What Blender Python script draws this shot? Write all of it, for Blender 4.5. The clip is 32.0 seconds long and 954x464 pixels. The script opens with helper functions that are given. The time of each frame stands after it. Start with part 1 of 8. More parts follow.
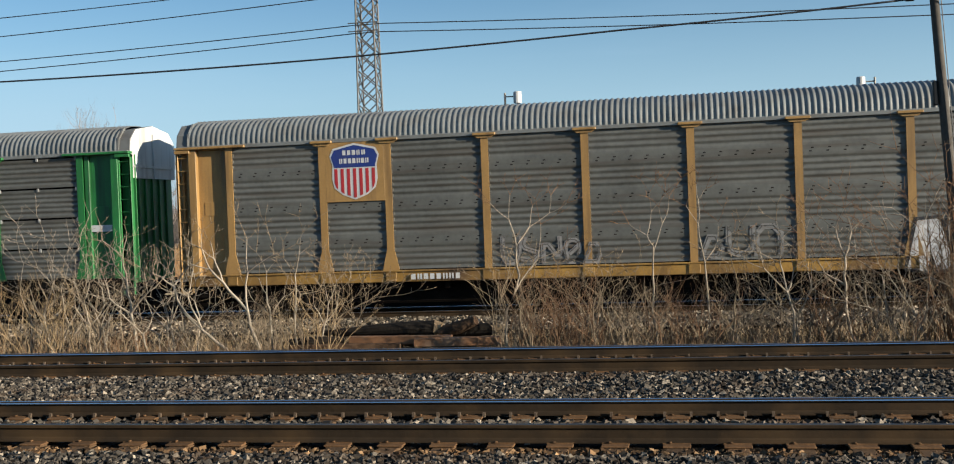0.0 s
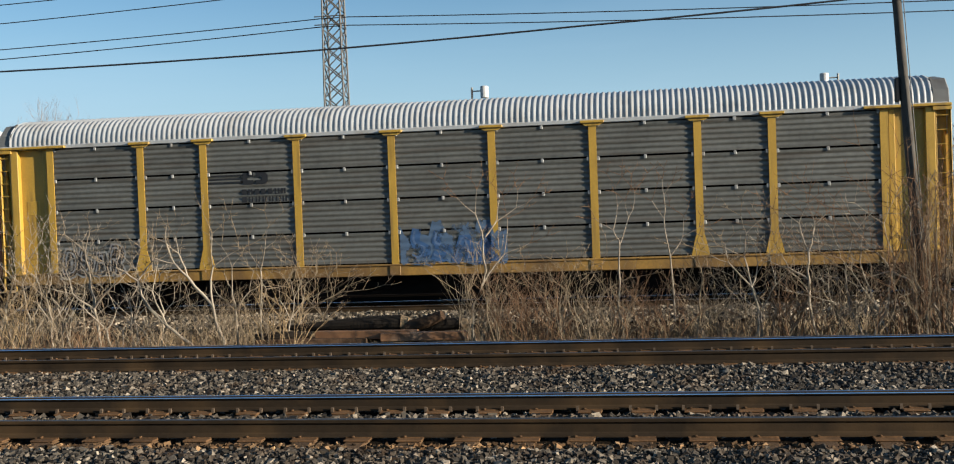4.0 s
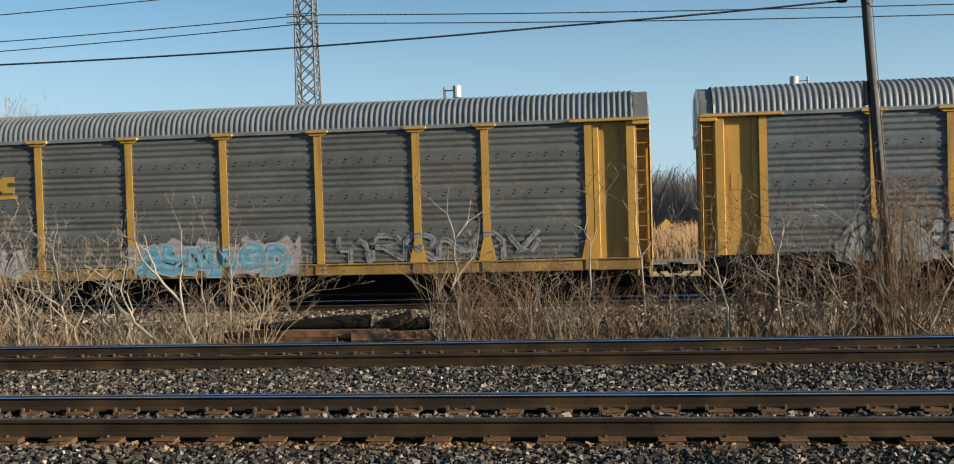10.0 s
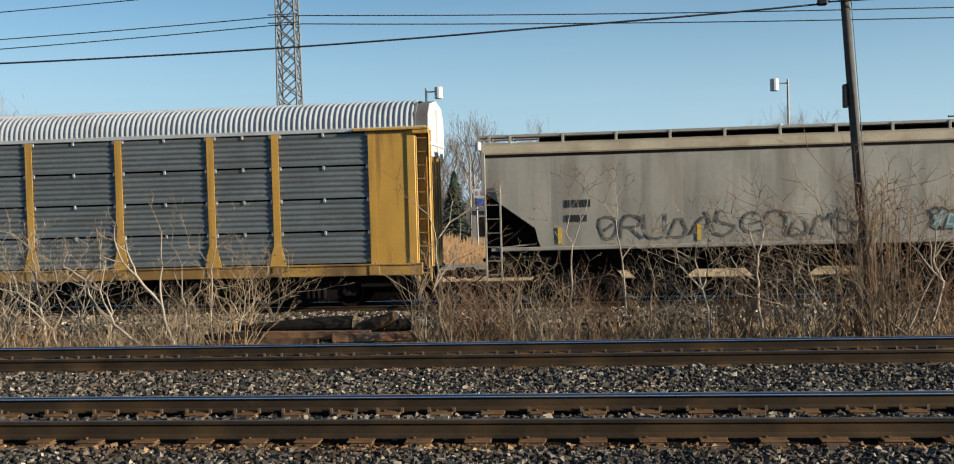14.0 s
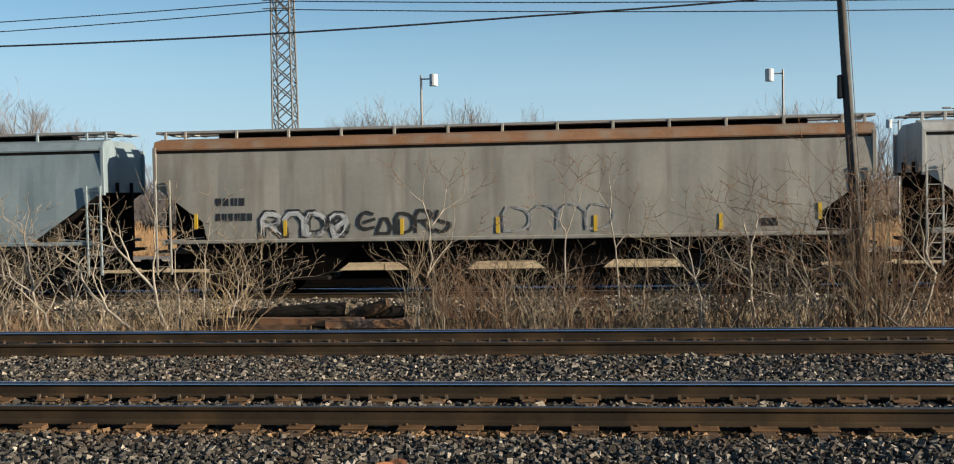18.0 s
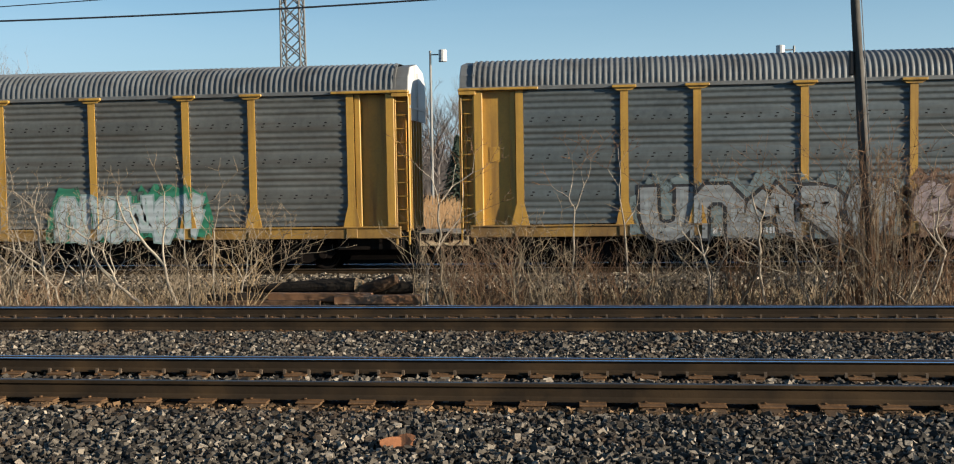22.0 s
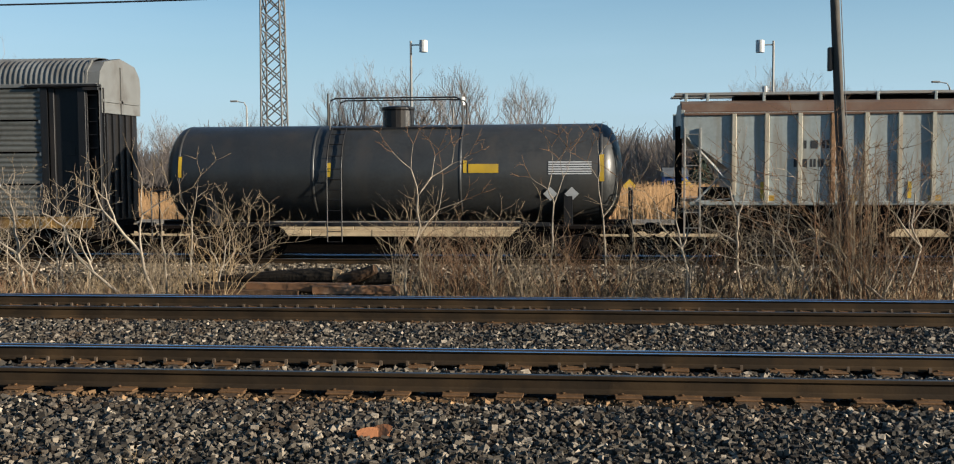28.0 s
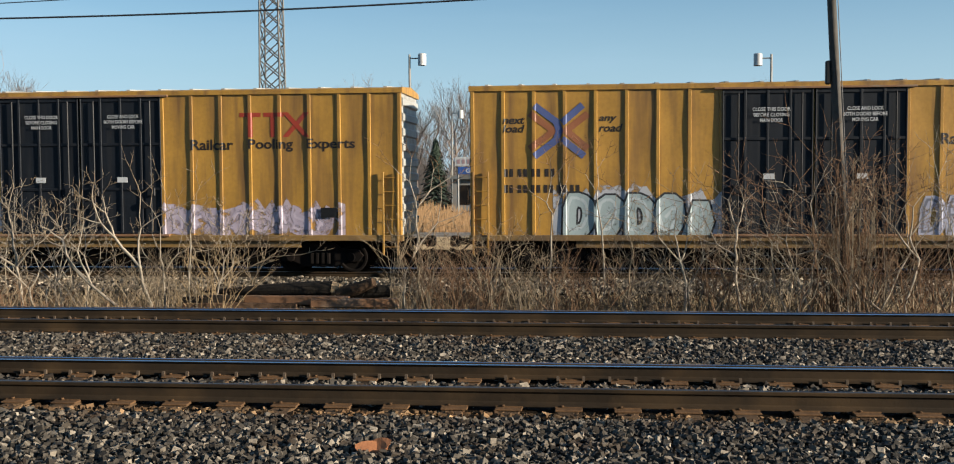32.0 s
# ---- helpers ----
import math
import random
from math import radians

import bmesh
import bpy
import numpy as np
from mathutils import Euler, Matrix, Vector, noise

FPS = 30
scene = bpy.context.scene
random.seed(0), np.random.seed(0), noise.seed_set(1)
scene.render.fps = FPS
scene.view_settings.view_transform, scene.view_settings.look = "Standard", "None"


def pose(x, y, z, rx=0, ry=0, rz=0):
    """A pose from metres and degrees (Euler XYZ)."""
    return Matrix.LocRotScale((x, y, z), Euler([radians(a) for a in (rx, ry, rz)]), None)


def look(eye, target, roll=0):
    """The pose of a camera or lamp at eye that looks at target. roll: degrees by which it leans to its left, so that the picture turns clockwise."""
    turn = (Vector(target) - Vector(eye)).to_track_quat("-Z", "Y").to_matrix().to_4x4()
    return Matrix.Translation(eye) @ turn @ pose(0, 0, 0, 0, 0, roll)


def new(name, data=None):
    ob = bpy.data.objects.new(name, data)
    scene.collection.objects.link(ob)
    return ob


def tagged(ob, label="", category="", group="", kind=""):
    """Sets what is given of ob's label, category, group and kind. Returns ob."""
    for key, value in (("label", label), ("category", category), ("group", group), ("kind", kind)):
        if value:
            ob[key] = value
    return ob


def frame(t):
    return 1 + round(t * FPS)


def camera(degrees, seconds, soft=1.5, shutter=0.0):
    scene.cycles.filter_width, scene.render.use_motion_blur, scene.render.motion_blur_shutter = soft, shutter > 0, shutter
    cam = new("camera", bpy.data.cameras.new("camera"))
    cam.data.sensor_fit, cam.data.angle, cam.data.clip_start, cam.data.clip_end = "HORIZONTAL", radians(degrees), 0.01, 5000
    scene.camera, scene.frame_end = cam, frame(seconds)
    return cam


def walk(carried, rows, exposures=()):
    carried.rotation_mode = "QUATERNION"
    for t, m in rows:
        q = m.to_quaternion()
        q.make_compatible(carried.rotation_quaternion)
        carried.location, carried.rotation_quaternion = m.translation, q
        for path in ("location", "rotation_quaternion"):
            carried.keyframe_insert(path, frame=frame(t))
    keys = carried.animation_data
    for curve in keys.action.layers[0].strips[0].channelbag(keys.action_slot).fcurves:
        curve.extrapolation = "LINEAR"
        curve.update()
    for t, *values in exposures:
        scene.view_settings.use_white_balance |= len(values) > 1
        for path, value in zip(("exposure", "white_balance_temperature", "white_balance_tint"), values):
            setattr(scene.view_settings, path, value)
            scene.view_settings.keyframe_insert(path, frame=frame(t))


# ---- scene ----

import itertools

# ================= camera =================
EYE = (0.0, 0.0, 2.237)
cam = camera(47.29, 32.0, soft=1.1)
# seconds, turn to the left, tilt up, lean (degrees)
PATH = [
    (0.0, 10.988, -1.002, 2.178), (0.5, 10.836, -0.64, 2.207), (1.0, 10.708, -0.493, 2.209),
    (1.5, 10.529, -0.543, 2.183), (2.0, 10.138, -0.751, 2.146), (2.5, 9.731, -0.935, 2.193),
    (3.0, 9.56, -0.987, 2.16), (3.5, 9.393, -1.177, 2.115), (5.5, 8.792, -1.554, 1.957),
    (6.0, 8.64, -1.517, 1.868), (6.5, 8.676, -1.207, 1.833), (7.0, 8.838, -1.034, 1.76),
    (7.5, 8.803, -1.112, 1.755), (8.0, 8.443, -1.315, 1.772), (8.5, 8.199, -1.514, 1.779),
    (9.0, 7.924, -1.715, 1.767), (9.5, 7.715, -1.592, 1.753), (10.0, 7.757, -1.42, 1.693),
    (10.5, 7.545, -1.258, 1.699), (11.0, 7.493, -1.191, 1.683), (11.5, 7.534, -1.094, 1.695),
    (12.0, 7.391, -1.098, 1.711), (12.5, 7.163, -1.043, 1.716), (13.0, 7.037, -1.005, 1.716),
    (13.5, 6.806, -1.159, 1.676), (14.0, 6.79, -1.377, 1.6), (14.5, 6.623, -1.482, 1.478),
    (16.5, 6.603, -1.9, 1.311), (17.0, 6.425, -2.084, 1.262), (17.5, 6.322, -2.14, 1.168),
    (18.0, 6.477, -2.026, 1.13), (18.5, 6.858, -1.898, 1.08), (19.0, 6.831, -1.951, 1.067),
    (19.5, 6.701, -2.169, 1.037), (20.0, 6.744, -2.319, 1.044), (20.5, 6.844, -2.324, 1.006),
    (21.0, 6.928, -2.487, 1.0), (21.5, 6.918, -3.203, 1.005), (22.0, 6.946, -3.266, 0.941),
    (22.5, 6.889, -3.462, 0.904), (23.0, 6.751, -3.683, 0.86), (23.5, 6.541, -3.652, 0.871),
    (24.0, 6.652, -3.555, 0.864), (24.5, 6.663, -3.473, 0.766), (25.0, 6.498, -3.244, 0.673),
    (25.5, 6.398, -3.119, 0.603), (26.0, 6.325, -3.169, 0.565), (26.5, 6.071, -3.317, 0.474),
    (28.5, 5.802, -3.78, 0.261), (29.0, 5.68, -3.759, 0.208), (29.5, 5.72, -3.785, 0.214),
    (30.0, 5.816, -3.724, 0.196), (30.5, 5.817, -3.689, 0.23), (31.0, 5.909, -3.559, 0.231),
    (31.5, 5.934, -3.19, 0.333), (32.0, 5.804, -3.051, 0.335)
]
walk(cam, [(t, pose(*EYE, 90 + tilt, lean, turn)) for t, turn, tilt, lean in PATH],
     exposures=[(0.0, 1.11, 5760, 8), (32.0, 1.11, 5760, 8)])

# ================= light =================
SUN_AZ, SUN_EL = 75.0, 14.0       # degrees: to the right of straight behind the camera; height
sun_to = Vector((math.sin(radians(SUN_AZ)) * math.cos(radians(SUN_EL)),
                 -math.cos(radians(SUN_AZ)) * math.cos(radians(SUN_EL)), math.sin(radians(SUN_EL))))
sun = new("sun", bpy.data.lights.new("sun", "SUN"))
sun.data.energy, sun.data.angle, sun.data.color = 5.0, radians(0.55), (1.0, 0.83, 0.61)
sun.matrix_world = look((40, -30, 30), Vector((40, -30, 30)) - sun_to)
world = bpy.data.worlds.new("sky")
scene.world = world
world.use_nodes = True
wn = world.node_tree
sky = wn.nodes.new("ShaderNodeTexSky")
sky.sky_type, sky.sun_disc = "NISHITA", False
sky.sun_elevation, sky.sun_rotation = radians(SUN_EL), radians(180 - SUN_AZ)
sky.air_density, sky.dust_density, sky.ozone_density = 1.0, 0.3, 2.6
# thin pale haze that thickens evenly towards the horizon all round
way_up = wn.nodes.new("ShaderNodeTexCoord")
split = wn.nodes.new("ShaderNodeSeparateXYZ")
haze = wn.nodes.new("ShaderNodeMapRange")
haze.interpolation_type = "SMOOTHSTEP"
haze.inputs["From Min"].default_value, haze.inputs["From Max"].default_value = 0.0, 0.24
haze.inputs["To Min"].default_value, haze.inputs["To Max"].default_value = 0.76, 0.0
veil = wn.nodes.new("ShaderNodeMix")
veil.data_type = "RGBA"
veil.inputs[7].default_value = (4.8, 5.6, 6.4, 1)
wn.links.new(way_up.outputs["Generated"], split.inputs[0])
wn.links.new(split.outputs["Z"], haze.inputs["Value"])
# a few thin streaks of high cloud
streak = wn.nodes.new("ShaderNodeTexNoise")
streak.inputs["Scale"].default_value, streak.inputs["Detail"].default_value = 1.6, 6
squash = wn.nodes.new("ShaderNodeMapping")
squash.inputs["Scale"].default_value, squash.inputs["Location"].default_value = (1, 1, 7), (0.35, 0.2, 0)
wisp = wn.nodes.new("ShaderNodeMapRange")
wisp.inputs["From Min"].default_value, wisp.inputs["From Max"].default_value = 0.50, 0.78
wisp.inputs["To Max"].default_value = 0.2
both = wn.nodes.new("ShaderNodeMath")
both.operation, both.use_clamp = "ADD", True
wn.links.new(way_up.outputs["Generated"], squash.inputs["Vector"])
wn.links.new(squash.outputs[0], streak.inputs["Vector"])
wn.links.new(streak.outputs["Fac"], wisp.inputs["Value"])
wn.links.new(haze.outputs["Result"], both.inputs[0])
wn.links.new(wisp.outputs["Result"], both.inputs[1])
wn.links.new(both.outputs[0], veil.inputs[0])
wn.links.new(sky.outputs[0], veil.inputs[6])
clear = wn.nodes.new("ShaderNodeMix")
clear.data_type, clear.blend_type = "RGBA", "MULTIPLY"
clear.inputs[0].default_value = 1.0
clear.inputs[7].default_value = (0.93, 1.02, 1.01, 1)        # dry cold air: little red is left in the sky
wn.links.new(veil.outputs[2], clear.inputs[6])
wn.links.new(clear.outputs[2], wn.nodes["Background"].inputs[0])
wn.nodes["Background"].inputs[1].default_value = 0.055

# ================= small kit =================


class Geo:
    """Collects vertices and faces."""

    def __init__(self):
        self.v, self.f = [], []

    def add(self, verts, faces):
        n = len(self.v)
        self.v += [tuple(p) for p in verts]
        self.f += [tuple(i + n for i in q) for q in faces]
        return self

    def box(self, x0, x1, y0, y1, z0, z1, c=0.0):
        if c <= 0:
            v = [(x, y, z) for x in (x0, x1) for y in (y0, y1) for z in (z0, z1)]
            return self.add(v, [(0, 1, 3, 2), (4, 6, 7, 5), (0, 4, 5, 1), (2, 3, 7, 6), (0, 2, 6, 4), (1, 5, 7, 3)])
        lo, hi = (x0, y0, z0), (x1, y1, z1)
        c = min(c, 0.45 * min(h - l for l, h in zip(lo, hi)))
        ids, v, f = {}, [], []
        for s in ((a, b, d) for a in (0, 1) for b in (0, 1) for d in (0, 1)):
            for ax in range(3):
                ids[s, ax] = len(v)
                v.append(tuple((lo[k] if s[k] == 0 else hi[k]) + (0 if k == ax else (c if s[k] == 0 else -c)) for k in range(3)))

        def sg(ax, a, bx, b, cx, d):
            s = [0, 0, 0]
            s[ax], s[bx], s[cx] = a, b, d
            return tuple(s)
        for ax in range(3):
            bx, cx = (ax + 1) % 3, (ax + 2) % 3
            for a in (0, 1):
                f.append([ids[sg(ax, a, bx, b, cx, d), ax] for b, d in ((0, 0), (1, 0), (1, 1), (0, 1))])
                for b in (0, 1):
                    p, q = sg(ax, a, bx, b, cx, 0), sg(ax, a, bx, b, cx, 1)
                    f.append([ids[p, ax], ids[q, ax], ids[q, bx], ids[p, bx]])
        for s in ((a, b, d) for a in (0, 1) for b in (0, 1) for d in (0, 1)):
            f.append([ids[s, 0], ids[s, 1], ids[s, 2]])
        return self.add(v, f)

    def extrude(self, profile, x0, x1, axis=0, closed=True, caps=True):
        """A profile of (a, b) pairs swept along an axis."""
        n = len(profile)

        def at(x, a, b):
            return ((x, a, b), (a, x, b), (a, b, x))[axis]
        v = [at(x0, *p) for p in profile] + [at(x1, *p) for p in profile]
        m = n if closed else n - 1
        f = [(i, (i + 1) % n, n + (i + 1) % n, n + i) for i in range(m)]
        if caps and closed:
            f += [tuple(range(n))[::-1], tuple(range(n, 2 * n))]
        return self.add(v, f)

    def tube(self, pts, radii, n=5, cap=True):
        pts = [Vector(p) for p in pts]
        if not isinstance(radii, (list, tuple)):
            radii = [radii] * len(pts)
        v, f = [], []
        for i, p in enumerate(pts):
            d = (pts[min(i + 1, len(pts) - 1)] - pts[max(i - 1, 0)]).normalized()
            a = d.orthogonal().normalized() if abs(d.z) > 0.95 else d.cross(Vector((0, 0, 1))).normalized()
            b = d.cross(a)
            for k in range(n):
                t = 2 * math.pi * k / n
                v.append(p + (a * math.cos(t) + b * math.sin(t)) * radii[i])
        for i in range(len(pts) - 1):
            for k in range(n):
                f.append((i * n + k, i * n + (k + 1) % n, (i + 1) * n + (k + 1) % n, (i + 1) * n + k))
        if cap:
            f += [tuple(range(n))[::-1], tuple(range((len(pts) - 1) * n, len(pts) * n))]
        return self.add(v, f)

    def lathe(self, prof, centre, axis=1, n=20):
        """Rings of (along, radius) round an axis through centre."""
        v, f = [], []
        for a, r in prof:
            for k in range(n):
                t = 2 * math.pi * k / n
                o = [0, 0, 0]
                o[axis], o[(axis + 1) % 3], o[(axis + 2) % 3] = a, r * math.cos(t), r * math.sin(t)
                v.append(tuple(o[i] + centre[i] for i in range(3)))
        for i in range(len(prof) - 1):
            for k in range(n):
                f.append((i * n + k, i * n + (k + 1) % n, (i + 1) * n + (k + 1) % n, (i + 1) * n + k))
        f += [tuple(range(n))[::-1], tuple(range((len(prof) - 1) * n, len(prof) * n))]
        return self.add(v, f)

    def sheet(self, rows):
        """A surface through rows of points."""
        m = len(rows[0])
        v = [p for r in rows for p in r]
        f = [(i * m + j, i * m + j + 1, (i + 1) * m + j + 1, (i + 1) * m + j) for i in range(len(rows) - 1) for j in range(m - 1)]
        return self.add(v, f)

    def mesh(self, name, smooth=False):
        me = bpy.data.meshes.new(name)
        me.from_pydata(self.v, [], self.f)
        if smooth:
            me.polygons.foreach_set("use_smooth", [True] * len(me.polygons))
        me.update()
        return me


def part(name, geo, material, parent=None, label="", m=None, smooth=False):
    """One mesh object under a thing or a part; geo is a Geo or a mesh that is shared. The material sits on the object."""
    me = geo if isinstance(geo, bpy.types.Mesh) else geo.mesh(name, smooth)
    if not me.materials:
        me.materials.append(material)
    ob = new(name, me)
    if me.materials[0] != material:
        ob.material_slots[0].link = "OBJECT"
        ob.material_slots[0].material = material
    if parent:
        ob.parent = parent
    if m is not None:
        ob.matrix_basis = m
    if label:
        ob["label"] = label
    return ob


STORE = {}


def once(key, make, smooth=False):
    """A mesh that is built once and shared."""
    if key not in STORE:
        STORE[key] = make().mesh(str(key), smooth)
    return STORE[key]


# ================= materials =================


def mat(name, col, rough=0.6, metal=0.0, var=0.2, scale=2.0, dirt=None, dirt_amt=0.5, streak=0.0, bump=0.15, bscale=40.0,
        island=False, wear=0.0, spec=0.5, wave=0.0):
    """A worn surface: two scales of noise, patches or streaks of dirt, fine relief. wear lets what lies below show through."""
    ma = bpy.data.materials.new(name)
    ma.use_nodes = True
    nt = ma.node_tree
    nd, lk = nt.nodes, nt.links
    bs = nd["Principled BSDF"]
    bs.inputs["Metallic"].default_value = metal
    bs.inputs["Specular IOR Level"].default_value = spec
    tc = nd.new("ShaderNodeTexCoord")
    oi = nd.new("ShaderNodeObjectInfo")
    off = nd.new("ShaderNodeVectorMath")
    off.operation = "MULTIPLY_ADD"
    off.inputs[1].default_value = (31, 17, 23)
    rnd = nd.new("ShaderNodeCombineXYZ")
    for k in range(3):
        lk.new(oi.outputs["Random"], rnd.inputs[k])
    lk.new(rnd.outputs[0], off.inputs[0])
    lk.new(tc.outputs["Object"], off.inputs[2])

    def noise_at(sc, detail=4, stretch=None):
        src = off.outputs[0]
        if stretch:
            mp = nd.new("ShaderNodeMapping")
            mp.inputs["Scale"].default_value = stretch
            lk.new(src, mp.inputs["Vector"])
            src = mp.outputs[0]
        n = nd.new("ShaderNodeTexNoise")
        n.inputs["Scale"].default_value, n.inputs["Detail"].default_value = sc, detail
        lk.new(src, n.inputs["Vector"])
        return n.outputs["Fac"]

    def ramp(src, a, b, ca=(0, 0, 0), cb=(1, 1, 1)):
        r = nd.new("ShaderNodeValToRGB")
        r.color_ramp.elements[0].position, r.color_ramp.elements[1].position = a, b
        r.color_ramp.elements[0].color, r.color_ramp.elements[1].color = (*ca, 1), (*cb, 1)
        lk.new(src, r.inputs[0])
        return r.outputs[0]

    def mix(fac, a, b):
        x = nd.new("ShaderNodeMix")
        x.data_type = "RGBA"
        for sock, val in ((x.inputs[0], fac), (x.inputs[6], a), (x.inputs[7], b)):
            if isinstance(val, bpy.types.NodeSocket):
                lk.new(val, sock)
            else:
                sock.default_value = val if isinstance(val, (int, float)) else (*val, 1)
        return x.outputs[2]
    lo, hi = tuple(c * (1 - var) for c in col), tuple(min(1, c * (1 + var)) for c in col)
    big, fine = noise_at(scale), noise_at(scale * 11, 3)
    two = nd.new("ShaderNodeMath")
    two.operation = "MULTIPLY_ADD"
    two.inputs[1].default_value = 0.45
    lk.new(fine, two.inputs[0])
    half = nd.new("ShaderNodeMath")
    half.operation = "MULTIPLY"
    half.inputs[1].default_value = 0.55
    lk.new(big, half.inputs[0])
    lk.new(half.outputs[0], two.inputs[2])
    colour = ramp(two.outputs[0], 0.3, 0.7, lo, hi)
    if island:
        ge = nd.new("ShaderNodeNewGeometry")
        tone = ramp(ge.outputs["Random Per Island"], 0, 1, (0.06, 0.058, 0.056), (5.0, 4.7, 4.25))
        mid = tone.node.color_ramp.elements.new(0.80)
        mid.color = (1.55, 1.47, 1.35, 1)
        mu = nd.new("ShaderNodeMix")
        mu.data_type, mu.blend_type = "RGBA", "MULTIPLY"
        mu.inputs[0].default_value = 1.0
        lk.new(colour, mu.inputs[6])
        lk.new(tone, mu.inputs[7])
        colour = mu.outputs[2]
    if dirt:
        st = (1, 1, 1) if not streak else (streak, streak, 0.25) if streak > 0 else (0.25, 0.25, -streak)
        mask = ramp(noise_at(1.3, 6, st), 0.62 - 0.3 * dirt_amt, 0.72)
        sc = nd.new("ShaderNodeMath")
        sc.operation = "MULTIPLY"
        sc.inputs[1].default_value = min(1.0, 0.35 + dirt_amt)
        lk.new(mask, sc.inputs[0])
        colour = mix(sc.outputs[0], colour, dirt)
    lk.new(colour, bs.inputs["Base Color"])
    lk.new(ramp(fine, 0.2, 0.8, (max(0.05, rough - 0.12),) * 3, (min(1, rough + 0.12),) * 3), bs.inputs["Roughness"])
    if bump > 0:
        bp = nd.new("ShaderNodeBump")
        bp.inputs["Strength"].default_value, bp.inputs["Distance"].default_value = bump, 0.02
        lk.new(noise_at(bscale, 3), bp.inputs["Height"])
        if wave > 0:
            wv = nd.new("ShaderNodeTexWave")
            wv.bands_direction, wv.wave_profile = "Z", "SIN"
            wv.inputs["Scale"].default_value = 0.314 / wave
            lk.new(tc.outputs["Object"], wv.inputs["Vector"])
            b2 = nd.new("ShaderNodeBump")
            b2.inputs["Strength"].default_value, b2.inputs["Distance"].default_value = 0.35, 0.03
            lk.new(wv.outputs["Fac"], b2.inputs["Height"])
            lk.new(bp.outputs[0], b2.inputs["Normal"])
            bp = b2
        lk.new(bp.outputs[0], bs.inputs["Normal"])
    if wear > 0:
        lk.new(ramp(noise_at(3.0, 7), wear * 0.55, wear * 0.55 + 0.12), bs.inputs["Alpha"])
    return ma


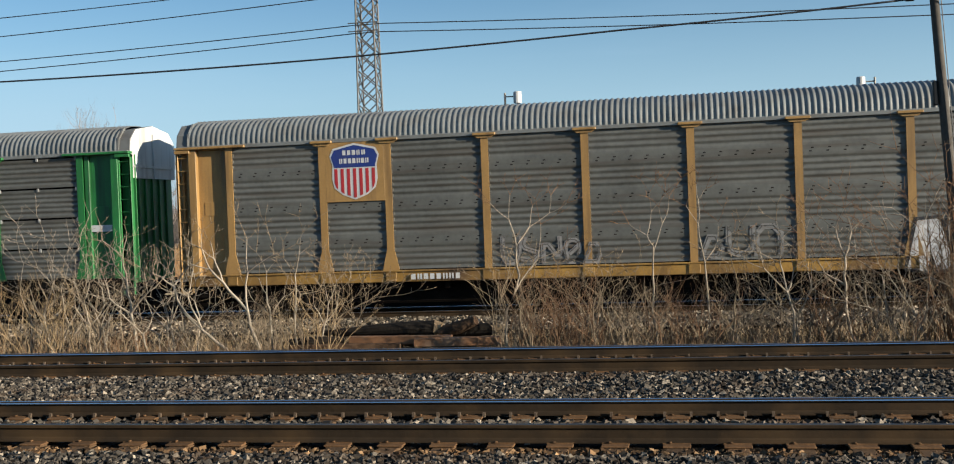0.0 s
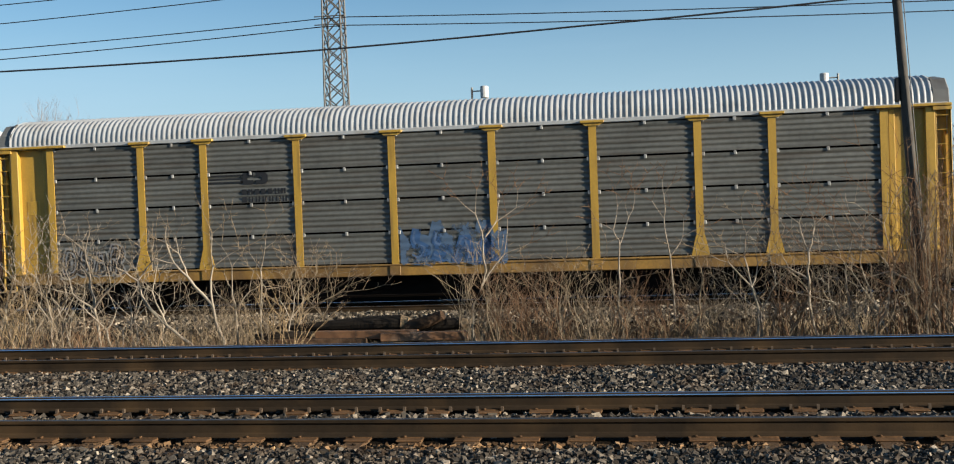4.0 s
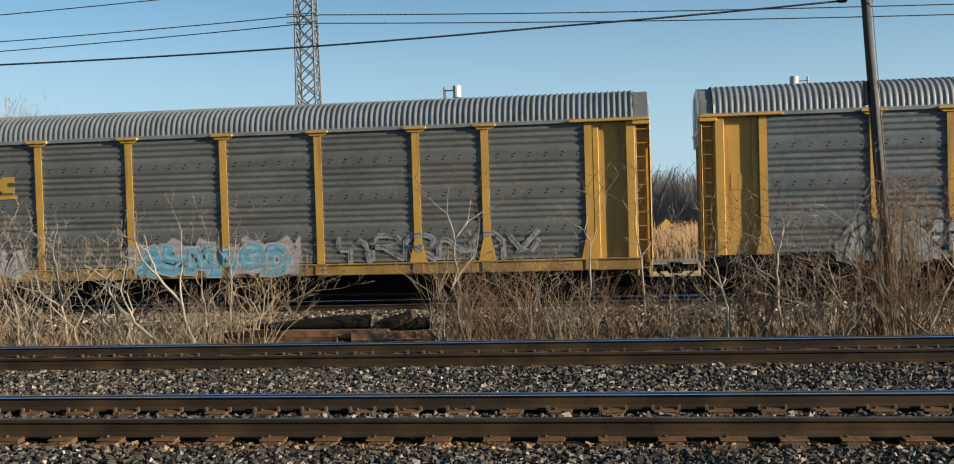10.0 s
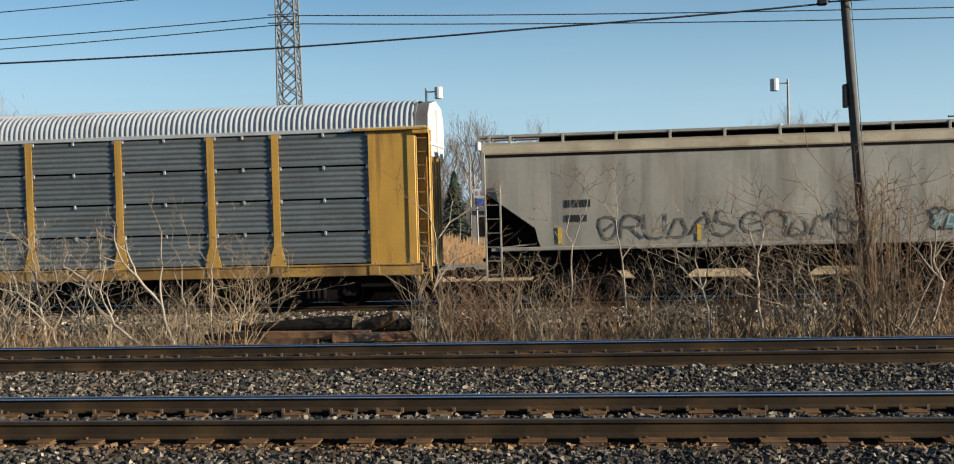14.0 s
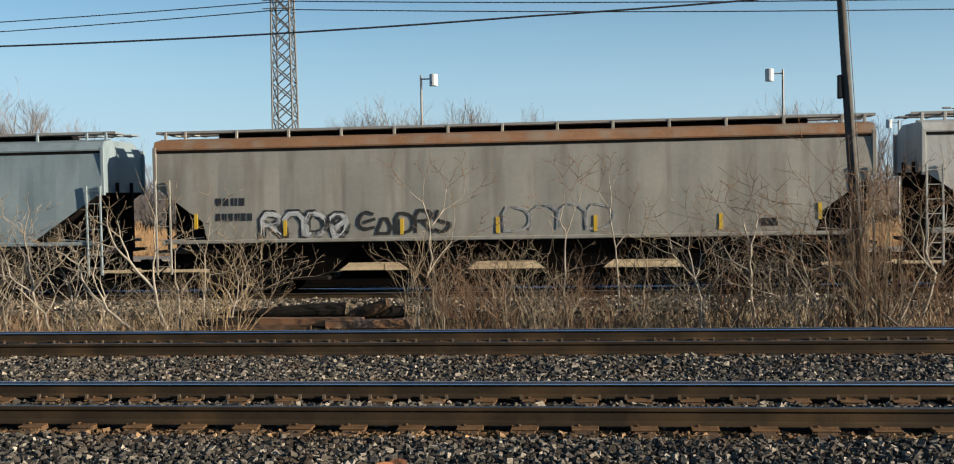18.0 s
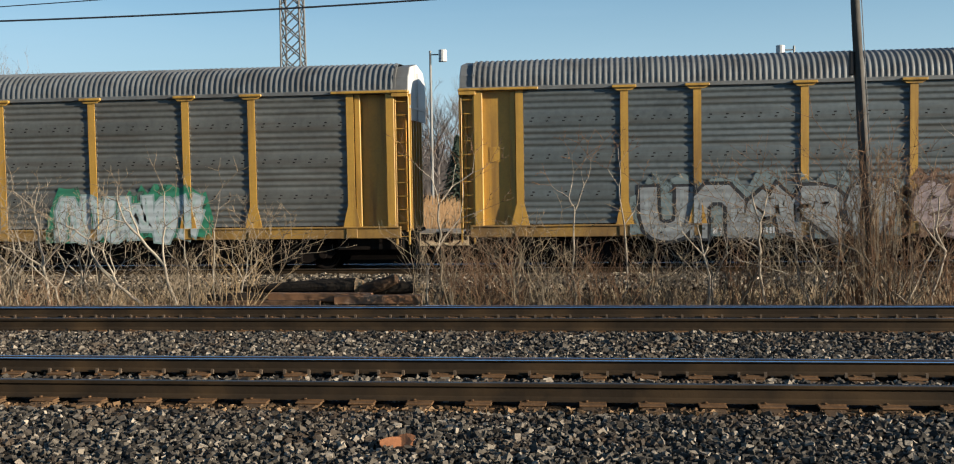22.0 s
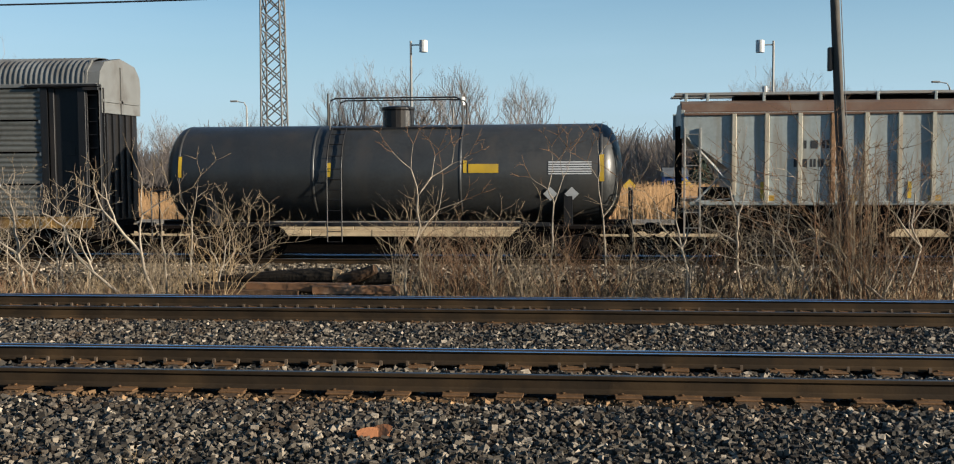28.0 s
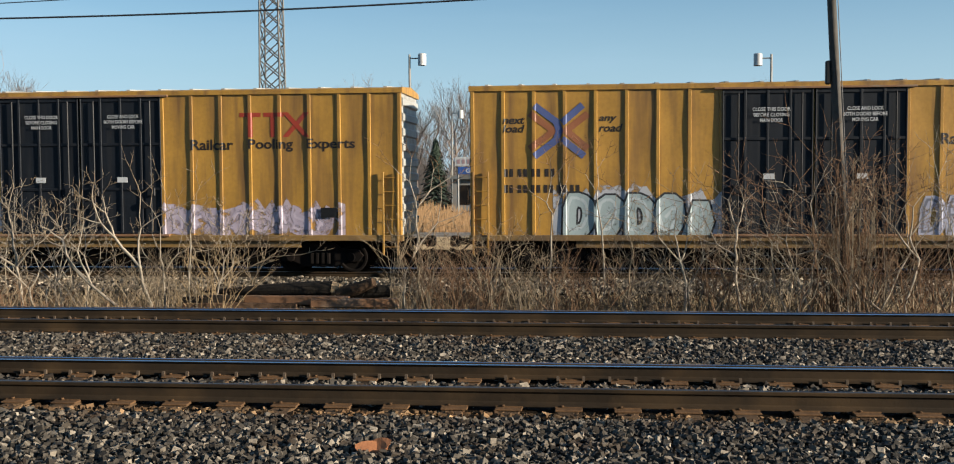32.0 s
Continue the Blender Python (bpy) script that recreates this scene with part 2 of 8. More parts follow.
M = {
    "rail_side": mat("rail_side", (0.026, 0.018, 0.0108), 0.85, 0.0, 0.3, 1.5, (0.070, 0.043, 0.020), 0.5, spec=0.12),
    # part of the sky's reflection is put into rail_top as a blue tint
    "rail_top": mat("rail_top", (0.50, 0.56, 0.66), 0.14, 1.0, 0.12, 3.0, bump=0.01),
    "tie": mat("tie", (0.085, 0.052, 0.027), 0.9, 0, 0.4, 5.0, (0.15, 0.085, 0.04), 0.5, bump=0.5, spec=0.2),
    "plate": mat("plate", (0.125, 0.068, 0.030), 0.85, 0.0, 0.4, 6.0, (0.06, 0.035, 0.018), 0.4, bump=0.3, spec=0.2),
    "stone": mat("stone", (0.061, 0.054, 0.045), 0.75, 0, 0.5, 14.0, (0.056, 0.034, 0.018), 0.36, island=True, bump=0.3, bscale=50, spec=0.22),
    "old_stone": mat("old_stone", (0.098, 0.086, 0.070), 0.9, 0, 0.3, 14.0, (0.05, 0.036, 0.022), 0.3, island=True, bump=0.4, bscale=60, spec=0.1),
    "anchor": mat("anchor", (0.085, 0.062, 0.042), 0.85, 0.0, 0.3, 6.0, (0.06, 0.04, 0.025), 0.3, bump=0.2, spec=0.2),
    # bed and near_bed: the shade under wagons and between stones, as near-black colour
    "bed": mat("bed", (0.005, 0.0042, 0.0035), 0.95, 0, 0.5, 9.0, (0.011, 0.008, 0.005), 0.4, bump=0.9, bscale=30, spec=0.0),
    # darker, rougher steel for the nearer rail of each track
    "rail_dull": mat("rail_dull", (0.16, 0.145, 0.135), 0.38, 1.0, 0.2, 3.0, (0.08, 0.05, 0.03), 0.35, bump=0.02),
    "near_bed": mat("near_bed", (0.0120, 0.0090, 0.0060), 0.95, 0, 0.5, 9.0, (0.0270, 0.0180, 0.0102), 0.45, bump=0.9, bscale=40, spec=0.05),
    "red_soil": mat("red_soil", (0.105, 0.062, 0.035), 0.95, 0, 0.45, 3.0, (0.06, 0.035, 0.02), 0.4, bump=0.8, bscale=14, spec=0.05),
    "soil": mat("soil", (0.024, 0.0165, 0.0100), 0.95, 0, 0.5, 1.2, (0.050, 0.036, 0.021), 0.4, bump=0.8, bscale=14, spec=0.05),
    "yellow": mat("yellow", (0.405, 0.228, 0.035), 0.5, 0, 0.16, 1.5, (0.150, 0.080, 0.025), 0.35, 3.0, bump=0.08),
    "yellow2": mat("yellow2", (0.400, 0.245, 0.033), 0.5, 0, 0.16, 1.5, (0.129, 0.084, 0.033), 0.4, 3.0, bump=0.08),
    "tan": mat("tan", (0.297, 0.175, 0.055), 0.55, 0, 0.16, 1.5, (0.129, 0.077, 0.033), 0.45, 3.0, bump=0.08),
    "orange": mat("orange", (0.400, 0.084, 0.016), 0.5, 0, 0.16, 1.5, (0.142, 0.039, 0.019), 0.4, 3.0, bump=0.08),
    "green": mat("green", (0.022, 0.142, 0.033), 0.5, 0, 0.2, 1.5, (0.013, 0.046, 0.019), 0.4, 3.0, bump=0.08),
    "black": mat("black", (0.009, 0.009, 0.010), 0.5, 0, 0.3, 1.5, (0.028, 0.022, 0.017), 0.4, 3.0, bump=0.08, spec=0.3),
    # dark and frame_dark also carry the shade inside and under the wagons
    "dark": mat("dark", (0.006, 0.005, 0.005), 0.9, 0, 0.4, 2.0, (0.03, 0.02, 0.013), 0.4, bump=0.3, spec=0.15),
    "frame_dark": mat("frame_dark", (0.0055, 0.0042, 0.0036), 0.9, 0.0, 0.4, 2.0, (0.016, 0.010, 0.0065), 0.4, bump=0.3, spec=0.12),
    "white": mat("white", (0.503, 0.497, 0.477), 0.5, 0, 0.08, 2.0, (0.225, 0.212, 0.194), 0.3, 3.0, bump=0.06),
    "galv": mat("galv", (0.128, 0.142, 0.144), 0.5, 0.3, 0.25, 0.8, (0.098, 0.098, 0.090), 0.45, -5.0, bump=0.1),
    "galv_brown": mat("galv_brown", (0.116, 0.116, 0.104), 0.55, 0.25, 0.30, 0.7, (0.084, 0.070, 0.054), 0.45, -5.0, bump=0.1),
    "galv_blue": mat("galv_blue", (0.126, 0.196, 0.266), 0.5, 0.3, 0.2, 0.8, (0.095, 0.135, 0.170), 0.45, -5.0, bump=0.1),
    "galv_dark": mat("galv_dark", (0.104, 0.117, 0.117), 0.5, 0.3, 0.30, 0.7, (0.080, 0.076, 0.064), 0.45, -5.0, bump=0.1),
    "roof_grey": mat("roof_grey", (0.190, 0.197, 0.190), 0.55, 0.2, 0.12, 1.5, (0.140, 0.132, 0.115), 0.5, bump=0.1),
    "roof_dark": mat("roof_dark", (0.150, 0.152, 0.146), 0.6, 0.2, 0.15, 1.5, (0.088, 0.080, 0.070), 0.5, bump=0.1),
    "roof_white": mat("roof_white", (0.40, 0.405, 0.40), 0.5, 0.1, 0.08, 1.5, (0.29, 0.27, 0.24), 0.35, bump=0.08),
    "roof_blue": mat("roof_blue", (0.215, 0.258, 0.295), 0.5, 0.2, 0.1, 1.5, (0.160, 0.178, 0.194), 0.4, bump=0.1),
    "car_grey": mat("car_grey", (0.112, 0.109, 0.101), 0.55, 0, 0.25, 0.7, (0.074, 0.063, 0.050), 0.45, 2.0, bump=0.08),
    "car_grey_light": mat("car_grey_light", (0.185, 0.178, 0.165), 0.55, 0, 0.15, 1.0, (0.12, 0.10, 0.08), 0.4, 2.0, bump=0.08),
    "louvre": mat("louvre", (0.062, 0.056, 0.050), 0.6, 0, 0.2, 1.0, (0.045, 0.038, 0.030), 0.4, 2.0, bump=0.08),
    "hop_tan": mat("hop_tan", (0.233, 0.217, 0.181), 0.55, 0, 0.12, 0.8, (0.148, 0.128, 0.101), 0.55, 2.0, bump=0.06),
    "hop_grey": mat("hop_grey", (0.342, 0.333, 0.304), 0.5, 0, 0.10, 0.8, (0.204, 0.185, 0.158), 0.45, 2.0, bump=0.06),
    "hop_blue": mat("hop_blue", (0.188, 0.226, 0.234), 0.5, 0, 0.12, 0.8, (0.128, 0.158, 0.162), 0.5, 2.0, bump=0.06),
    "hop_silver": mat("hop_silver", (0.225, 0.238, 0.245), 0.5, 0.1, 0.14, 0.9, (0.142, 0.110, 0.077), 0.5, 3.0, bump=0.08),
    "hop_pale": mat("hop_pale", (0.265, 0.29, 0.28), 0.5, 0.1, 0.18, 0.9, (0.19, 0.15, 0.10), 0.45, 3.0, bump=0.08),
    "lock": mat("lock", (0.26, 0.26, 0.25), 0.5, 0.1, 0.25, 6.0, (0.12, 0.10, 0.08), 0.4, bump=0.1),
    "scrap": mat("scrap", (0.33, 0.13, 0.045), 0.85, 0, 0.35, 7.0, (0.16, 0.06, 0.03), 0.4, bump=0.3),
    "box_sill": mat("box_sill", (0.20, 0.115, 0.03), 0.65, 0, 0.25, 1.5, (0.06, 0.04, 0.025), 0.6, 0, bump=0.1),
    "hop_rust": mat("hop_rust", (0.194, 0.096, 0.042), 0.75, 0, 0.3, 1.2, (0.194, 0.168, 0.129), 0.4, 0, bump=0.15),
    "rust_dark": mat("rust_dark", (0.103, 0.055, 0.033), 0.8, 0, 0.3, 1.2, (0.155, 0.123, 0.096), 0.4, 0, bump=0.15),
    "tank": mat("tank", (0.029, 0.030, 0.030), 0.42, 0, 0.28, 1.2, (0.046, 0.041, 0.035), 0.45, 1.5, bump=0.05),
    "box_yellow": mat("box_yellow", (0.348, 0.186, 0.027), 0.5, 0, 0.22, 0.9, (0.150, 0.078, 0.024), 0.55, 2.5, bump=0.06),
    "door_blue": mat("door_blue", (0.007, 0.009, 0.013), 0.62, 0, 0.25, 1.5, (0.020, 0.020, 0.021), 0.4, 3, bump=0.06, spec=0.25),
    "wood_grey": mat("wood_grey", (0.066, 0.058, 0.048), 0.9, 0, 0.4, 6.0, (0.036, 0.031, 0.025), 0.5, 6.0, bump=0.4),
    "log": mat("log", (0.090, 0.056, 0.034), 0.95, 0, 0.5, 5.0, (0.020, 0.014, 0.010), 0.5, 0, bump=0.7, bscale=18, spec=0.1),
    "stem": mat("stem", (0.295, 0.248, 0.188), 0.9, 0, 0.45, 4.0, (0.11, 0.09, 0.065), 0.45, bump=0.3, spec=0.2),
    "twig": mat("twig", (0.178, 0.108, 0.062), 0.9, 0, 0.55, 2.0, (0.050, 0.031, 0.020), 0.45, bump=0.1, spec=0.1),
    "brush": mat("brush", (0.25, 0.194, 0.128), 0.9, 0, 0.6, 2.0, (0.066, 0.047, 0.032), 0.5, bump=0.1, spec=0.1),
    "straw": mat("straw", (0.29, 0.208, 0.115), 0.9, 0, 0.5, 2.0, (0.10, 0.07, 0.04), 0.5, bump=0.1, spec=0.1),
    "reed": mat("reed", (0.32, 0.20, 0.10), 0.9, 0, 0.45, 1.0, (0.17, 0.10, 0.05), 0.5, bump=0.1, spec=0.1),
    # far_twig is paled in its base colour to stand for distance haze
    "far_twig": mat("far_twig", (0.20, 0.168, 0.145), 0.95, 0, 0.35, 0.5, (0.10, 0.08, 0.07), 0.4, bump=0.0, spec=0.1),
    "steel": mat("steel", (0.24, 0.23, 0.21), 0.55, 0.2, 0.15, 3.0, (0.25, 0.2, 0.15), 0.4, bump=0.1),
    "wire": mat("wire", (0.015, 0.015, 0.017), 0.6, 0, 0.2, 3.0, bump=0.0),
    "evergreen": mat("evergreen", (0.022, 0.035, 0.019), 0.9, 0, 0.4, 2.0, bump=0.2),
    "plank": mat("plank", (0.56, 0.44, 0.28), 0.85, 0, 0.3, 2.5, (0.26, 0.19, 0.12), 0.5, -4.0, bump=0.3, spec=0.2),
    "slab": mat("slab", (0.22, 0.19, 0.15), 0.9, 0, 0.3, 1.5, (0.12, 0.10, 0.075), 0.5, bump=0.4, spec=0.2),
    "tower": mat("tower", (0.085, 0.083, 0.078), 0.6, 0.1, 0.2, 3.0, (0.07, 0.055, 0.04), 0.4, bump=0.1),
    "rib_rust": mat("rib_rust", (0.27, 0.145, 0.065), 0.7, 0, 0.35, 1.2, (0.30, 0.25, 0.18), 0.4, 2.0, bump=0.1),
    "rib_cream": mat("rib_cream", (0.40, 0.37, 0.29), 0.6, 0, 0.2, 1.2, (0.24, 0.16, 0.085), 0.4, 2.0, bump=0.1),
    "log_dark": mat("log_dark", (0.020, 0.016, 0.012), 0.9, 0, 0.4, 5.0, (0.045, 0.032, 0.02), 0.35, -3.0, bump=0.6, bscale=22, spec=0.15),
    "end_grain": mat("end_grain", (0.30, 0.21, 0.12), 0.9, 0, 0.3, 9.0, (0.15, 0.10, 0.06), 0.4, bump=0.3, spec=0.1),
    "stained_stone": mat("stained_stone", (0.082, 0.054, 0.030), 0.85, 0, 0.3, 14.0, (0.12, 0.065, 0.028), 0.5, island=True, bump=0.3, bscale=50, spec=0.15),
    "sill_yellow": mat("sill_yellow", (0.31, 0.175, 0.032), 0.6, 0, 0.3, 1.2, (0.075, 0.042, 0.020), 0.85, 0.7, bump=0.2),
    "roof_tan": mat("roof_tan", (0.285, 0.243, 0.165), 0.65, 0, 0.2, 1.2, (0.19, 0.15, 0.095), 0.45, 0, bump=0.1),
    "gold": mat("gold", (0.387, 0.232, 0.026), 0.5, 0, 0.12, 2.0, (0.194, 0.116, 0.033), 0.3, 2.0, bump=0.05),
}


def flat(name, col, wear=0.0, rough=0.55, wave=0.0):
    """A coat of paint or a decal, kept by name."""
    if name not in M:
        col = tuple(c * 0.66 for c in col)      # every coat darkened evenly, to suit the exposure
        M[name] = mat(name, col, rough, 0, 0.10, 3.0, tuple(c * 0.5 + 0.03 for c in col), 0.25, 0, 0.05, wear=wear, wave=wave)
    return M[name]

# ================= ground and tracks =================
TRAIN_Y, TRAIN_Z = 31.95, -0.60      # centre line and rail top of the train's track


def gone(t):
    """How far the train has rolled after t seconds: it slowly gains speed."""
    return 15.52 * t + 0.00625 * t * t


RAIL_A, RAIL_B = (11.2775, 12.7875), (16.2275, 17.7375)
X_A, X_B = -120.0, 120.0


def ground_z(y):
    pts = [(-4000, -0.5), (-6, -0.5), (5.5, -0.45), (8.2, -0.28), (10.0, -0.24), (18.4, -0.24), (20.2, -0.70), (22.0, -0.84),
           (28.6, -0.90), (29.8, -0.80), (34.4, -0.80), (36.0, -1.0), (60, -1.2), (4000, -1.2)]
    for (a, za), (b, zb) in zip(pts, pts[1:]):
        if y <= b:
            return za + (zb - za) * (y - a) / (b - a)
    return -1.2


def build_ground():
    ys = [-3500, -400, -60, -20, -6, 0, 4, 5.5, 7, 8.2, 9, 10, 11, 12, 13, 14, 15, 16, 17, 18, 18.4, 19, 19.6, 20.2, 21, 22, 23, 24, 25, 26,
          27, 28, 28.6, 29.2, 29.8, 31, 33, 34.4, 36, 40, 46, 60, 90, 150, 300, 800, 3500]
    xs = [-3500, -900, -300, -120, -70] + [-40 + 1.0 * i for i in range(71)] + [45, 70, 120, 300, 900, 3500]
    g = Geo()
    g.sheet([[(x, y, ground_z(y) + (0.07 * noise.noise((x * 0.5, y * 0.7, 0)) if 19 < y < 28 or y > 49 else 0.01 * noise.noise((x, y, 3)) - 0.03))
              for x in xs] for y in ys])
    ob = part("ground", g, M["soil"], smooth=True)
    tagged(ob, "brown bare soil with dry grass between the railway tracks", "ground", kind="structure")


build_ground()


def fast_mesh(name, verts, quads):
    me = bpy.data.meshes.new(name)
    nv, nq = len(verts), len(quads)
    me.vertices.add(nv)
    me.vertices.foreach_set("co", np.asarray(verts, dtype=np.float32).ravel())
    me.loops.add(nq * 4)
    me.loops.foreach_set("vertex_index", np.asarray(quads, dtype=np.int32).ravel())
    me.polygons.add(nq)
    me.polygons.foreach_set("loop_start", np.arange(0, nq * 4, 4, dtype=np.int32))
    me.update(calc_edges=True)
    me.shade_flat()
    return me


def stones(name, y0, y1, left, right, step, zf, material, parent, rng, lo=0.6, hi=1.3):
    """Crushed rock as jittered blocks on a loose grid; zf gives the height of the bed."""
    ny = int((y1 - y0) / step)
    pts = []
    for j in range(ny):
        y = y0 + (j + 0.5) * step
        xa, xb = left(y), right(y)
        n = int((xb - xa) / step)
        x = xa + (np.arange(n) + 0.5) * step
        pts.append(np.stack([x + rng.uniform(-.5, .5, n) * step, y + rng.uniform(-.5, .5, n) * step], 1))
    p = np.concatenate(pts)
    n = len(p)
    z = np.array([zf(y) - 0.038 * max(math.exp(-((y - r) / 0.30) ** 2) for r in RAIL_A + RAIL_B) for y in p[:, 1]])
    cube = np.array([(a, b, c) for a in (-1, 1) for b in (-1, 1) for c in (-1, 1)], dtype=float) * 0.5
    v = cube[None] * rng.uniform(0.72, 1.05, (n, 8, 1)) + rng.uniform(-.10, .10, (n, 8, 3))
    v *= step * rng.uniform(lo, hi, (n, 1, 1)) * rng.uniform(0.6, 1.6, (n, 1, 3))
    ang = rng.uniform(0, 6.283, (n, 3))
    for k in range(3):
        c, s = np.cos(ang[:, k])[:, None], np.sin(ang[:, k])[:, None]
        a, b = (k + 1) % 3, (k + 2) % 3
        va, vb = v[:, :, a] * c - v[:, :, b] * s, v[:, :, a] * s + v[:, :, b] * c
        v[:, :, a], v[:, :, b] = va, vb
    v[:, :, 0] += p[:, None, 0]
    v[:, :, 1] += p[:, None, 1]
    v[:, :, 2] += (z + rng.uniform(-0.03, 0.025, n))[:, None]
    q = np.array([(0, 1, 3, 2), (4, 6, 7, 5), (0, 4, 5, 1), (2, 3, 7, 6), (0, 2, 6, 4), (1, 5, 7, 3)])
    faces = (q[None] + 8 * np.arange(n)[:, None, None]).reshape(-1, 4)
    ob = part(name, fast_mesh(name, v.reshape(-1, 3), faces), material, parent)
    ob["kind"] = "stuff"
    return ob


def build_ballast():
    rng = np.random.default_rng(4)

    for label, y0, y1, step, zf in (
            ("loose grey crushed stone beside the railway track", 7.3, 10.78, 0.043, lambda y: ground_z(y) + 0.02),
            ("rust-stained crushed stone along the rail", 10.78, 11.16, 0.043, lambda y: ground_z(y) + 0.006),
            ("grey crushed stone between the two rails", 11.36, 12.70, 0.058, lambda y: -0.235),
            ("grey crushed stone between the two tracks", 12.88, 16.12, 0.046, lambda y: -0.215 - 0.02 * math.cos((y - 14.5) * 2)),
            ("grey crushed stone between the far rails", 16.31, 17.66, 0.062, lambda y: -0.235),
            ("grey crushed stone on the far shoulder", 17.84, 19.6, 0.07, lambda y: ground_z(y) + 0.01),
            ("grey crushed stone bed under the train", 28.4, 31.0, 0.075, lambda y: ground_z(y) + 0.02)):
        wide = max(12.9, y1)
        ob = stones("ballast", y0, y1, lambda y: -0.72 * wide - 0.4, lambda y: 0.40 * wide + 0.4, step, zf, M["old_stone" if y0 > 20 else "stained_stone" if y0 == 10.78 else "stone"], None, rng)
        tagged(ob, label, "ballast", kind="stuff")


build_ballast()

# near-black sheets: shade between the stones and behind the train is coloured in
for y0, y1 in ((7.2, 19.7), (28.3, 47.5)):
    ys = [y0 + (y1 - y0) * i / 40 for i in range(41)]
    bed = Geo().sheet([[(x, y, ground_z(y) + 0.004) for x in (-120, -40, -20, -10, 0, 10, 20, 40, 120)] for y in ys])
    tagged(part("track_bed", bed, M["near_bed" if y0 < 20 else "bed"]), "near-black sheet under stones and train, shade put into its colour", "track bed", kind="structure")

RAIL_PROF = [(-0.076, -0.185), (0.076, -0.185), (0.076, -0.173), (0.02, -0.155), (0.009, -0.14), (0.009, -0.05), (0.034, -0.036),
             (0.0375, -0.008), (0.030, -0.001), (-0.030, -0.001), (-0.0375, -0.008), (-0.034, -0.036), (-0.009, -0.05), (-0.009, -0.14),
             (-0.02, -0.155), (-0.076, -0.173)]


def build_track(rails, z, spacing, x0, x1, label, detail=True):
    root = tagged(new("railway_track"), label, "railway track", kind="structure")
    for k, y in enumerate(rails):
        r = part("rail", Geo().extrude([(y + a, z + b) for a, b in RAIL_PROF], X_A, X_B), M["rail_side"], root)
        part("running_surface", Geo().extrude([(y + a, z + b) for a, b in (
            ((-0.031, -0.004), (0.031, -0.004), (0.028, 0.0025), (-0.028, 0.0025)) if k == 0 else
            ((0.031, -0.004), (0.026, 0.0030), (0.0, 0.0030), (-0.014, 0.0015), (-0.024, -0.0025), (-0.032, -0.009), (-0.0375, -0.017), (-0.0395, -0.027), (-0.033, -0.029)))],
                                              X_A, X_B), M["rail_dull" if k == 0 else "rail_top"], r, "polished steel running surface")
    n = int((x1 - x0) / spacing)
    mid = sum(rails) / 2
    tie = once("tie", lambda: Geo().box(-0.115, 0.115, -1.3, 1.3, -0.17, 0, 0.012))
    plate = once("tie_plate", lambda: Geo().box(-0.14, 0.14, -0.20, 0.20, 0, 0.02, 0.006)
                 .box(-0.14, 0.14, -0.092, -0.078, 0.02, 0.032).box(-0.14, 0.14, 0.078, 0.092, 0.02, 0.032))

    def spike():
        g = Geo()
        for sx, sy in ((-0.06, -0.085), (0.06, 0.085)):
            g.box(sx - 0.012, sx + 0.012, sy - 0.02, sy + 0.02, 0.03, 0.044, 0.004)
            g.box(sx - 0.009, sx + 0.009, sy - 0.009, sy + 0.009, 0.0, 0.035)
        return g
    spikes = once("spike", spike)
    # an anchor grips the rail's foot beside a tie
    anchor = once("rail_anchor", lambda: Geo().box(-0.012, 0.012, -0.105, 0.105, -0.03, -0.004, 0.004).extrude(
        [(-0.112, -0.03), (-0.075, -0.03), (-0.072, 0.012), (-0.086, 0.030), (-0.104, 0.020)], -0.016, 0.016))
    rng = random.Random(int(mid * 10))
    for i in range(n):
        x = x0 + i * spacing + rng.uniform(-0.025, 0.025)
        t = part("tie", tie, M["tie"], root, m=pose(x, mid + rng.uniform(-0.04, 0.04), z - 0.207 + rng.uniform(-0.008, 0.004), 0, 0, rng.uniform(-1, 1)))
        if not detail:
            continue
        for y in rails:
            part("tie_plate", plate, M["plate"], root, m=pose(x, y, z - 0.207, 0, 0, rng.uniform(-2, 2)))
            part("spike", spikes, M["plate"], root, m=pose(x, y, z - 0.207))
            for s in (-1, 1):
                if y == rails[1] and rng.random() < 0.75:
                    part("rail_anchor", anchor, M["anchor"], root, m=pose(x + s * 0.15, y, z - 0.165))
    # plain ties further along
    x = x0 - spacing
    while x > x0 - 24:
        part("tie", tie, M["tie"], root, m=pose(x, mid, z - 0.21))
        x -= spacing
    x = x0 + n * spacing
    while x < x1 + 24:
        part("tie", tie, M["tie"], root, m=pose(x, mid, z - 0.21))
        x += spacing
    return root


build_track(RAIL_A, 0.0, 0.60, -9.8, 6.2, "main railway track with rusty steel rails on wooden ties")
build_track(RAIL_B, 0.0, 0.60, -14.0, 8.2, "second railway track with rusty steel rails on wooden ties")
build_track((TRAIN_Y - 0.755, TRAIN_Y + 0.755), TRAIN_Z, 0.55, -26, 16, "yard track under the freight train, on a bed coloured near-black for shade", False)

# ================= train: shared running gear =================
CARS = []                # each wagon and where its end lies along the train
WHEELS = []


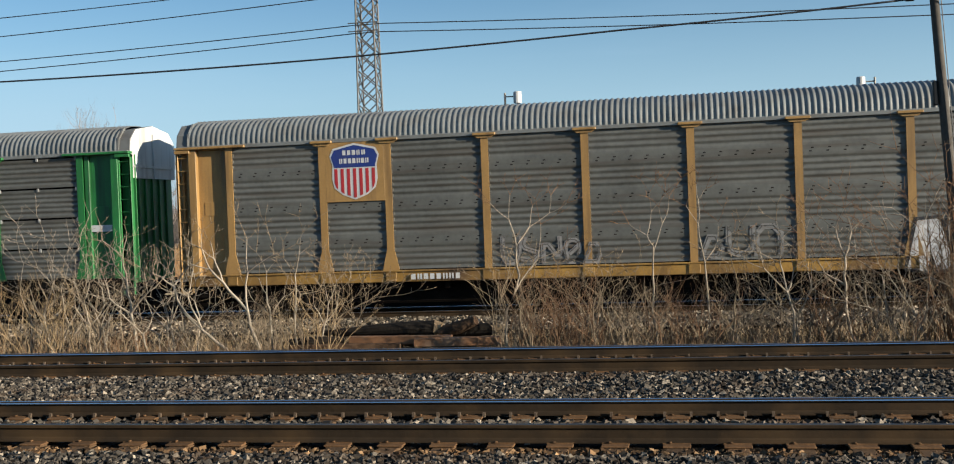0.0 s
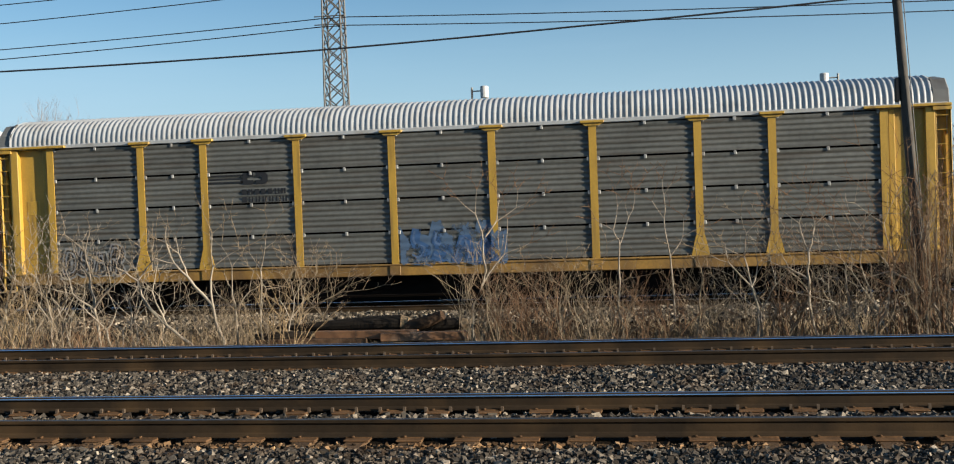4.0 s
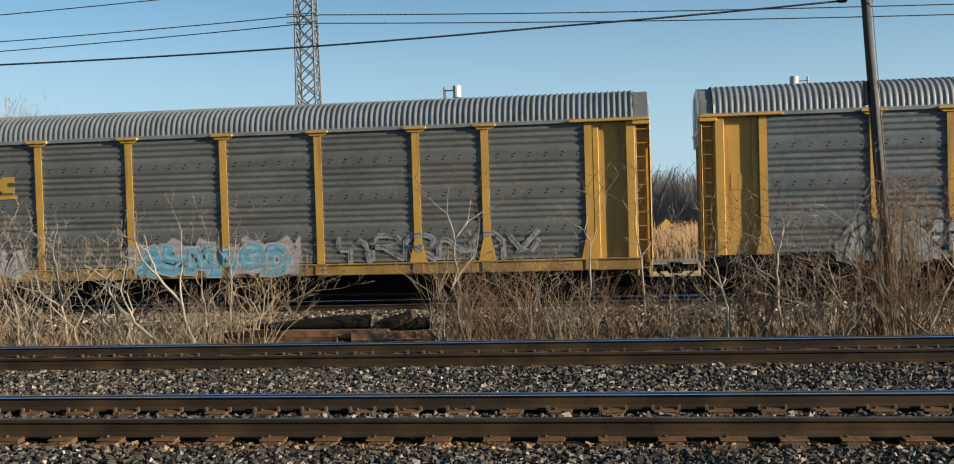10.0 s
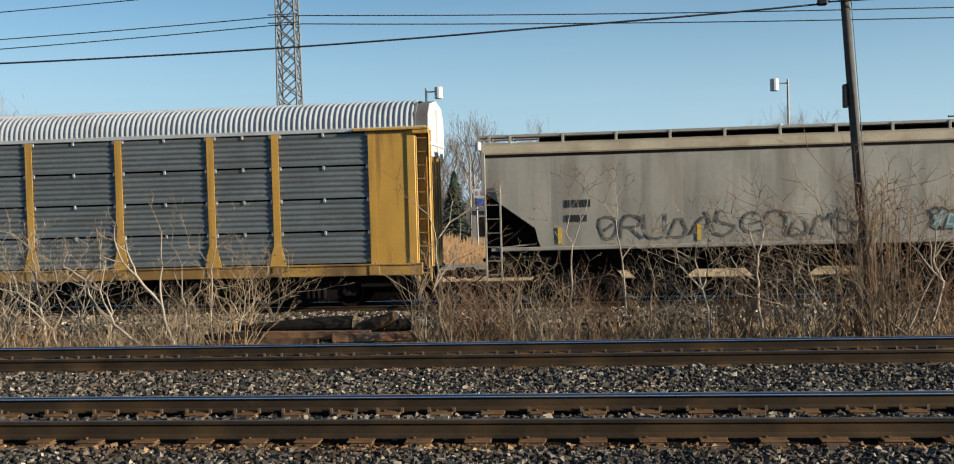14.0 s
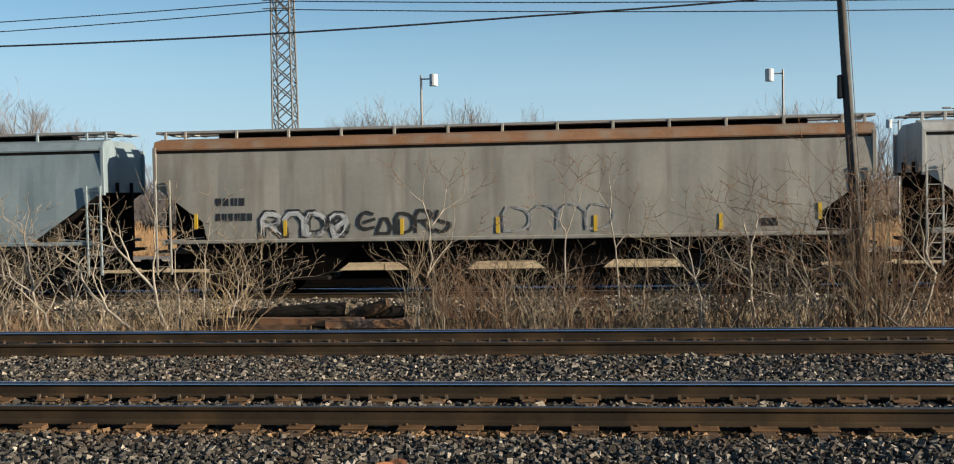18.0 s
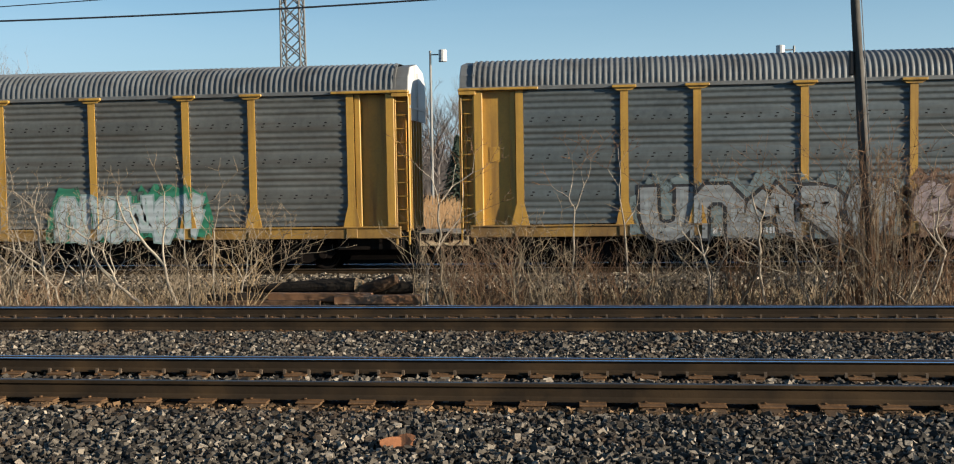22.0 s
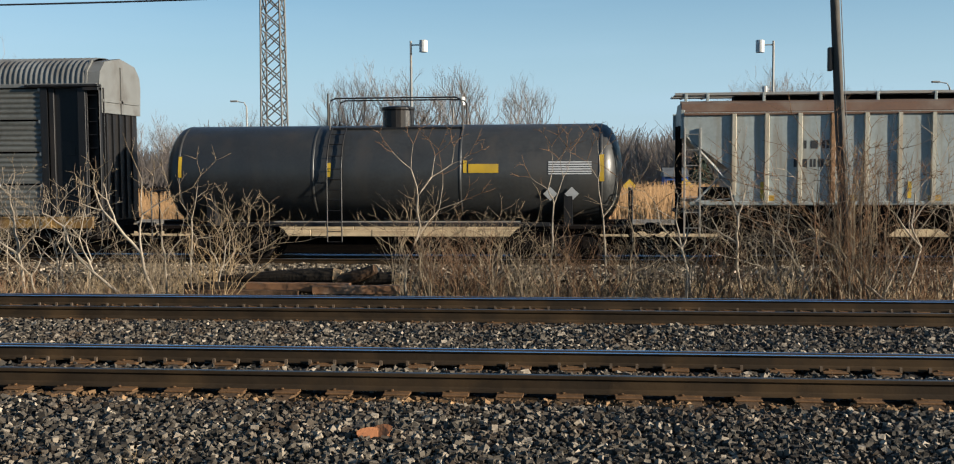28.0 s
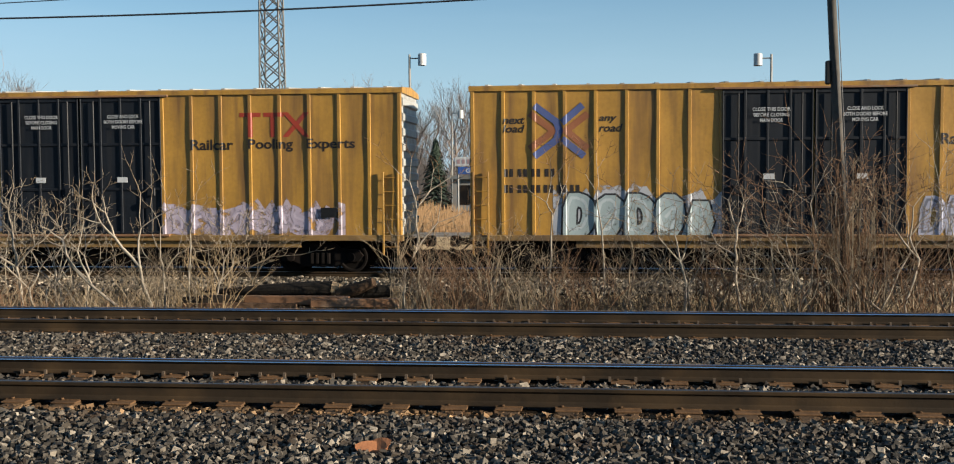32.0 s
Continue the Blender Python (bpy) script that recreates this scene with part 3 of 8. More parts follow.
def truck_side():
    g = Geo()
    prof = [(-1.25, 0.50), (-1.12, 0.66), (-0.62, 0.70), (-0.42, 0.86), (0.42, 0.86), (0.62, 0.70), (1.12, 0.66), (1.25, 0.50), (1.12, 0.34),
            (0.85, 0.36), (0.45, 0.20), (-0.45, 0.20), (-0.85, 0.36), (-1.12, 0.34)]
    for y in (-1.12, 0.98):
        n = len(prof)
        v = [(a, y, b) for a, b in prof] + [(a, y + 0.14, b) for a, b in prof]
        g.add(v, [tuple(range(n)), tuple(range(n, 2 * n))[::-1]] + [(i, (i + 1) % n, n + (i + 1) % n, n + i) for i in range(n)])
        for x in (-0.89, 0.89):
            g.lathe([(y - 0.05, 0.10), (y - 0.04, 0.13), (y + 0.02, 0.14)], (x, 0, 0.46), 1, 10)
        for x in (-0.24, -0.08, 0.08, 0.24):
            g.tube([(x, y - 0.03, 0.28), (x, y - 0.03, 0.58)], 0.065, 7)
    g.box(-0.22, 0.22, -1.0, 1.0, 0.45, 0.78, 0.03)
    return g


def wheel_pair():
    g = Geo()
    for s in (-1, 1):
        c = s * 0.755
        g.lathe([(c - s * 0.10, 0.43), (c - s * 0.07, 0.455), (c - s * 0.055, 0.425), (c + s * 0.06, 0.415), (c + s * 0.06, 0.36), (c + s * 0.01, 0.33),
                 (c + s * 0.02, 0.16), (c + s * 0.08, 0.13), (c + s * 0.08, 0.07)], (0, 0, 0), 1, 24)
    g.lathe([(-0.95, 0.075), (0.95, 0.075)], (0, 0, 0), 1, 8)
    for s in (-1, 1):
        g.box(-0.03, 0.03, s * 0.83 - 0.01, s * 0.83 + 0.01, -0.30, -0.20)
    return g


def trucks(root, us):
    for u in us:
        t = part("truck", once("truck", truck_side), M["frame_dark"], root, "cast steel bogie, near-black with the shade beneath the wagon", pose(u, 0, 0))
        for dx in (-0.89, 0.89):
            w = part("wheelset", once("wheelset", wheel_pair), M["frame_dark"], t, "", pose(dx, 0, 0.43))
            WHEELS.append((w, root, u + dx))


def coupler(root, u, s, z=0.86):
    g = Geo().box(min(u, u + s * 0.5), max(u, u + s * 0.5), -0.09, 0.09, z - 0.1, z + 0.1, 0.02)
    a, b = u + s * 0.42, u + s * 0.72
    g.box(min(a, b), max(a, b), -0.17, 0.15, z - 0.16, z + 0.16, 0.05)
    g.tube([(u + s * 0.1, -0.3, z - 0.05), (u + s * 0.4, -0.32, z - 0.3), (u + s * 0.7, -0.25, z - 0.2)], 0.03, 6)
    part("coupler", g, M["frame_dark"], root)


def wagon(name, label, s0, length, category):
    root = tagged(new(name), label, category, "freight train")
    CARS.append((root, s0, length))
    return root


# ================= writing and marks =================
SKIN = {}                # for each wagon: the depth of its side at (u, z), and the lines u where it breaks


def drape(geo, root, y):
    """Lays flat paint drawn at depth y onto a wagon's side, cut where the side steps."""
    if root is None or root.name not in SKIN:
        return geo
    depth, cuts, steps = SKIN[root.name]
    out, seen = Geo(), {}
    for f in geo.f:
        poly = [geo.v[i] for i in f]
        a, b = min(p[0] for p in poly), max(p[0] for p in poly)
        c, d = min(p[2] for p in poly), max(p[2] for p in poly)
        lines = [a - 1] + [t for t in cuts if a < t < b] + [b + 1]
        levels = [c - 1] + [t for t in steps if c < t < d] + [d + 1]
        for (lo, hi), (lz, hz) in itertools.product(zip(lines, lines[1:]), list(zip(levels, levels[1:]))):
            q = poly
            for lim, sg, ax in ((lo, 1, 0), (hi, -1, 0), (lz, 1, 2), (hz, -1, 2)):
                r = []
                for i, p in enumerate(q):
                    o = q[i - 1]
                    dp, do = (p[ax] - lim) * sg, (o[ax] - lim) * sg
                    if (dp >= 0) != (do >= 0):
                        t = do / (do - dp)
                        r.append(tuple(m + (n - m) * t for m, n in zip(o, p)))
                    if dp >= 0:
                        r.append(p)
                q = r
            if len(q) > 2:
                mid, mz = sum(p[0] for p in q) / len(q), sum(p[2] for p in q) / len(q)
                ids = []
                for p in q:
                    w = (p[0], depth(p[0] + (mid - p[0]) * 1e-3, p[2] + (mz - p[2]) * 1e-3) - 0.006 + (p[1] - y), p[2])
                    key = tuple(round(c, 4) for c in w)
                    if key not in seen:
                        seen[key] = len(out.v)
                        out.v.append(w)
                    if seen[key] not in ids:
                        ids.append(seen[key])
                if len(ids) > 2:
                    out.f.append(tuple(ids))
    return out


def text_mesh(body, height, width=None, bold=0.0, shear=0.0, space=1.0):
    """Letters of the built-in font in the xz plane, the lower left corner at the origin."""
    cu = bpy.data.curves.new("letters", "FONT")
    cu.body, cu.size, cu.offset, cu.shear, cu.space_character = body, 1.0, bold, shear, space
    cu.align_x, cu.resolution_u = "LEFT", 3
    ob = bpy.data.objects.new("letters", cu)
    me = bpy.data.meshes.new_from_object(ob)
    bpy.data.objects.remove(ob)
    co = np.empty(len(me.vertices) * 3, dtype=np.float32)
    me.vertices.foreach_get("co", co)
    co = co.reshape(-1, 3)
    lo, hi = co.min(0), co.max(0)
    k = height / (hi[1] - lo[1])
    kx = k if width is None else width / (hi[0] - lo[0])
    out = np.stack([(co[:, 0] - lo[0]) * kx, np.zeros(len(co)), (co[:, 1] - lo[1]) * k], 1)
    me.vertices.foreach_set("co", out.astype(np.float32).ravel())
    me.update()
    me.materials.clear()
    return me


def words(name, root, body, u, z, height, width, y, material, label="", bold=0.0, shear=0.0, space=1.0, tilt=0.0):
    me = text_mesh(body, height, width, bold, shear, space)
    if root.name not in SKIN:
        return part(name, me, material, root, label, pose(u, y, z, 0, tilt, 0))
    g = Geo().add([(v.co.x + u, y, v.co.z + z) for v in me.vertices], [tuple(p.vertices) for p in me.polygons])
    bpy.data.meshes.remove(me)
    return part(name, drape(g, root, y), material, root, label)


def bars(name, root, u, z, width, height, n, y, material, rng):
    """Writing that is not spelled out: a row of plain bars, some of two strokes."""
    w = width / n
    for i in range(n):
        a, b = u + i * w, u + i * w + w * rng.uniform(0.62, 0.76)
        g = Geo()
        t = (b - a) * rng.choice((0.36, 0.40, 1.0))
        g.box(a, a + t, y, y + 0.004, z, z + height)
        if t < (b - a) * 0.9:
            g.box(b - t, b, y, y + 0.004, z, z + height)
        part(name, drape(g, root, y), material, root)


def plate_poly(pts, y, thick=0.004):
    """A flat plate of outline pts (u, z)."""
    n = len(pts)
    g = Geo()
    v = [(a, y, b) for a, b in pts] + [(a, y + thick, b) for a, b in pts]
    g.add(v, [tuple(range(n)), tuple(range(n, 2 * n))[::-1]] + [(i, (i + 1) % n, n + (i + 1) % n, n + i) for i in range(n)])
    return g


# sprayed strokes on a grid of 0 to 8: letters that can be read, then shapes without a meaning
STROKES = {"Y": "08 44 88|44 40", "O": "20 60 82 86 68 28 06 02 20", "R": "00 08 68 86 64 04|34 80", "K": "00 08|88 04 80", "A": "00 48 80|23 63",
           "G": "87 68 28 06 02 20 60 82 84 54", "E": "88 08 00 80|04 64", "T": "08 88|48 40", "!": "48 43|41 40", "U": "08 02 20 60 82 88", "I": "48 40",
           "D": "00 08 58 86 82 50 00", "N": "00 08 80 88", "P": "00 08 88 80", "V": "00 48 80 00",
           "a": "01 36 77 50|58 82", "b": "08 50 85|20 88", "c": "77 38 04 31 82|44 85", "d": "00 27 54 78 81", "e": "18 05 44 83 40 01", "f": "08 80|08 40 88",
           "g": "20 06 48 86 60 20|33 65", "h": "08 04 34 78 80|30 34"}


def ribbon(pts, w, y):
    """A flat stroke of width w along points (u, z)."""
    p = [Vector(q) for q in pts]
    d = [(b - a).normalized() for a, b in zip(p, p[1:])]
    ring = (p[0] - p[-1]).length < 1e-4
    if not ring:
        p[0] = p[0] - d[0] * w * 0.4
        p[-1] = p[-1] + d[-1] * w * 0.4
    lo, hi = [], []
    for i, q in enumerate(p):
        a, b = d[max(0, i - 1)], d[min(len(d) - 1, i)]
        if ring and i in (0, len(p) - 1):
            a, b = d[-1], d[0]
        m = (a + b) if (a + b).length > 0.3 else a
        m = Vector((-m.y, m.x)).normalized()
        c = max(0.62, abs(m.dot(Vector((-a.y, a.x)))))
        lo.append(q - m * w * 0.5 / c)
        hi.append(q + m * w * 0.5 / c)
    n = len(p)
    return Geo().add([(q.x, y, q.y) for q in lo + hi], [(i, i + 1, n + i + 1, n + i) for i in range(n - 1)])


def rounded(pts):
    """Cuts the corners of a line once."""
    p = [Vector(q) for q in pts]
    out = [p[0]]
    for a, b, c in zip(p, p[1:], p[2:]):
        out += [b.lerp(a, 0.28), b.lerp(c, 0.28)]
    return out + [p[-1]]


def cloud_patch(u0, u1, z0, z1, rng, y, n=26):
    """A patch of sprayed colour with an uneven upper edge."""
    top = [(u0 + (u1 - u0) * i / n, z1 - rng.uniform(0, 1) ** 1.5 * 0.42 * (z1 - z0) * (1 if 0 < i < n else 1.6)) for i in range(n, -1, -1)]
    low = [(u0 + (u1 - u0) * i / n, z0 + rng.uniform(0, 0.12) * (z1 - z0)) for i in range(n + 1)]
    return Geo().add([(a, y, b) for a, b in low + top], [(i, i + 1, 2 * n + 1 - i - 1, 2 * n + 1 - i) for i in range(n)])


def graffiti(root, u0, u1, z0, z1, n, fill, line=None, back=None, seed=1, y=-1.522, wear=0.0, wave=None, text=None, fat=1.0, more=(), rim=0.11):
    """A sprayed piece on a wagon's side: background, then fat strokes with outline, fill and lighter inner lines."""
    wave = (0.233 if y == -1.522 else 0.0) if wave is None else wave
    rng = random.Random(seed)
    h = z1 - z0
    if line is None and back is None and wear >= 0.7:
        fat, wear, fill = fat * 0.5, 0.66, tuple(c * 0.8 for c in fill)
    if back:
        part("graffiti_background", drape(cloud_patch(u0 - 0.25, u1 + 0.25, z0 - 0.05, z1 + 0.30 * h, random.Random(seed), y + 0.003), root, y),
             flat("spray_%d_%d_%d" % tuple(int(99 * c) for c in back), back, max(wear, 0.62), wave=wave), root, "sprayed paint background")
    key = int(wear * 10)
    dark = line or tuple(c * 0.4 for c in fill)
    fm = flat("fill_%d_%d_%d_%d" % (*(int(99 * c) for c in fill), key), fill, max(wear, 0.42), wave=wave)
    lm = flat("line_%d_%d_%d_%d" % (*(int(99 * c) for c in dark), key), dark, wear, wave=wave)
    tint = back or (0.6, 0.62, 0.64)
    hm = flat("light_%d_%d_%d_%d" % (*(int(99 * c) for c in fill), key), tuple(min(0.8, c * 0.75 + b * 0.4 + 0.05) for c, b in zip(fill, tint)), max(wear, 0.6), wave=wave)
    fills = [fm] + [flat("fill_%d_%d_%d_%d" % (*(int(99 * c) for c in m), key), m, max(wear, 0.42), wave=wave) for m in more]
    kinds = text or "".join(rng.choice("abcdeghDRUANVP") for _ in range(n))
    share = [0.45 if c in "I!" else 1.0 for c in kinds]
    unit = (u1 - u0) / sum(share)
    at = u0
    for i, c in enumerate(kinds):
        w = unit * share[i]
        sw = min(0.36 * h, 0.42 * unit) * fat
        lean, hh = rng.uniform(-0.10, 0.12), h * rng.uniform(0.92, 1.0)
        zb = z0 + rng.uniform(0, 0.08) * h
        yy = y - 0.0012 * (i % 3)
        letter = None
        body, edge, gleam = Geo(), Geo(), Geo()
        for q, stroke in enumerate(STROKES[c].split("|")):
            pts = []
            for xy in stroke.split():
                a, b = int(xy[0]) / 8, int(xy[1]) / 8
                b = sw * 0.4 / hh + b * (1 - sw * 0.8 / hh)
                x = at + sw * 0.58 + a * max(0.05, w - sw * 0.9) if share[i] == 1 else at + w * 0.5
                pts.append((x + lean * (b - 0.5) * hh * 0.6 + rng.uniform(-0.015, 0.015) * w, zb + b * hh + rng.uniform(-0.015, 0.015) * hh))
            if stroke.split()[0] == stroke.split()[-1]:
                pts[-1] = pts[0]
            r = rounded(pts) if len(pts) > 2 else [Vector(p) for p in pts]
            for g, ww, dy in ((body, sw, -0.003 - 0.0004 * q), (edge, sw + rim, 0.0004 * q), (gleam, sw * 0.22, -0.0055 - 0.0004 * q)):
                t = ribbon([(p.x - (sw * 0.16 if g is gleam else 0), p.y + (sw * 0.14 if g is gleam else 0)) for p in r], ww, yy + dy)
                g.add(t.v, t.f)
        letter = part("graffiti_shape", drape(body, root, y), fills[i % len(fills)], root, "sprayed graffiti shape")
        if line:
            part("outline", drape(edge, root, y), lm, letter, "sprayed outline")
        part("highlight", drape(gleam, root, y), hm if line or back else lm, letter)
        at += w * 0.97


# ================= train: autoracks =================
POSTS = [1.72, 4.62, 6.60, 9.46, 12.30, 15.20, 18.04, 20.90, 22.88, 25.78]
LEN = 27.5
ROOF0, ROOF1 = 5.13, 5.98


def roof_line(k):
    """Half of the arched roof's section: (y, z) at k from 0 (eave) to 1 (crest)."""
    a = k * math.pi / 2
    return -1.50 * math.cos(a) ** 0.75, ROOF0 + (ROOF1 - ROOF0) * math.sin(a) ** 0.8


def auto_roof(x0, x1, pitch=0.160, deep=0.017):
    g = Geo()
    ks = [0, 0.08, 0.18, 0.30, 0.44, 0.6, 0.8, 1.0]
    sec = [roof_line(k) for k in ks]
    sec = sec + [(-y, z) for y, z in sec[-2::-1]]
    n = int((x1 - x0) / pitch * 4)
    rows = []
    for i in range(n + 1):
        x = x0 + (x1 - x0) * i / n
        s = math.cos(2 * math.pi * (x - x0) / pitch)
        d = deep * (max(-0.8, min(0.8, s)) / 0.8)
        rows.append([(x, y * (1 + d / 1.5), z + d * (0.2 + 0.8 * (z - ROOF0) / (ROOF1 - ROOF0))) for y, z in sec])
    g.sheet(rows)
    return g


def groove(prof, z, k, deep, top):
    """One rounded groove of pitch k, added to a profile of (y, z)."""
    for j in range(6):
        a = j / 6
        prof.append((deep * (0.5 - 0.5 * math.cos(2 * math.pi * a)), min(z + k * a, top)))


def perf_panel(w):
    """A bay's panel: four rounded grooves, then a flat band, over and over, with toothed edges."""
    g = Geo()
    prof = []
    z, top, k = 1.30, 5.03, 0.172
    while z < top - 0.01:
        for _ in range(4):
            groove(prof, z, k, 0.034, top)
            z += k
        prof += [(0.0, min(z + 0.345 * j / 4, top)) for j in range(4)]
        z += 0.345
    prof.append((0.0, top))
    prof = [p for p, q in zip(prof, prof[1:] + [(9, 9)]) if p != q]
    g.sheet([[(x, y, z) for y, z in prof] for x in (0, w)])
    return g


def slot_rows(w):
    """Small dark slots in two staggered rows on each flat band."""
    g = Geo()
    z = 1.30
    while z < 4.6:
        z += 4 * 0.172
        m = max(2, int(w / 0.42))
        for i in range(m):
            x = (i + 0.5) * w / m
            for dx, dz in ((0.0, 0.11), (0.05, 0.20)):
                if z + dz < 4.95:
                    g.box(x + dx - 0.035, x + dx + 0.035, -0.004, 0.004, z + dz - 0.014, z + dz + 0.014)
        z += 0.345
    return g


def edge_teeth(w):
    """The toothed strips along both edges of a panel."""
    g = Geo()
    for x in (0.0, w - 0.045):
        for r in range(21):
            g.box(x, x + 0.045, -0.014, 0.03, 1.33 + r * 0.172, 1.33 + r * 0.172 + 0.08)
    return g


def stack_panel(w, h):
    """One of the four panels of a bay, with rounded ridges between plain borders."""
    g = Geo()
    prof, z, k = [(0.0, 0.0), (0.0, 0.03), (0.0, 0.06)], 0.07, (h - 0.14) / 5
    for _ in range(5):
        groove(prof, z, k, 0.030, h)
        z += k
    prof += [(0.0, h - 0.07), (0.0, h - 0.03), (0.0, h)]
    g.sheet([[(x, y, z) for y, z in prof] for x in (0, w)])
    g.sheet([[(x, y, 0) for y in (0.0, 0.06)] for x in (0, w)])
    return g


def panel_lock(h):
    return Geo().box(-0.04, 0.04, -0.03, 0.0, h - 0.07, h + 0.045, 0.012)


def post_mesh(foot):
    g = Geo()
    g.extrude([(-0.105, 1.22), (0.105, 1.22), (0.105, 5.03), (-0.105, 5.03)], -1.515, -1.49, axis=1)
    g.box(-0.03, 0.03, -1.49, -1.44, 1.22, 5.03)
    if foot:
        g.extrude([(-0.26, 1.22), (0.26, 1.22), (0.19, 1.55), (0.112, 1.85), (-0.112, 1.85), (-0.19, 1.55)], -1.524, -1.50, axis=1)
    return g


def cap_mesh():
    return Geo().box(-0.33, 0.33, -1.60, -1.42, 5.03, 5.105, 0.012).extrude([(-0.2, 4.96), (0.2, 4.96), (0.3, 5.03), (-0.3, 5.03)], -1.55, -1.50, axis=1)


def ladder_mesh(w, z0, z1, n):
    g = Geo()
    for x in (0, w):
        g.box(x - 0.025, x + 0.025, -0.03, 0.03, z0, z1, 0.006)
    for i in range(n):
        z = z0 + (i + 0.6) * (z1 - z0) / n
        g.tube([(0, -0.01, z), (w, -0.01, z)], 0.014, 6)
    return g


def end_section():
    sec = [roof_line(k) for k in (0, 0.22, 0.55, 1.0)]
    return sec + [(-y, z) for y, z in sec[-2::-1]]


def roof_end_mesh():
    """The plain last stretch of the roof, a little lower than the ridges."""
    g = Geo()
    sec = end_section()
    g.sheet([[(x, y * 0.985, ROOF0 + (z - ROOF0) * k) for y, z in sec] for x, k in ((0.06, 0.99), (0.20, 0.985), (0.44, 0.97))])
    g.extrude([(-1.50, 5.15), (-1.46, 5.5), (-1.1, 5.86), (-1.0, 5.80), (-1.38, 5.45), (-1.44, 5.12)], 0.40, 0.46)
    return g


def end_cap_mesh():
    """The closing sheet at the end of the roof, down to the end doors."""
    sec = end_section()
    pts = [(y * 0.975, ROOF0 + (z - ROOF0) * 0.985) for y, z in sec] + [(1.40, 4.30), (-1.40, 4.30)]
    n = len(pts)
    g = Geo().add([(0.04, y, z) for y, z in pts] + [(0.09, y, z) for y, z in pts],
                  [tuple(range(n)), tuple(range(n, 2 * n))[::-1]] + [(i, (i + 1) % n, n + (i + 1) % n, n + i) for i in range(n)])
    g.box(0.0, 0.05, -0.06, 0.06, 4.3, 5.7).box(0.0, 0.05, -1.3, 1.3, 4.62, 4.70)
    return g


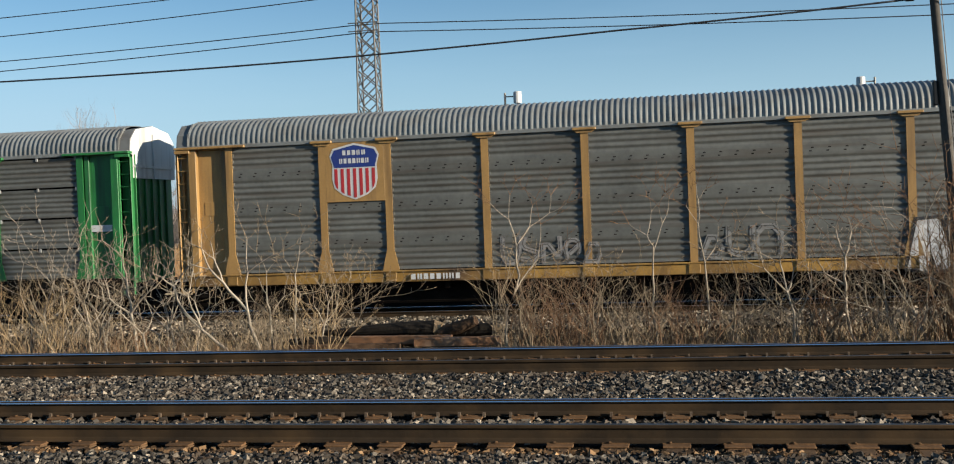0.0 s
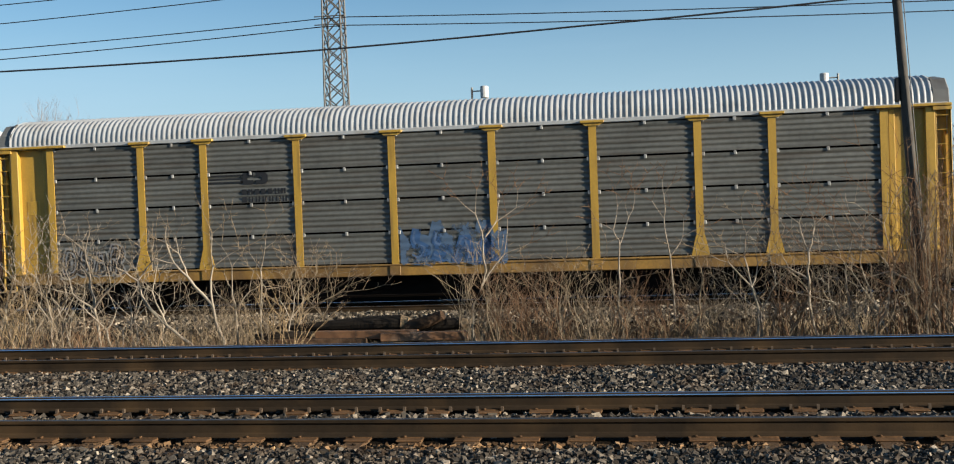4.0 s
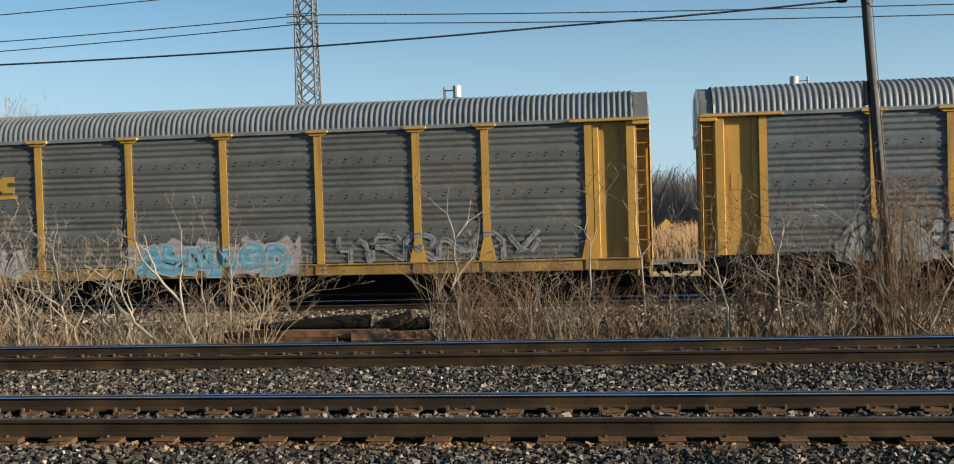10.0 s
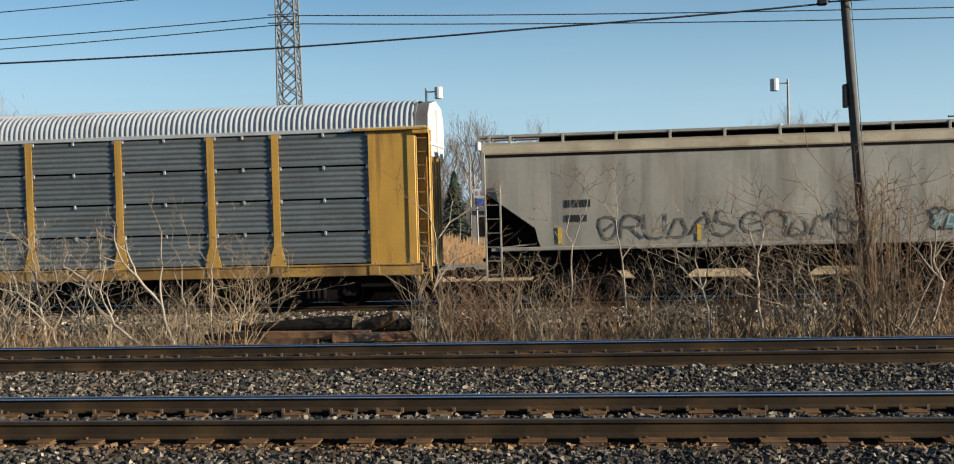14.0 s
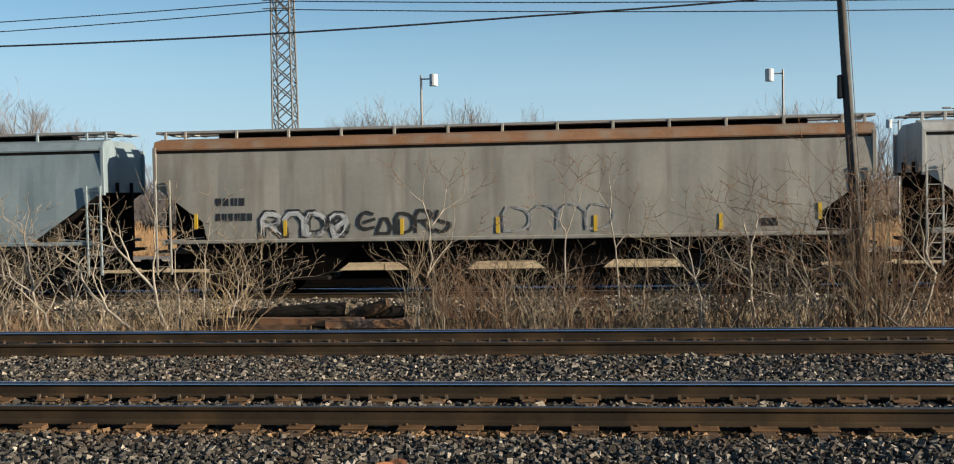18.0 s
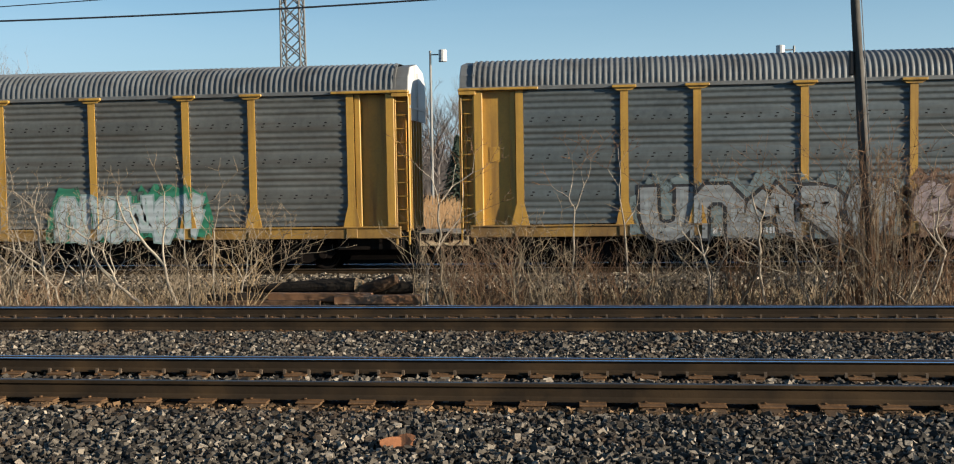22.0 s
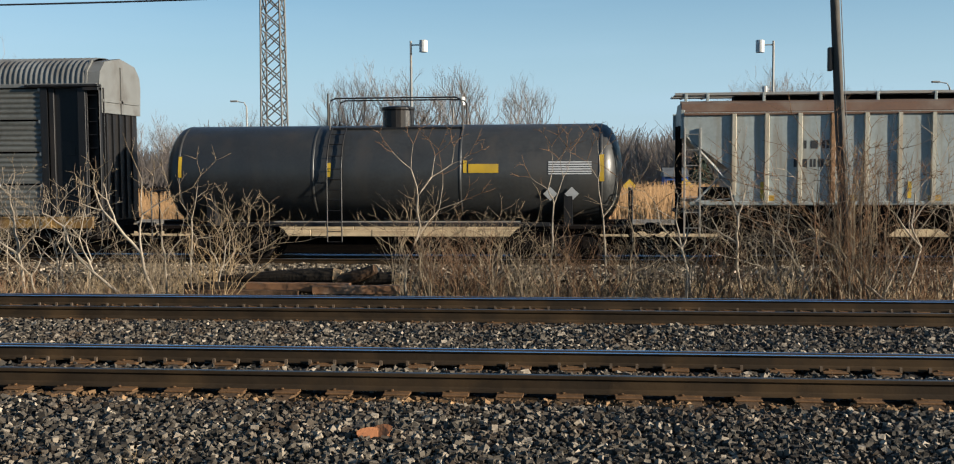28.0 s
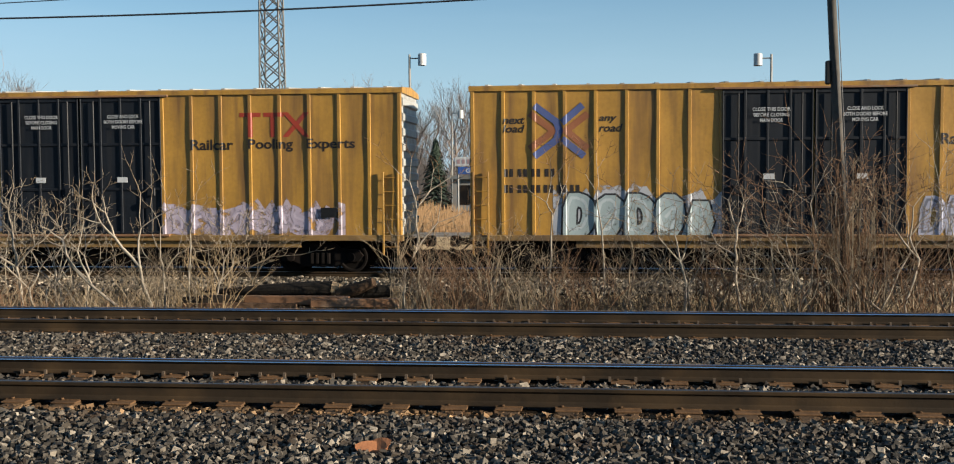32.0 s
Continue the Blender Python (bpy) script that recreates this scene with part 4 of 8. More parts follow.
def autorack(s0, label, posts, wall, roof, sill=None, style="perf", corner=None, top="white", feet=(0, 1, 2, 7, 8, 9), caps=True, board=None, flush=False, squeeze=1.0, slots=True, recess=-1.38):
    root = wagon("autorack_wagon", label, s0, LEN, "autorack wagon")
    sill, corner = sill or posts, corner or posts
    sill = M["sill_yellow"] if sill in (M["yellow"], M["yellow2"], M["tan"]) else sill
    part("roof", once(("auto_roof", style), lambda: auto_roof(0.42, LEN - 0.42), True), roof, root, "corrugated metal roof")
    cuts = sorted(c for u in POSTS for c in (u - 0.106, u + 0.106))
    SKIN[root.name] = (lambda u, z: (-1.525 if z < 1.86 else -1.517) if min(abs(u - p) for p in POSTS) < 0.106 else -1.601 if z < 1.27 else -1.477, cuts, (1.27, 1.86))
    # near-black core block: the shade inside the rack is put into its colour
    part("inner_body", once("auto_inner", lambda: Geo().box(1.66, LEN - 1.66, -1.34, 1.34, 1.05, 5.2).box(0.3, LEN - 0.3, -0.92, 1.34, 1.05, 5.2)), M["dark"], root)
    part("far_wall", once("auto_far", lambda: Geo().box(0.4, LEN - 0.4, 1.42, 1.50, 1.2, 5.15)), wall, root)
    part("eave_rail", once("eave_rail", lambda: Geo().box(0.1, LEN - 0.1, -1.52, -1.36, 5.03, 5.15, 0.015)), roof, root)
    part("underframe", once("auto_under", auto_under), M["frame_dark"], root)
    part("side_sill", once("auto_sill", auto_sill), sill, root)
    for i, (a, b) in enumerate(zip(POSTS, POSTS[1:])):
        w = round(b - a - 0.18, 2)
        if style == "perf":
            panel = part("side_panel", once(("perf", w), lambda: perf_panel(w), True), wall, root, m=pose(a + 0.09, -1.475, 0))
            if slots:
                part("perforation", once(("slots", w), lambda: slot_rows(w)), M["dark"], panel)["kind"] = "stuff"
            part("edge_strip", once(("teeth", w), lambda: edge_teeth(w)), wall, panel)["kind"] = "stuff"
        else:
            h = 0.878
            for k in range(4):
                ma = board[1] if board and board[0] == (i, k) else wall
                part("side_panel", once(("stack", w), lambda: stack_panel(w, h), True), ma, root, m=pose(a + 0.09, -1.475, 1.31 + k * 0.935))
                for x in (0.05, w / 2, w - 0.05):
                    part("lock", once("lock", lambda: panel_lock(h)), M["lock"], root, m=pose(a + 0.09 + x, -1.475, 1.31 + k * 0.935))
    for i, u in enumerate(POSTS):
        p = part("post", once(("post", i in feet), lambda: post_mesh(i in feet)), posts, root, m=pose(u, 0, 0))
        if caps and 0 < i < len(POSTS) - 1:
            part("post_cap", once("post_cap", cap_mesh), posts, p)
    for flip in (False, True):
        def at(x):
            return LEN - x if flip else x

        def sided(g):
            if flip:
                g.v = [(LEN - x, y, z) for x, y, z in g.v]
            return g
        for name, x0, x1, y0, y1, z0, z1 in (("corner_panel", 0.62, 1.70, recess, recess + 0.03, 1.15, 5.03), ("ladder_panel", 0.0, 0.46, -1.26, -1.23, 1.15, 5.03),
                                             ("stencil_plate", 0.85, 1.25, recess - 0.010, recess + 0.002, 3.05, 3.47)):
            part(name, once((name, flip, recess), lambda: sided(Geo().box(x0, x1, y0, y1, z0, z1, 0.004))), corner, root)
        if flush:
            part("corner_sheet", once(("flush", flip), lambda: sided(Geo().box(0.52, 1.64, -1.51, -1.40, 1.25, 5.03, 0.02))), corner, root)
        part("corner_beam", once(("beam", flip), lambda: sided(Geo().box(0.02, 2.25, -1.62, -1.36, 5.04, 5.115, 0.015).box(0.02, 0.5, -1.60, -1.36, 4.93, 5.03, 0.01))), corner, root)
        for k, (a, b, y0) in enumerate(((0.02, 0.09, -1.52), (0.44, 0.68, -1.545), (1.44, 1.60, -1.45))):
            part("corner_post", once(("cpost", flip, k), lambda: sided(Geo().box(a, b, y0, -1.36, 1.15, 5.03, 0.012))), corner, root)
        part("ladder", once(("ladder", flip), lambda: sided(Geo().add(*(lambda g: ([(x + 0.06, y - 1.49, z) for x, y, z in g.v], g.f))(
            ladder_mesh(0.36, 0.75, 4.95, 11))))), corner, root)
        part("end_door", once(("end_door", flip), lambda: sided(end_door())), corner, root)
        part("roof_end", once(("roof_end", flip), lambda: sided(roof_end_mesh())), M["roof_dark"], root)
        part("end_cap", once(("end_cap", flip), lambda: sided(end_cap_mesh())), M[top], root)
        coupler(root, at(0.0), 1 if flip else -1)
    if squeeze != 1.0:
        # the same pattern on a shorter wagon
        for ob in root.children:
            ob.matrix_basis = Matrix.Diagonal((squeeze, 1, 1, 1)) @ ob.matrix_basis
    trucks(root, (3.6 * squeeze, (LEN - 3.6) * squeeze))
    return root


def end_door():
    g = Geo().box(0.14, 0.20, -1.36, 1.36, 1.1, 4.45, 0.02)
    for y in (-0.9, -0.45, 0.0, 0.45, 0.9):
        g.box(0.08, 0.14, y - 0.05, y + 0.05, 1.15, 4.6)
    return g


def auto_sill():
    g = Geo().box(0.3, LEN - 0.3, -1.56, -1.48, 0.93, 1.22, 0.015).box(0.3, LEN - 0.3, -1.60, -1.40, 1.22, 1.27, 0.01)
    g.box(0.3, LEN - 0.3, 1.42, 1.56, 0.93, 1.27)
    for u in POSTS:
        g.box(u - 0.16, u + 0.16, -1.585, -1.56, 0.95, 1.22, 0.01)
    return g


def auto_under():
    g = Geo().box(0.1, LEN - 0.1, -0.35, 0.35, 0.36, 1.0).box(5.1, LEN - 5.1, -0.95, 0.35, 0.34, 1.0).box(0.1, LEN - 0.1, -1.40, 1.40, 1.0, 1.1)
    for u in (6.5, 8.2, 10, 12, 13.75, 15.5, 17.5, 19.3, 21):
        g.box(u - 0.06, u + 0.06, -1.35, 1.35, 0.72, 1.0)
    g.box(0.3, 2.2, -1.3, 1.3, 0.6, 1.02).box(LEN - 2.2, LEN - 0.3, -1.3, 1.3, 0.6, 1.02)
    g.lathe([(11.0, 0.16), (11.04, 0.22), (12.0, 0.22), (12.04, 0.16)], (0, -0.8, 0.62), 0, 12)
    g.box(14.6, 15.3, -1.0, -0.6, 0.5, 0.9, 0.03)
    g.tube([(5.5, -0.7, 0.6), (11, -0.75, 0.62), (22, -0.7, 0.6)], 0.03, 6)
    return g



# ================= train: the grey enclosed autorack =================


def grey_autorack(s0, label):
    root = wagon("autorack_wagon", label, s0, LEN, "autorack wagon")
    wall, rib = M["car_grey"], M["car_grey_light"]
    part("roof", once(("auto_roof", "grey"), lambda: auto_roof(0.15, LEN - 0.4), True), M["roof_dark"], root, "corrugated metal roof")
    part("body", once("grey_body", lambda: Geo().box(0.9, LEN - 0.9, -1.44, 1.5, 1.15, 5.13).box(0.1, 0.9, -1.30, 1.3, 1.15, 5.13)
                      .box(LEN - 0.9, LEN - 0.1, -1.30, 1.3, 1.15, 5.13)), wall, root)
    part("eave_rail", once("eave_rail", lambda: None), M["car_grey_light"], root)
    SKIN[root.name] = (lambda u, z: -1.521 if z < 1.15 else -1.466, (), (1.15,))

    def louvre(n):
        g = Geo()
        for i in range(n):
            g.extrude([(-1.455, 0.055 * i), (-1.44, 0.055 * i + 0.045), (-1.44, 0.055 * i)], 0.0, 0.92)
        return g
    u = 1.0
    while u < LEN - 0.9:
        part("rib", once("grey_rib", lambda: Geo().extrude([(-0.10, -1.43), (-0.08, -1.465), (0.08, -1.465), (0.10, -1.43)], 1.15, 5.10, axis=2)),
             rib, root, m=pose(u, 0, 0))
        if u < LEN - 2:
            for z, n in ((4.75, 3), (3.62, 7), (2.65, 7), (1.75, 5)):
                part("louvre", once(("louvre", n), lambda: louvre(n)), M["louvre"], root, m=pose(u + 0.11, 0, z))
        u += 1.155
    part("underframe", once("auto_under", auto_under), M["frame_dark"], root)
    part("side_sill", Geo().box(0.3, LEN - 0.3, -1.52, -1.40, 0.9, 1.15, 0.015), M["car_grey"], root)
    for k, x in enumerate((0.45, LEN - 0.45)):
        part("ladder", Geo().add(*(lambda g: ([(a + x - 0.2, b - 1.45, c) for a, b, c in g.v], g.f))(ladder_mesh(0.4, 0.75, 3.1, 7))), M["steel"], root)
        part("roof_end", once(("roof_end", k == 1), lambda: None), M["roof_dark"], root)
        part("end_cap", once(("end_cap", k == 1), lambda: None), M["white" if k else "car_grey"], root)
        coupler(root, 0.0 if k == 0 else LEN, -1 if k == 0 else 1)
    for x in (1.15, 4.6, 12.6, 16.0, 24.5):
        part("reflector", Geo().box(x - 0.05, x + 0.05, -1.545, -1.532, 1.2, 1.65), flat("reflect_yellow", (0.7, 0.45, 0.02)), root, "yellow reflector strip")
    trucks(root, (3.6, LEN - 3.6))
    return root


# ================= train: covered hoppers =================


def hopper(s0, L, label, side, roof, style="smooth", sill=None, top=4.15, rib=0.87, cut=1.4, zc=3.19, zk=2.17, bays=3, sill_z=1.1, batten=True, rib_mat=None, low_marks=False):
    root = wagon("hopper_wagon", label, s0, L, "hopper wagon")
    sill = sill or side
    rng = random.Random(int(s0))
    zs = sill_z + 0.42
    e = 0.10                                     # the body stops short of the ends
    lip = 0.16
    us = [e, e + cut * 0.33, e + cut * 0.67, e + cut, e + cut + lip * 0.5, e + cut + lip]
    n = max(8, int((L - 2 * e - 2 * cut - 2 * lip) / 0.30))
    us = us + [e + cut + lip + (L - 2 * (e + cut + lip)) * i / n for i in range(1, n)] + [L - u for u in us[::-1]]

    def low(u):
        d = min(u - e, L - e - u)
        if d < cut:
            return zc + (zk - zc) * d / cut
        return zk + (zs - zk) * min(1.0, (d - cut) / lip) ** 0.6
    rows = []
    seam = 1.85
    for u in us:
        zb = low(u)
        ph = ((u - e) % seam) / seam
        bul = 0.03 * math.sin(math.pi * ph) if style == "smooth" else 0.0
        sec = []
        for k in range(7):
            q = k / 6
            z = zb + (top - zb) * q
            f = (z - zs) / (top - zs)
            y = -1.50 + (0.10 * f * f if style == "smooth" else 0.0) - bul * math.sin(math.pi * min(1, max(0, f)))
            y += 0.006 * noise.noise((u * 1.1, f * 3, s0))
            sec.append((u, y, z))
        sec += [(u, -1.38 if style == "smooth" else -1.44, top + 0.04), (u, -0.75, top + 0.32), (u, 0.75, top + 0.32), (u, 1.45, top), (u, 1.5, zb)]
        rows.append(sec)
    part("body", Geo().sheet(rows), side, root, smooth=False)

    def depth(u, z):
        f = min(1.0, max(0.0, (z - zs) / (top - zs)))
        bul = 0.03 * math.sin(math.pi * (((u - e) % seam) / seam))
        return -1.50 + 0.10 * f * f - bul * math.sin(math.pi * f) - 0.008
    SKIN[root.name] = (depth, [e + 0.3 * i for i in range(int(L / 0.3))], ()) if style == "smooth" else (lambda u, z: -1.50, (), ())
    ends = Geo()
    for r in (rows[0], rows[-1]):
        ends.add(r, [tuple(range(len(r)))])
    part("end_wall", ends, side, root)
    # on smooth wagons the sheet's shade is coloured in: near-black, not the body's colour
    part("slope_sheet", Geo().sheet([[(r[0][0], -1.44, r[0][2] + 0.01), r[-1]] for r in rows]), side if style == "rib" else M["frame_dark"], root, "" if style == "rib" else "slope sheet in near-black, its shade put into the colour")
    part("roof_edge", Geo().extrude([(-1.46, top + 0.01), (-1.47, top + 0.05), (-1.36, top + 0.27), (-0.78, top + 0.37), (-0.78, top + 0.33),
                                     (-1.40, top + 0.01)], e - 0.05, L - e + 0.05), roof, root)
    # on smooth sides a near-black strip draws the shadow line at the eave
    if batten:
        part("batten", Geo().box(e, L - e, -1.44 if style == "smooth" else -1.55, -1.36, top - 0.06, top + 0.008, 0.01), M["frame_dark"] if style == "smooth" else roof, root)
    walk_z = top + 0.56
    part("running_board", Geo().box(-0.10, L + 0.10, -0.85, -0.25, walk_z - 0.04, walk_z, 0.01).box(-0.10, L + 0.10, -0.88, -0.86, walk_z - 0.03, walk_z + 0.04)
         .box(-0.10, L + 0.10, 0.25, 0.85, walk_z - 0.04, walk_z), M["steel"], root, "grey metal grating walkway")
    part("hatch_coaming", Geo().box(1.6, L - 1.6, -0.28, 0.28, top + 0.3, top + 0.55, 0.04), M["dark"], root)
    k = round((L - 1.6) / 1.53)
    for u in [0.2] + [0.8 + (L - 1.6) * i / k for i in range(k + 1)] + [L - 0.2]:
        part("bracket", once("roof_bracket", lambda: Geo().box(-0.04, 0.04, -0.90, -0.84, 0.0, 0.44, 0.008).box(-0.03, 0.03, -0.88, 0.88, 0.36, 0.40)),
             side, root, m=pose(u, 0, top + 0.14))
    part("side_sill", Geo().box(0.25, L - 0.25, -1.535, -1.40, zs - 0.09, zs + 0.02, 0.02).box(0.25, L - 0.25, 1.4, 1.55, zs - 0.09, zs), sill, root)
    for a in (0.0, L - 1.9):
        part("end_platform", Geo().box(a, a + 1.9, -1.40, 1.40, sill_z + 0.05, sill_z + 0.14), M["frame_dark"], root)
    und = Geo().extrude([(0, 0.72), (3.4, 0.72), (3.7, 0.86), (L - 3.7, 0.86), (L - 3.4, 0.72), (L, 0.72), (L, sill_z + 0.1), (L - 3.4, zs), (3.4, zs), (0, sill_z + 0.1)], -0.32, 0.32, axis=1)
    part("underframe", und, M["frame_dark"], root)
    span = 3.95 if bays == 4 else (L - 6.6) / bays
    for i in range(bays):
        c = L / 2 + span * (i - (bays - 1) / 2)
        w = span * 0.49
        g = Geo()
        g.add([(c - w, -1.40, zs - 0.05), (c + w, -1.40, zs - 0.05), (c + w, 1.38, zs - 0.05), (c - w, 1.38, zs - 0.05),
               (c - w * 0.32, -0.62, 0.50), (c + w * 0.32, -0.62, 0.50), (c + w * 0.32, 0.62, 0.50), (c - w * 0.32, 0.62, 0.50)],
              [(0, 1, 5, 4), (1, 2, 6, 5), (2, 3, 7, 6), (3, 0, 4, 7), (4, 5, 6, 7)])
        g.box(c - w * 0.32 - 0.1, c + w * 0.32 + 0.1, -0.75, 0.75, 0.38, 0.50, 0.02)
        # near-black in place of the side's colour: shade and dirt below the sill
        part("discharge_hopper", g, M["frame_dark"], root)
    for s in (0, 1):
        def fx(g):
            return g if not s else Geo().add([(L - x, y, z) for x, y, z in g.v], g.f)
        for y in (-1.42, -0.5, 0.5, 1.42):
            part("end_post", fx(Geo().box(0.02, 0.13, y - 0.05, y + 0.05, zc - 0.08 if abs(y) > 1 else sill_z + 0.1, top + 0.1 if abs(y) > 1 else zc + 0.3, 0.01)), side if abs(y) > 1 else M["frame_dark"], root)
        web = [(-0.02, sill_z + 0.1), (e + cut, sill_z + 0.1), (e + cut, zk + 0.02), (e + cut * 0.35, zc + (zk - zc) * 0.35 + 0.02), (-0.02, zc + 0.02)]
        if style == "rib":
            web = [(0.3, sill_z + 0.1), (e + cut, sill_z + 0.1), (e + cut, sill_z + 0.75), (0.9, sill_z + 0.6)]
            part("slope_angle", fx(Geo().tube([(e + cut + 0.05, -1.46, zk - 0.45), (e + 0.05, -1.46, zc)], 0.055, 4)), side, root)
        # near-black plate, widened to stand for the shade in the end opening too
        part("shear_plate", fx(Geo().extrude(web, 0.30, 0.36, axis=1)), M["frame_dark"], root)
        part("grab_rail", fx(Geo().tube([(0.3, -1.40, zs), (1.5, -1.40, zs + 0.1)], 0.02, 6)), side, root)
        part("end_brace", fx(Geo().tube([(0.3, -1.38, sill_z + 0.3), (1.75, -1.38, zc - 0.5)], 0.03, 6)), side if style == "rib" else M["frame_dark"], root)
        lad = ladder_mesh(0.42, sill_z - 0.55, zc + 0.2, 7)
        part("ladder", fx(Geo().add([(x + 0.12, y - 1.545, z) for x, y, z in lad.v], lad.f)), M["steel"] if style == "rib" else side, root)
        part("brake_rigging", fx(Geo().box(0.75, 1.5, -0.7, 0.1, sill_z + 0.2, sill_z + 0.8, 0.05)
                                 .lathe([(0.7, 0.2), (1.5, 0.2)], (0, 0.5, sill_z + 0.6), 0, 10)), M["frame_dark"], root)
        coupler(root, L if s else 0.0, 1 if s else -1)
    if style == "rib":
        k = int((L - 2 * e - 2 * 1.35) / rib)
        for i in range(k + 1):
            u = e + 1.35 + (L - 2 * e - 2.7) * i / k
            zb = low(u)
            part("rib", Geo().extrude([(-0.075, -1.49), (-0.05, -1.575), (0.05, -1.575), (0.075, -1.49)], zb - 0.02, top - 0.02, axis=2),
                 (rib_mat[i % 5 == 3] if rib_mat else side), root, m=pose(u, 0, 0))
            # each bay's sheet is pressed in by loads, deeper at places
            if i < k:
                wv = [[(u + (L - 2 * e - 2.7) / k * (a / 6), -1.505 + 0.05 * math.sin(math.pi * a / 6) * (1 + 0.5 * math.sin(9 * b / 8 + i)), zb + (top - zb) * b / 8)
                       for b in range(9)] for a in range(7)]
                part("bay_sheet", Geo().sheet(wv), side, root, smooth=True)
    if low_marks:
        for i in range(6):
            part("reflector", once("low_reflector", lambda: Geo().box(-0.21, 0.21, -1.528, -1.49, 0.0, 0.09)), flat("reflect_olive", (0.16, 0.11, 0.03)), root, "dirty olive reflector strip",
                 m=pose(1.6 + i * (L - 3.2) / 5, 0, zs + 0.05))
    else:
        # the strips at the ends sit higher, beside the slopes
        marks = [0.02 + (L - 0.04) * f for f in ((0.063, 0.193, 0.36, 0.494, 0.628, 0.796, 0.926) if L > 19 else (0.13, 0.36, 0.64, 0.87))]
        for i, u in enumerate(marks):
            part("reflector", once("reflector", lambda: Geo().box(-0.05, 0.05, -1.528, -1.49, 0.0, 0.45)), flat("reflect_yellow", (0.62, 0.38, 0.02)),
                 root, "yellow reflector strip", m=pose(u, 0, zs + (0.34 if L > 19 and i in (0, len(marks) - 1) else 0.10)))
    trucks(root, (2.6, L - 2.6))
    return root


# ================= train: tank wagons =================


def tank_wagon(s0, L, label, r, zc, dome, platform, wide=0.46, step=None):
    root = wagon("tank_wagon", label, s0, L, "tank wagon")
    prof = []
    e = 0.35
    hd = 0.62
    for i in range(7):
        a = math.pi / 2 * i / 6
        prof.append((e + hd * (1 - math.sin(a)), r * math.cos(a) if i < 6 else 0.02))
    prof = prof[::-1] + [(L / 2, r)] + [(L - x, q) for x, q in prof]
    prof = [(x, q) for x, q in prof]
    part("tank", Geo().lathe(prof, (0, 0, zc), 0, 48), M["tank"], root, "black painted steel tank shell", smooth=True)
    for x in (e + hd + 0.02, L * 0.35, L * 0.65, L - e - hd - 0.02):
        part("weld_band", Geo().lathe([(x - 0.05, r + 0.001), (x, r + 0.003), (x + 0.05, r + 0.001)], (0, 0, zc), 0, 48), M["tank"], root, smooth=True)
    g = Geo().lathe([(zc + r - 0.1, wide), (zc + r + 0.42, wide), (zc + r + 0.46, wide + 0.04), (zc + r + 0.52, wide + 0.04), (zc + r + 0.56, wide * 0.65)], (dome, 0, 0), 2, 20)
    part("dome", g, M["black"], root, "black valve housing on top", smooth=False)
    a, b = platform
    z0 = zc + r * 0.91
    part("platform", Geo().box(a, b, -0.62, 0.62, z0, z0 + 0.05), M["black"], root)
    for y in (-0.62, 0.62):
        part("handrail", Geo().tube([(a, y, z0), (a, y, z0 + 0.72), (a + 0.05, y, z0 + 0.84), (a + 0.2, y, z0 + 0.90), (b - 0.2, y, z0 + 0.90), (b - 0.05, y, z0 + 0.84), (b, y, z0 + 0.72), (b, y, z0)],
                                    0.024, 6), M["black"], root)
    if step:
        for y in (-0.62, 0.1):
            part("grab_hoop", Geo().tube([(step[0], y, z0), (step[0], y, z0 + 0.8), (step[0] + 0.1, y, z0 + 0.92), (step[1] - 0.15, y, z0 + 0.92), (step[1], y, z0 + 0.75), (step[1], y, z0)], 0.024, 6), M["black"], root)
    # the ladder follows the shell upwards
    at = step[0] if step else a + 0.1
    arc = [0.1 + 0.25 * i for i in range(6)]
    side_rail = [(-(r + 0.09), 0.55)] + [(-(r + 0.09) * math.cos(q), zc + (r + 0.09) * math.sin(q)) for q in arc if q < 1.2]
    lad = Geo()
    for x in (at, at + 0.42):
        lad.tube([(x, y, z) for y, z in side_rail], 0.022, 6)
    for (y, z), (y1, z1) in zip(side_rail, side_rail[1:]):
        k = max(1, round(math.hypot(y1 - y, z1 - z) / 0.32))
        for m in range(k):
            f = m / k
            lad.tube([(at, y + (y1 - y) * f, z + (z1 - z) * f), (at + 0.42, y + (y1 - y) * f, z + (z1 - z) * f)], 0.014, 5)
    part("ladder", lad, M["black"], root)
    for a0, a1, b1 in ((0.1, 3.3, 2.6), (L - 0.1, L - 3.3, L - 2.6)):
        part("stub_sill", Geo().box(min(a0, a1), max(a0, a1), -0.33, 0.33, 0.7, 1.1), M["frame_dark"], root)
        part("end_platform", Geo().box(min(a0, b1), max(a0, b1), -1.35, 1.35, 0.92, 1.0), M["frame_dark"], root)
    part("side_rail", Geo().box(2.4, L - 2.4, -1.40, -1.32, 0.98, 1.10, 0.015), M["black"], root)
    for x in (1.9, L - 1.9):
        g = Geo()
        g.extrude([(-1.25, 1.0), (1.25, 1.0), (1.32, zc - 0.25), (0.9, zc - r * 0.85), (-0.9, zc - r * 0.85), (-1.32, zc - 0.25)], x - 0.12, x + 0.12)
        part("saddle", g, M["black"], root)
    end = Geo()
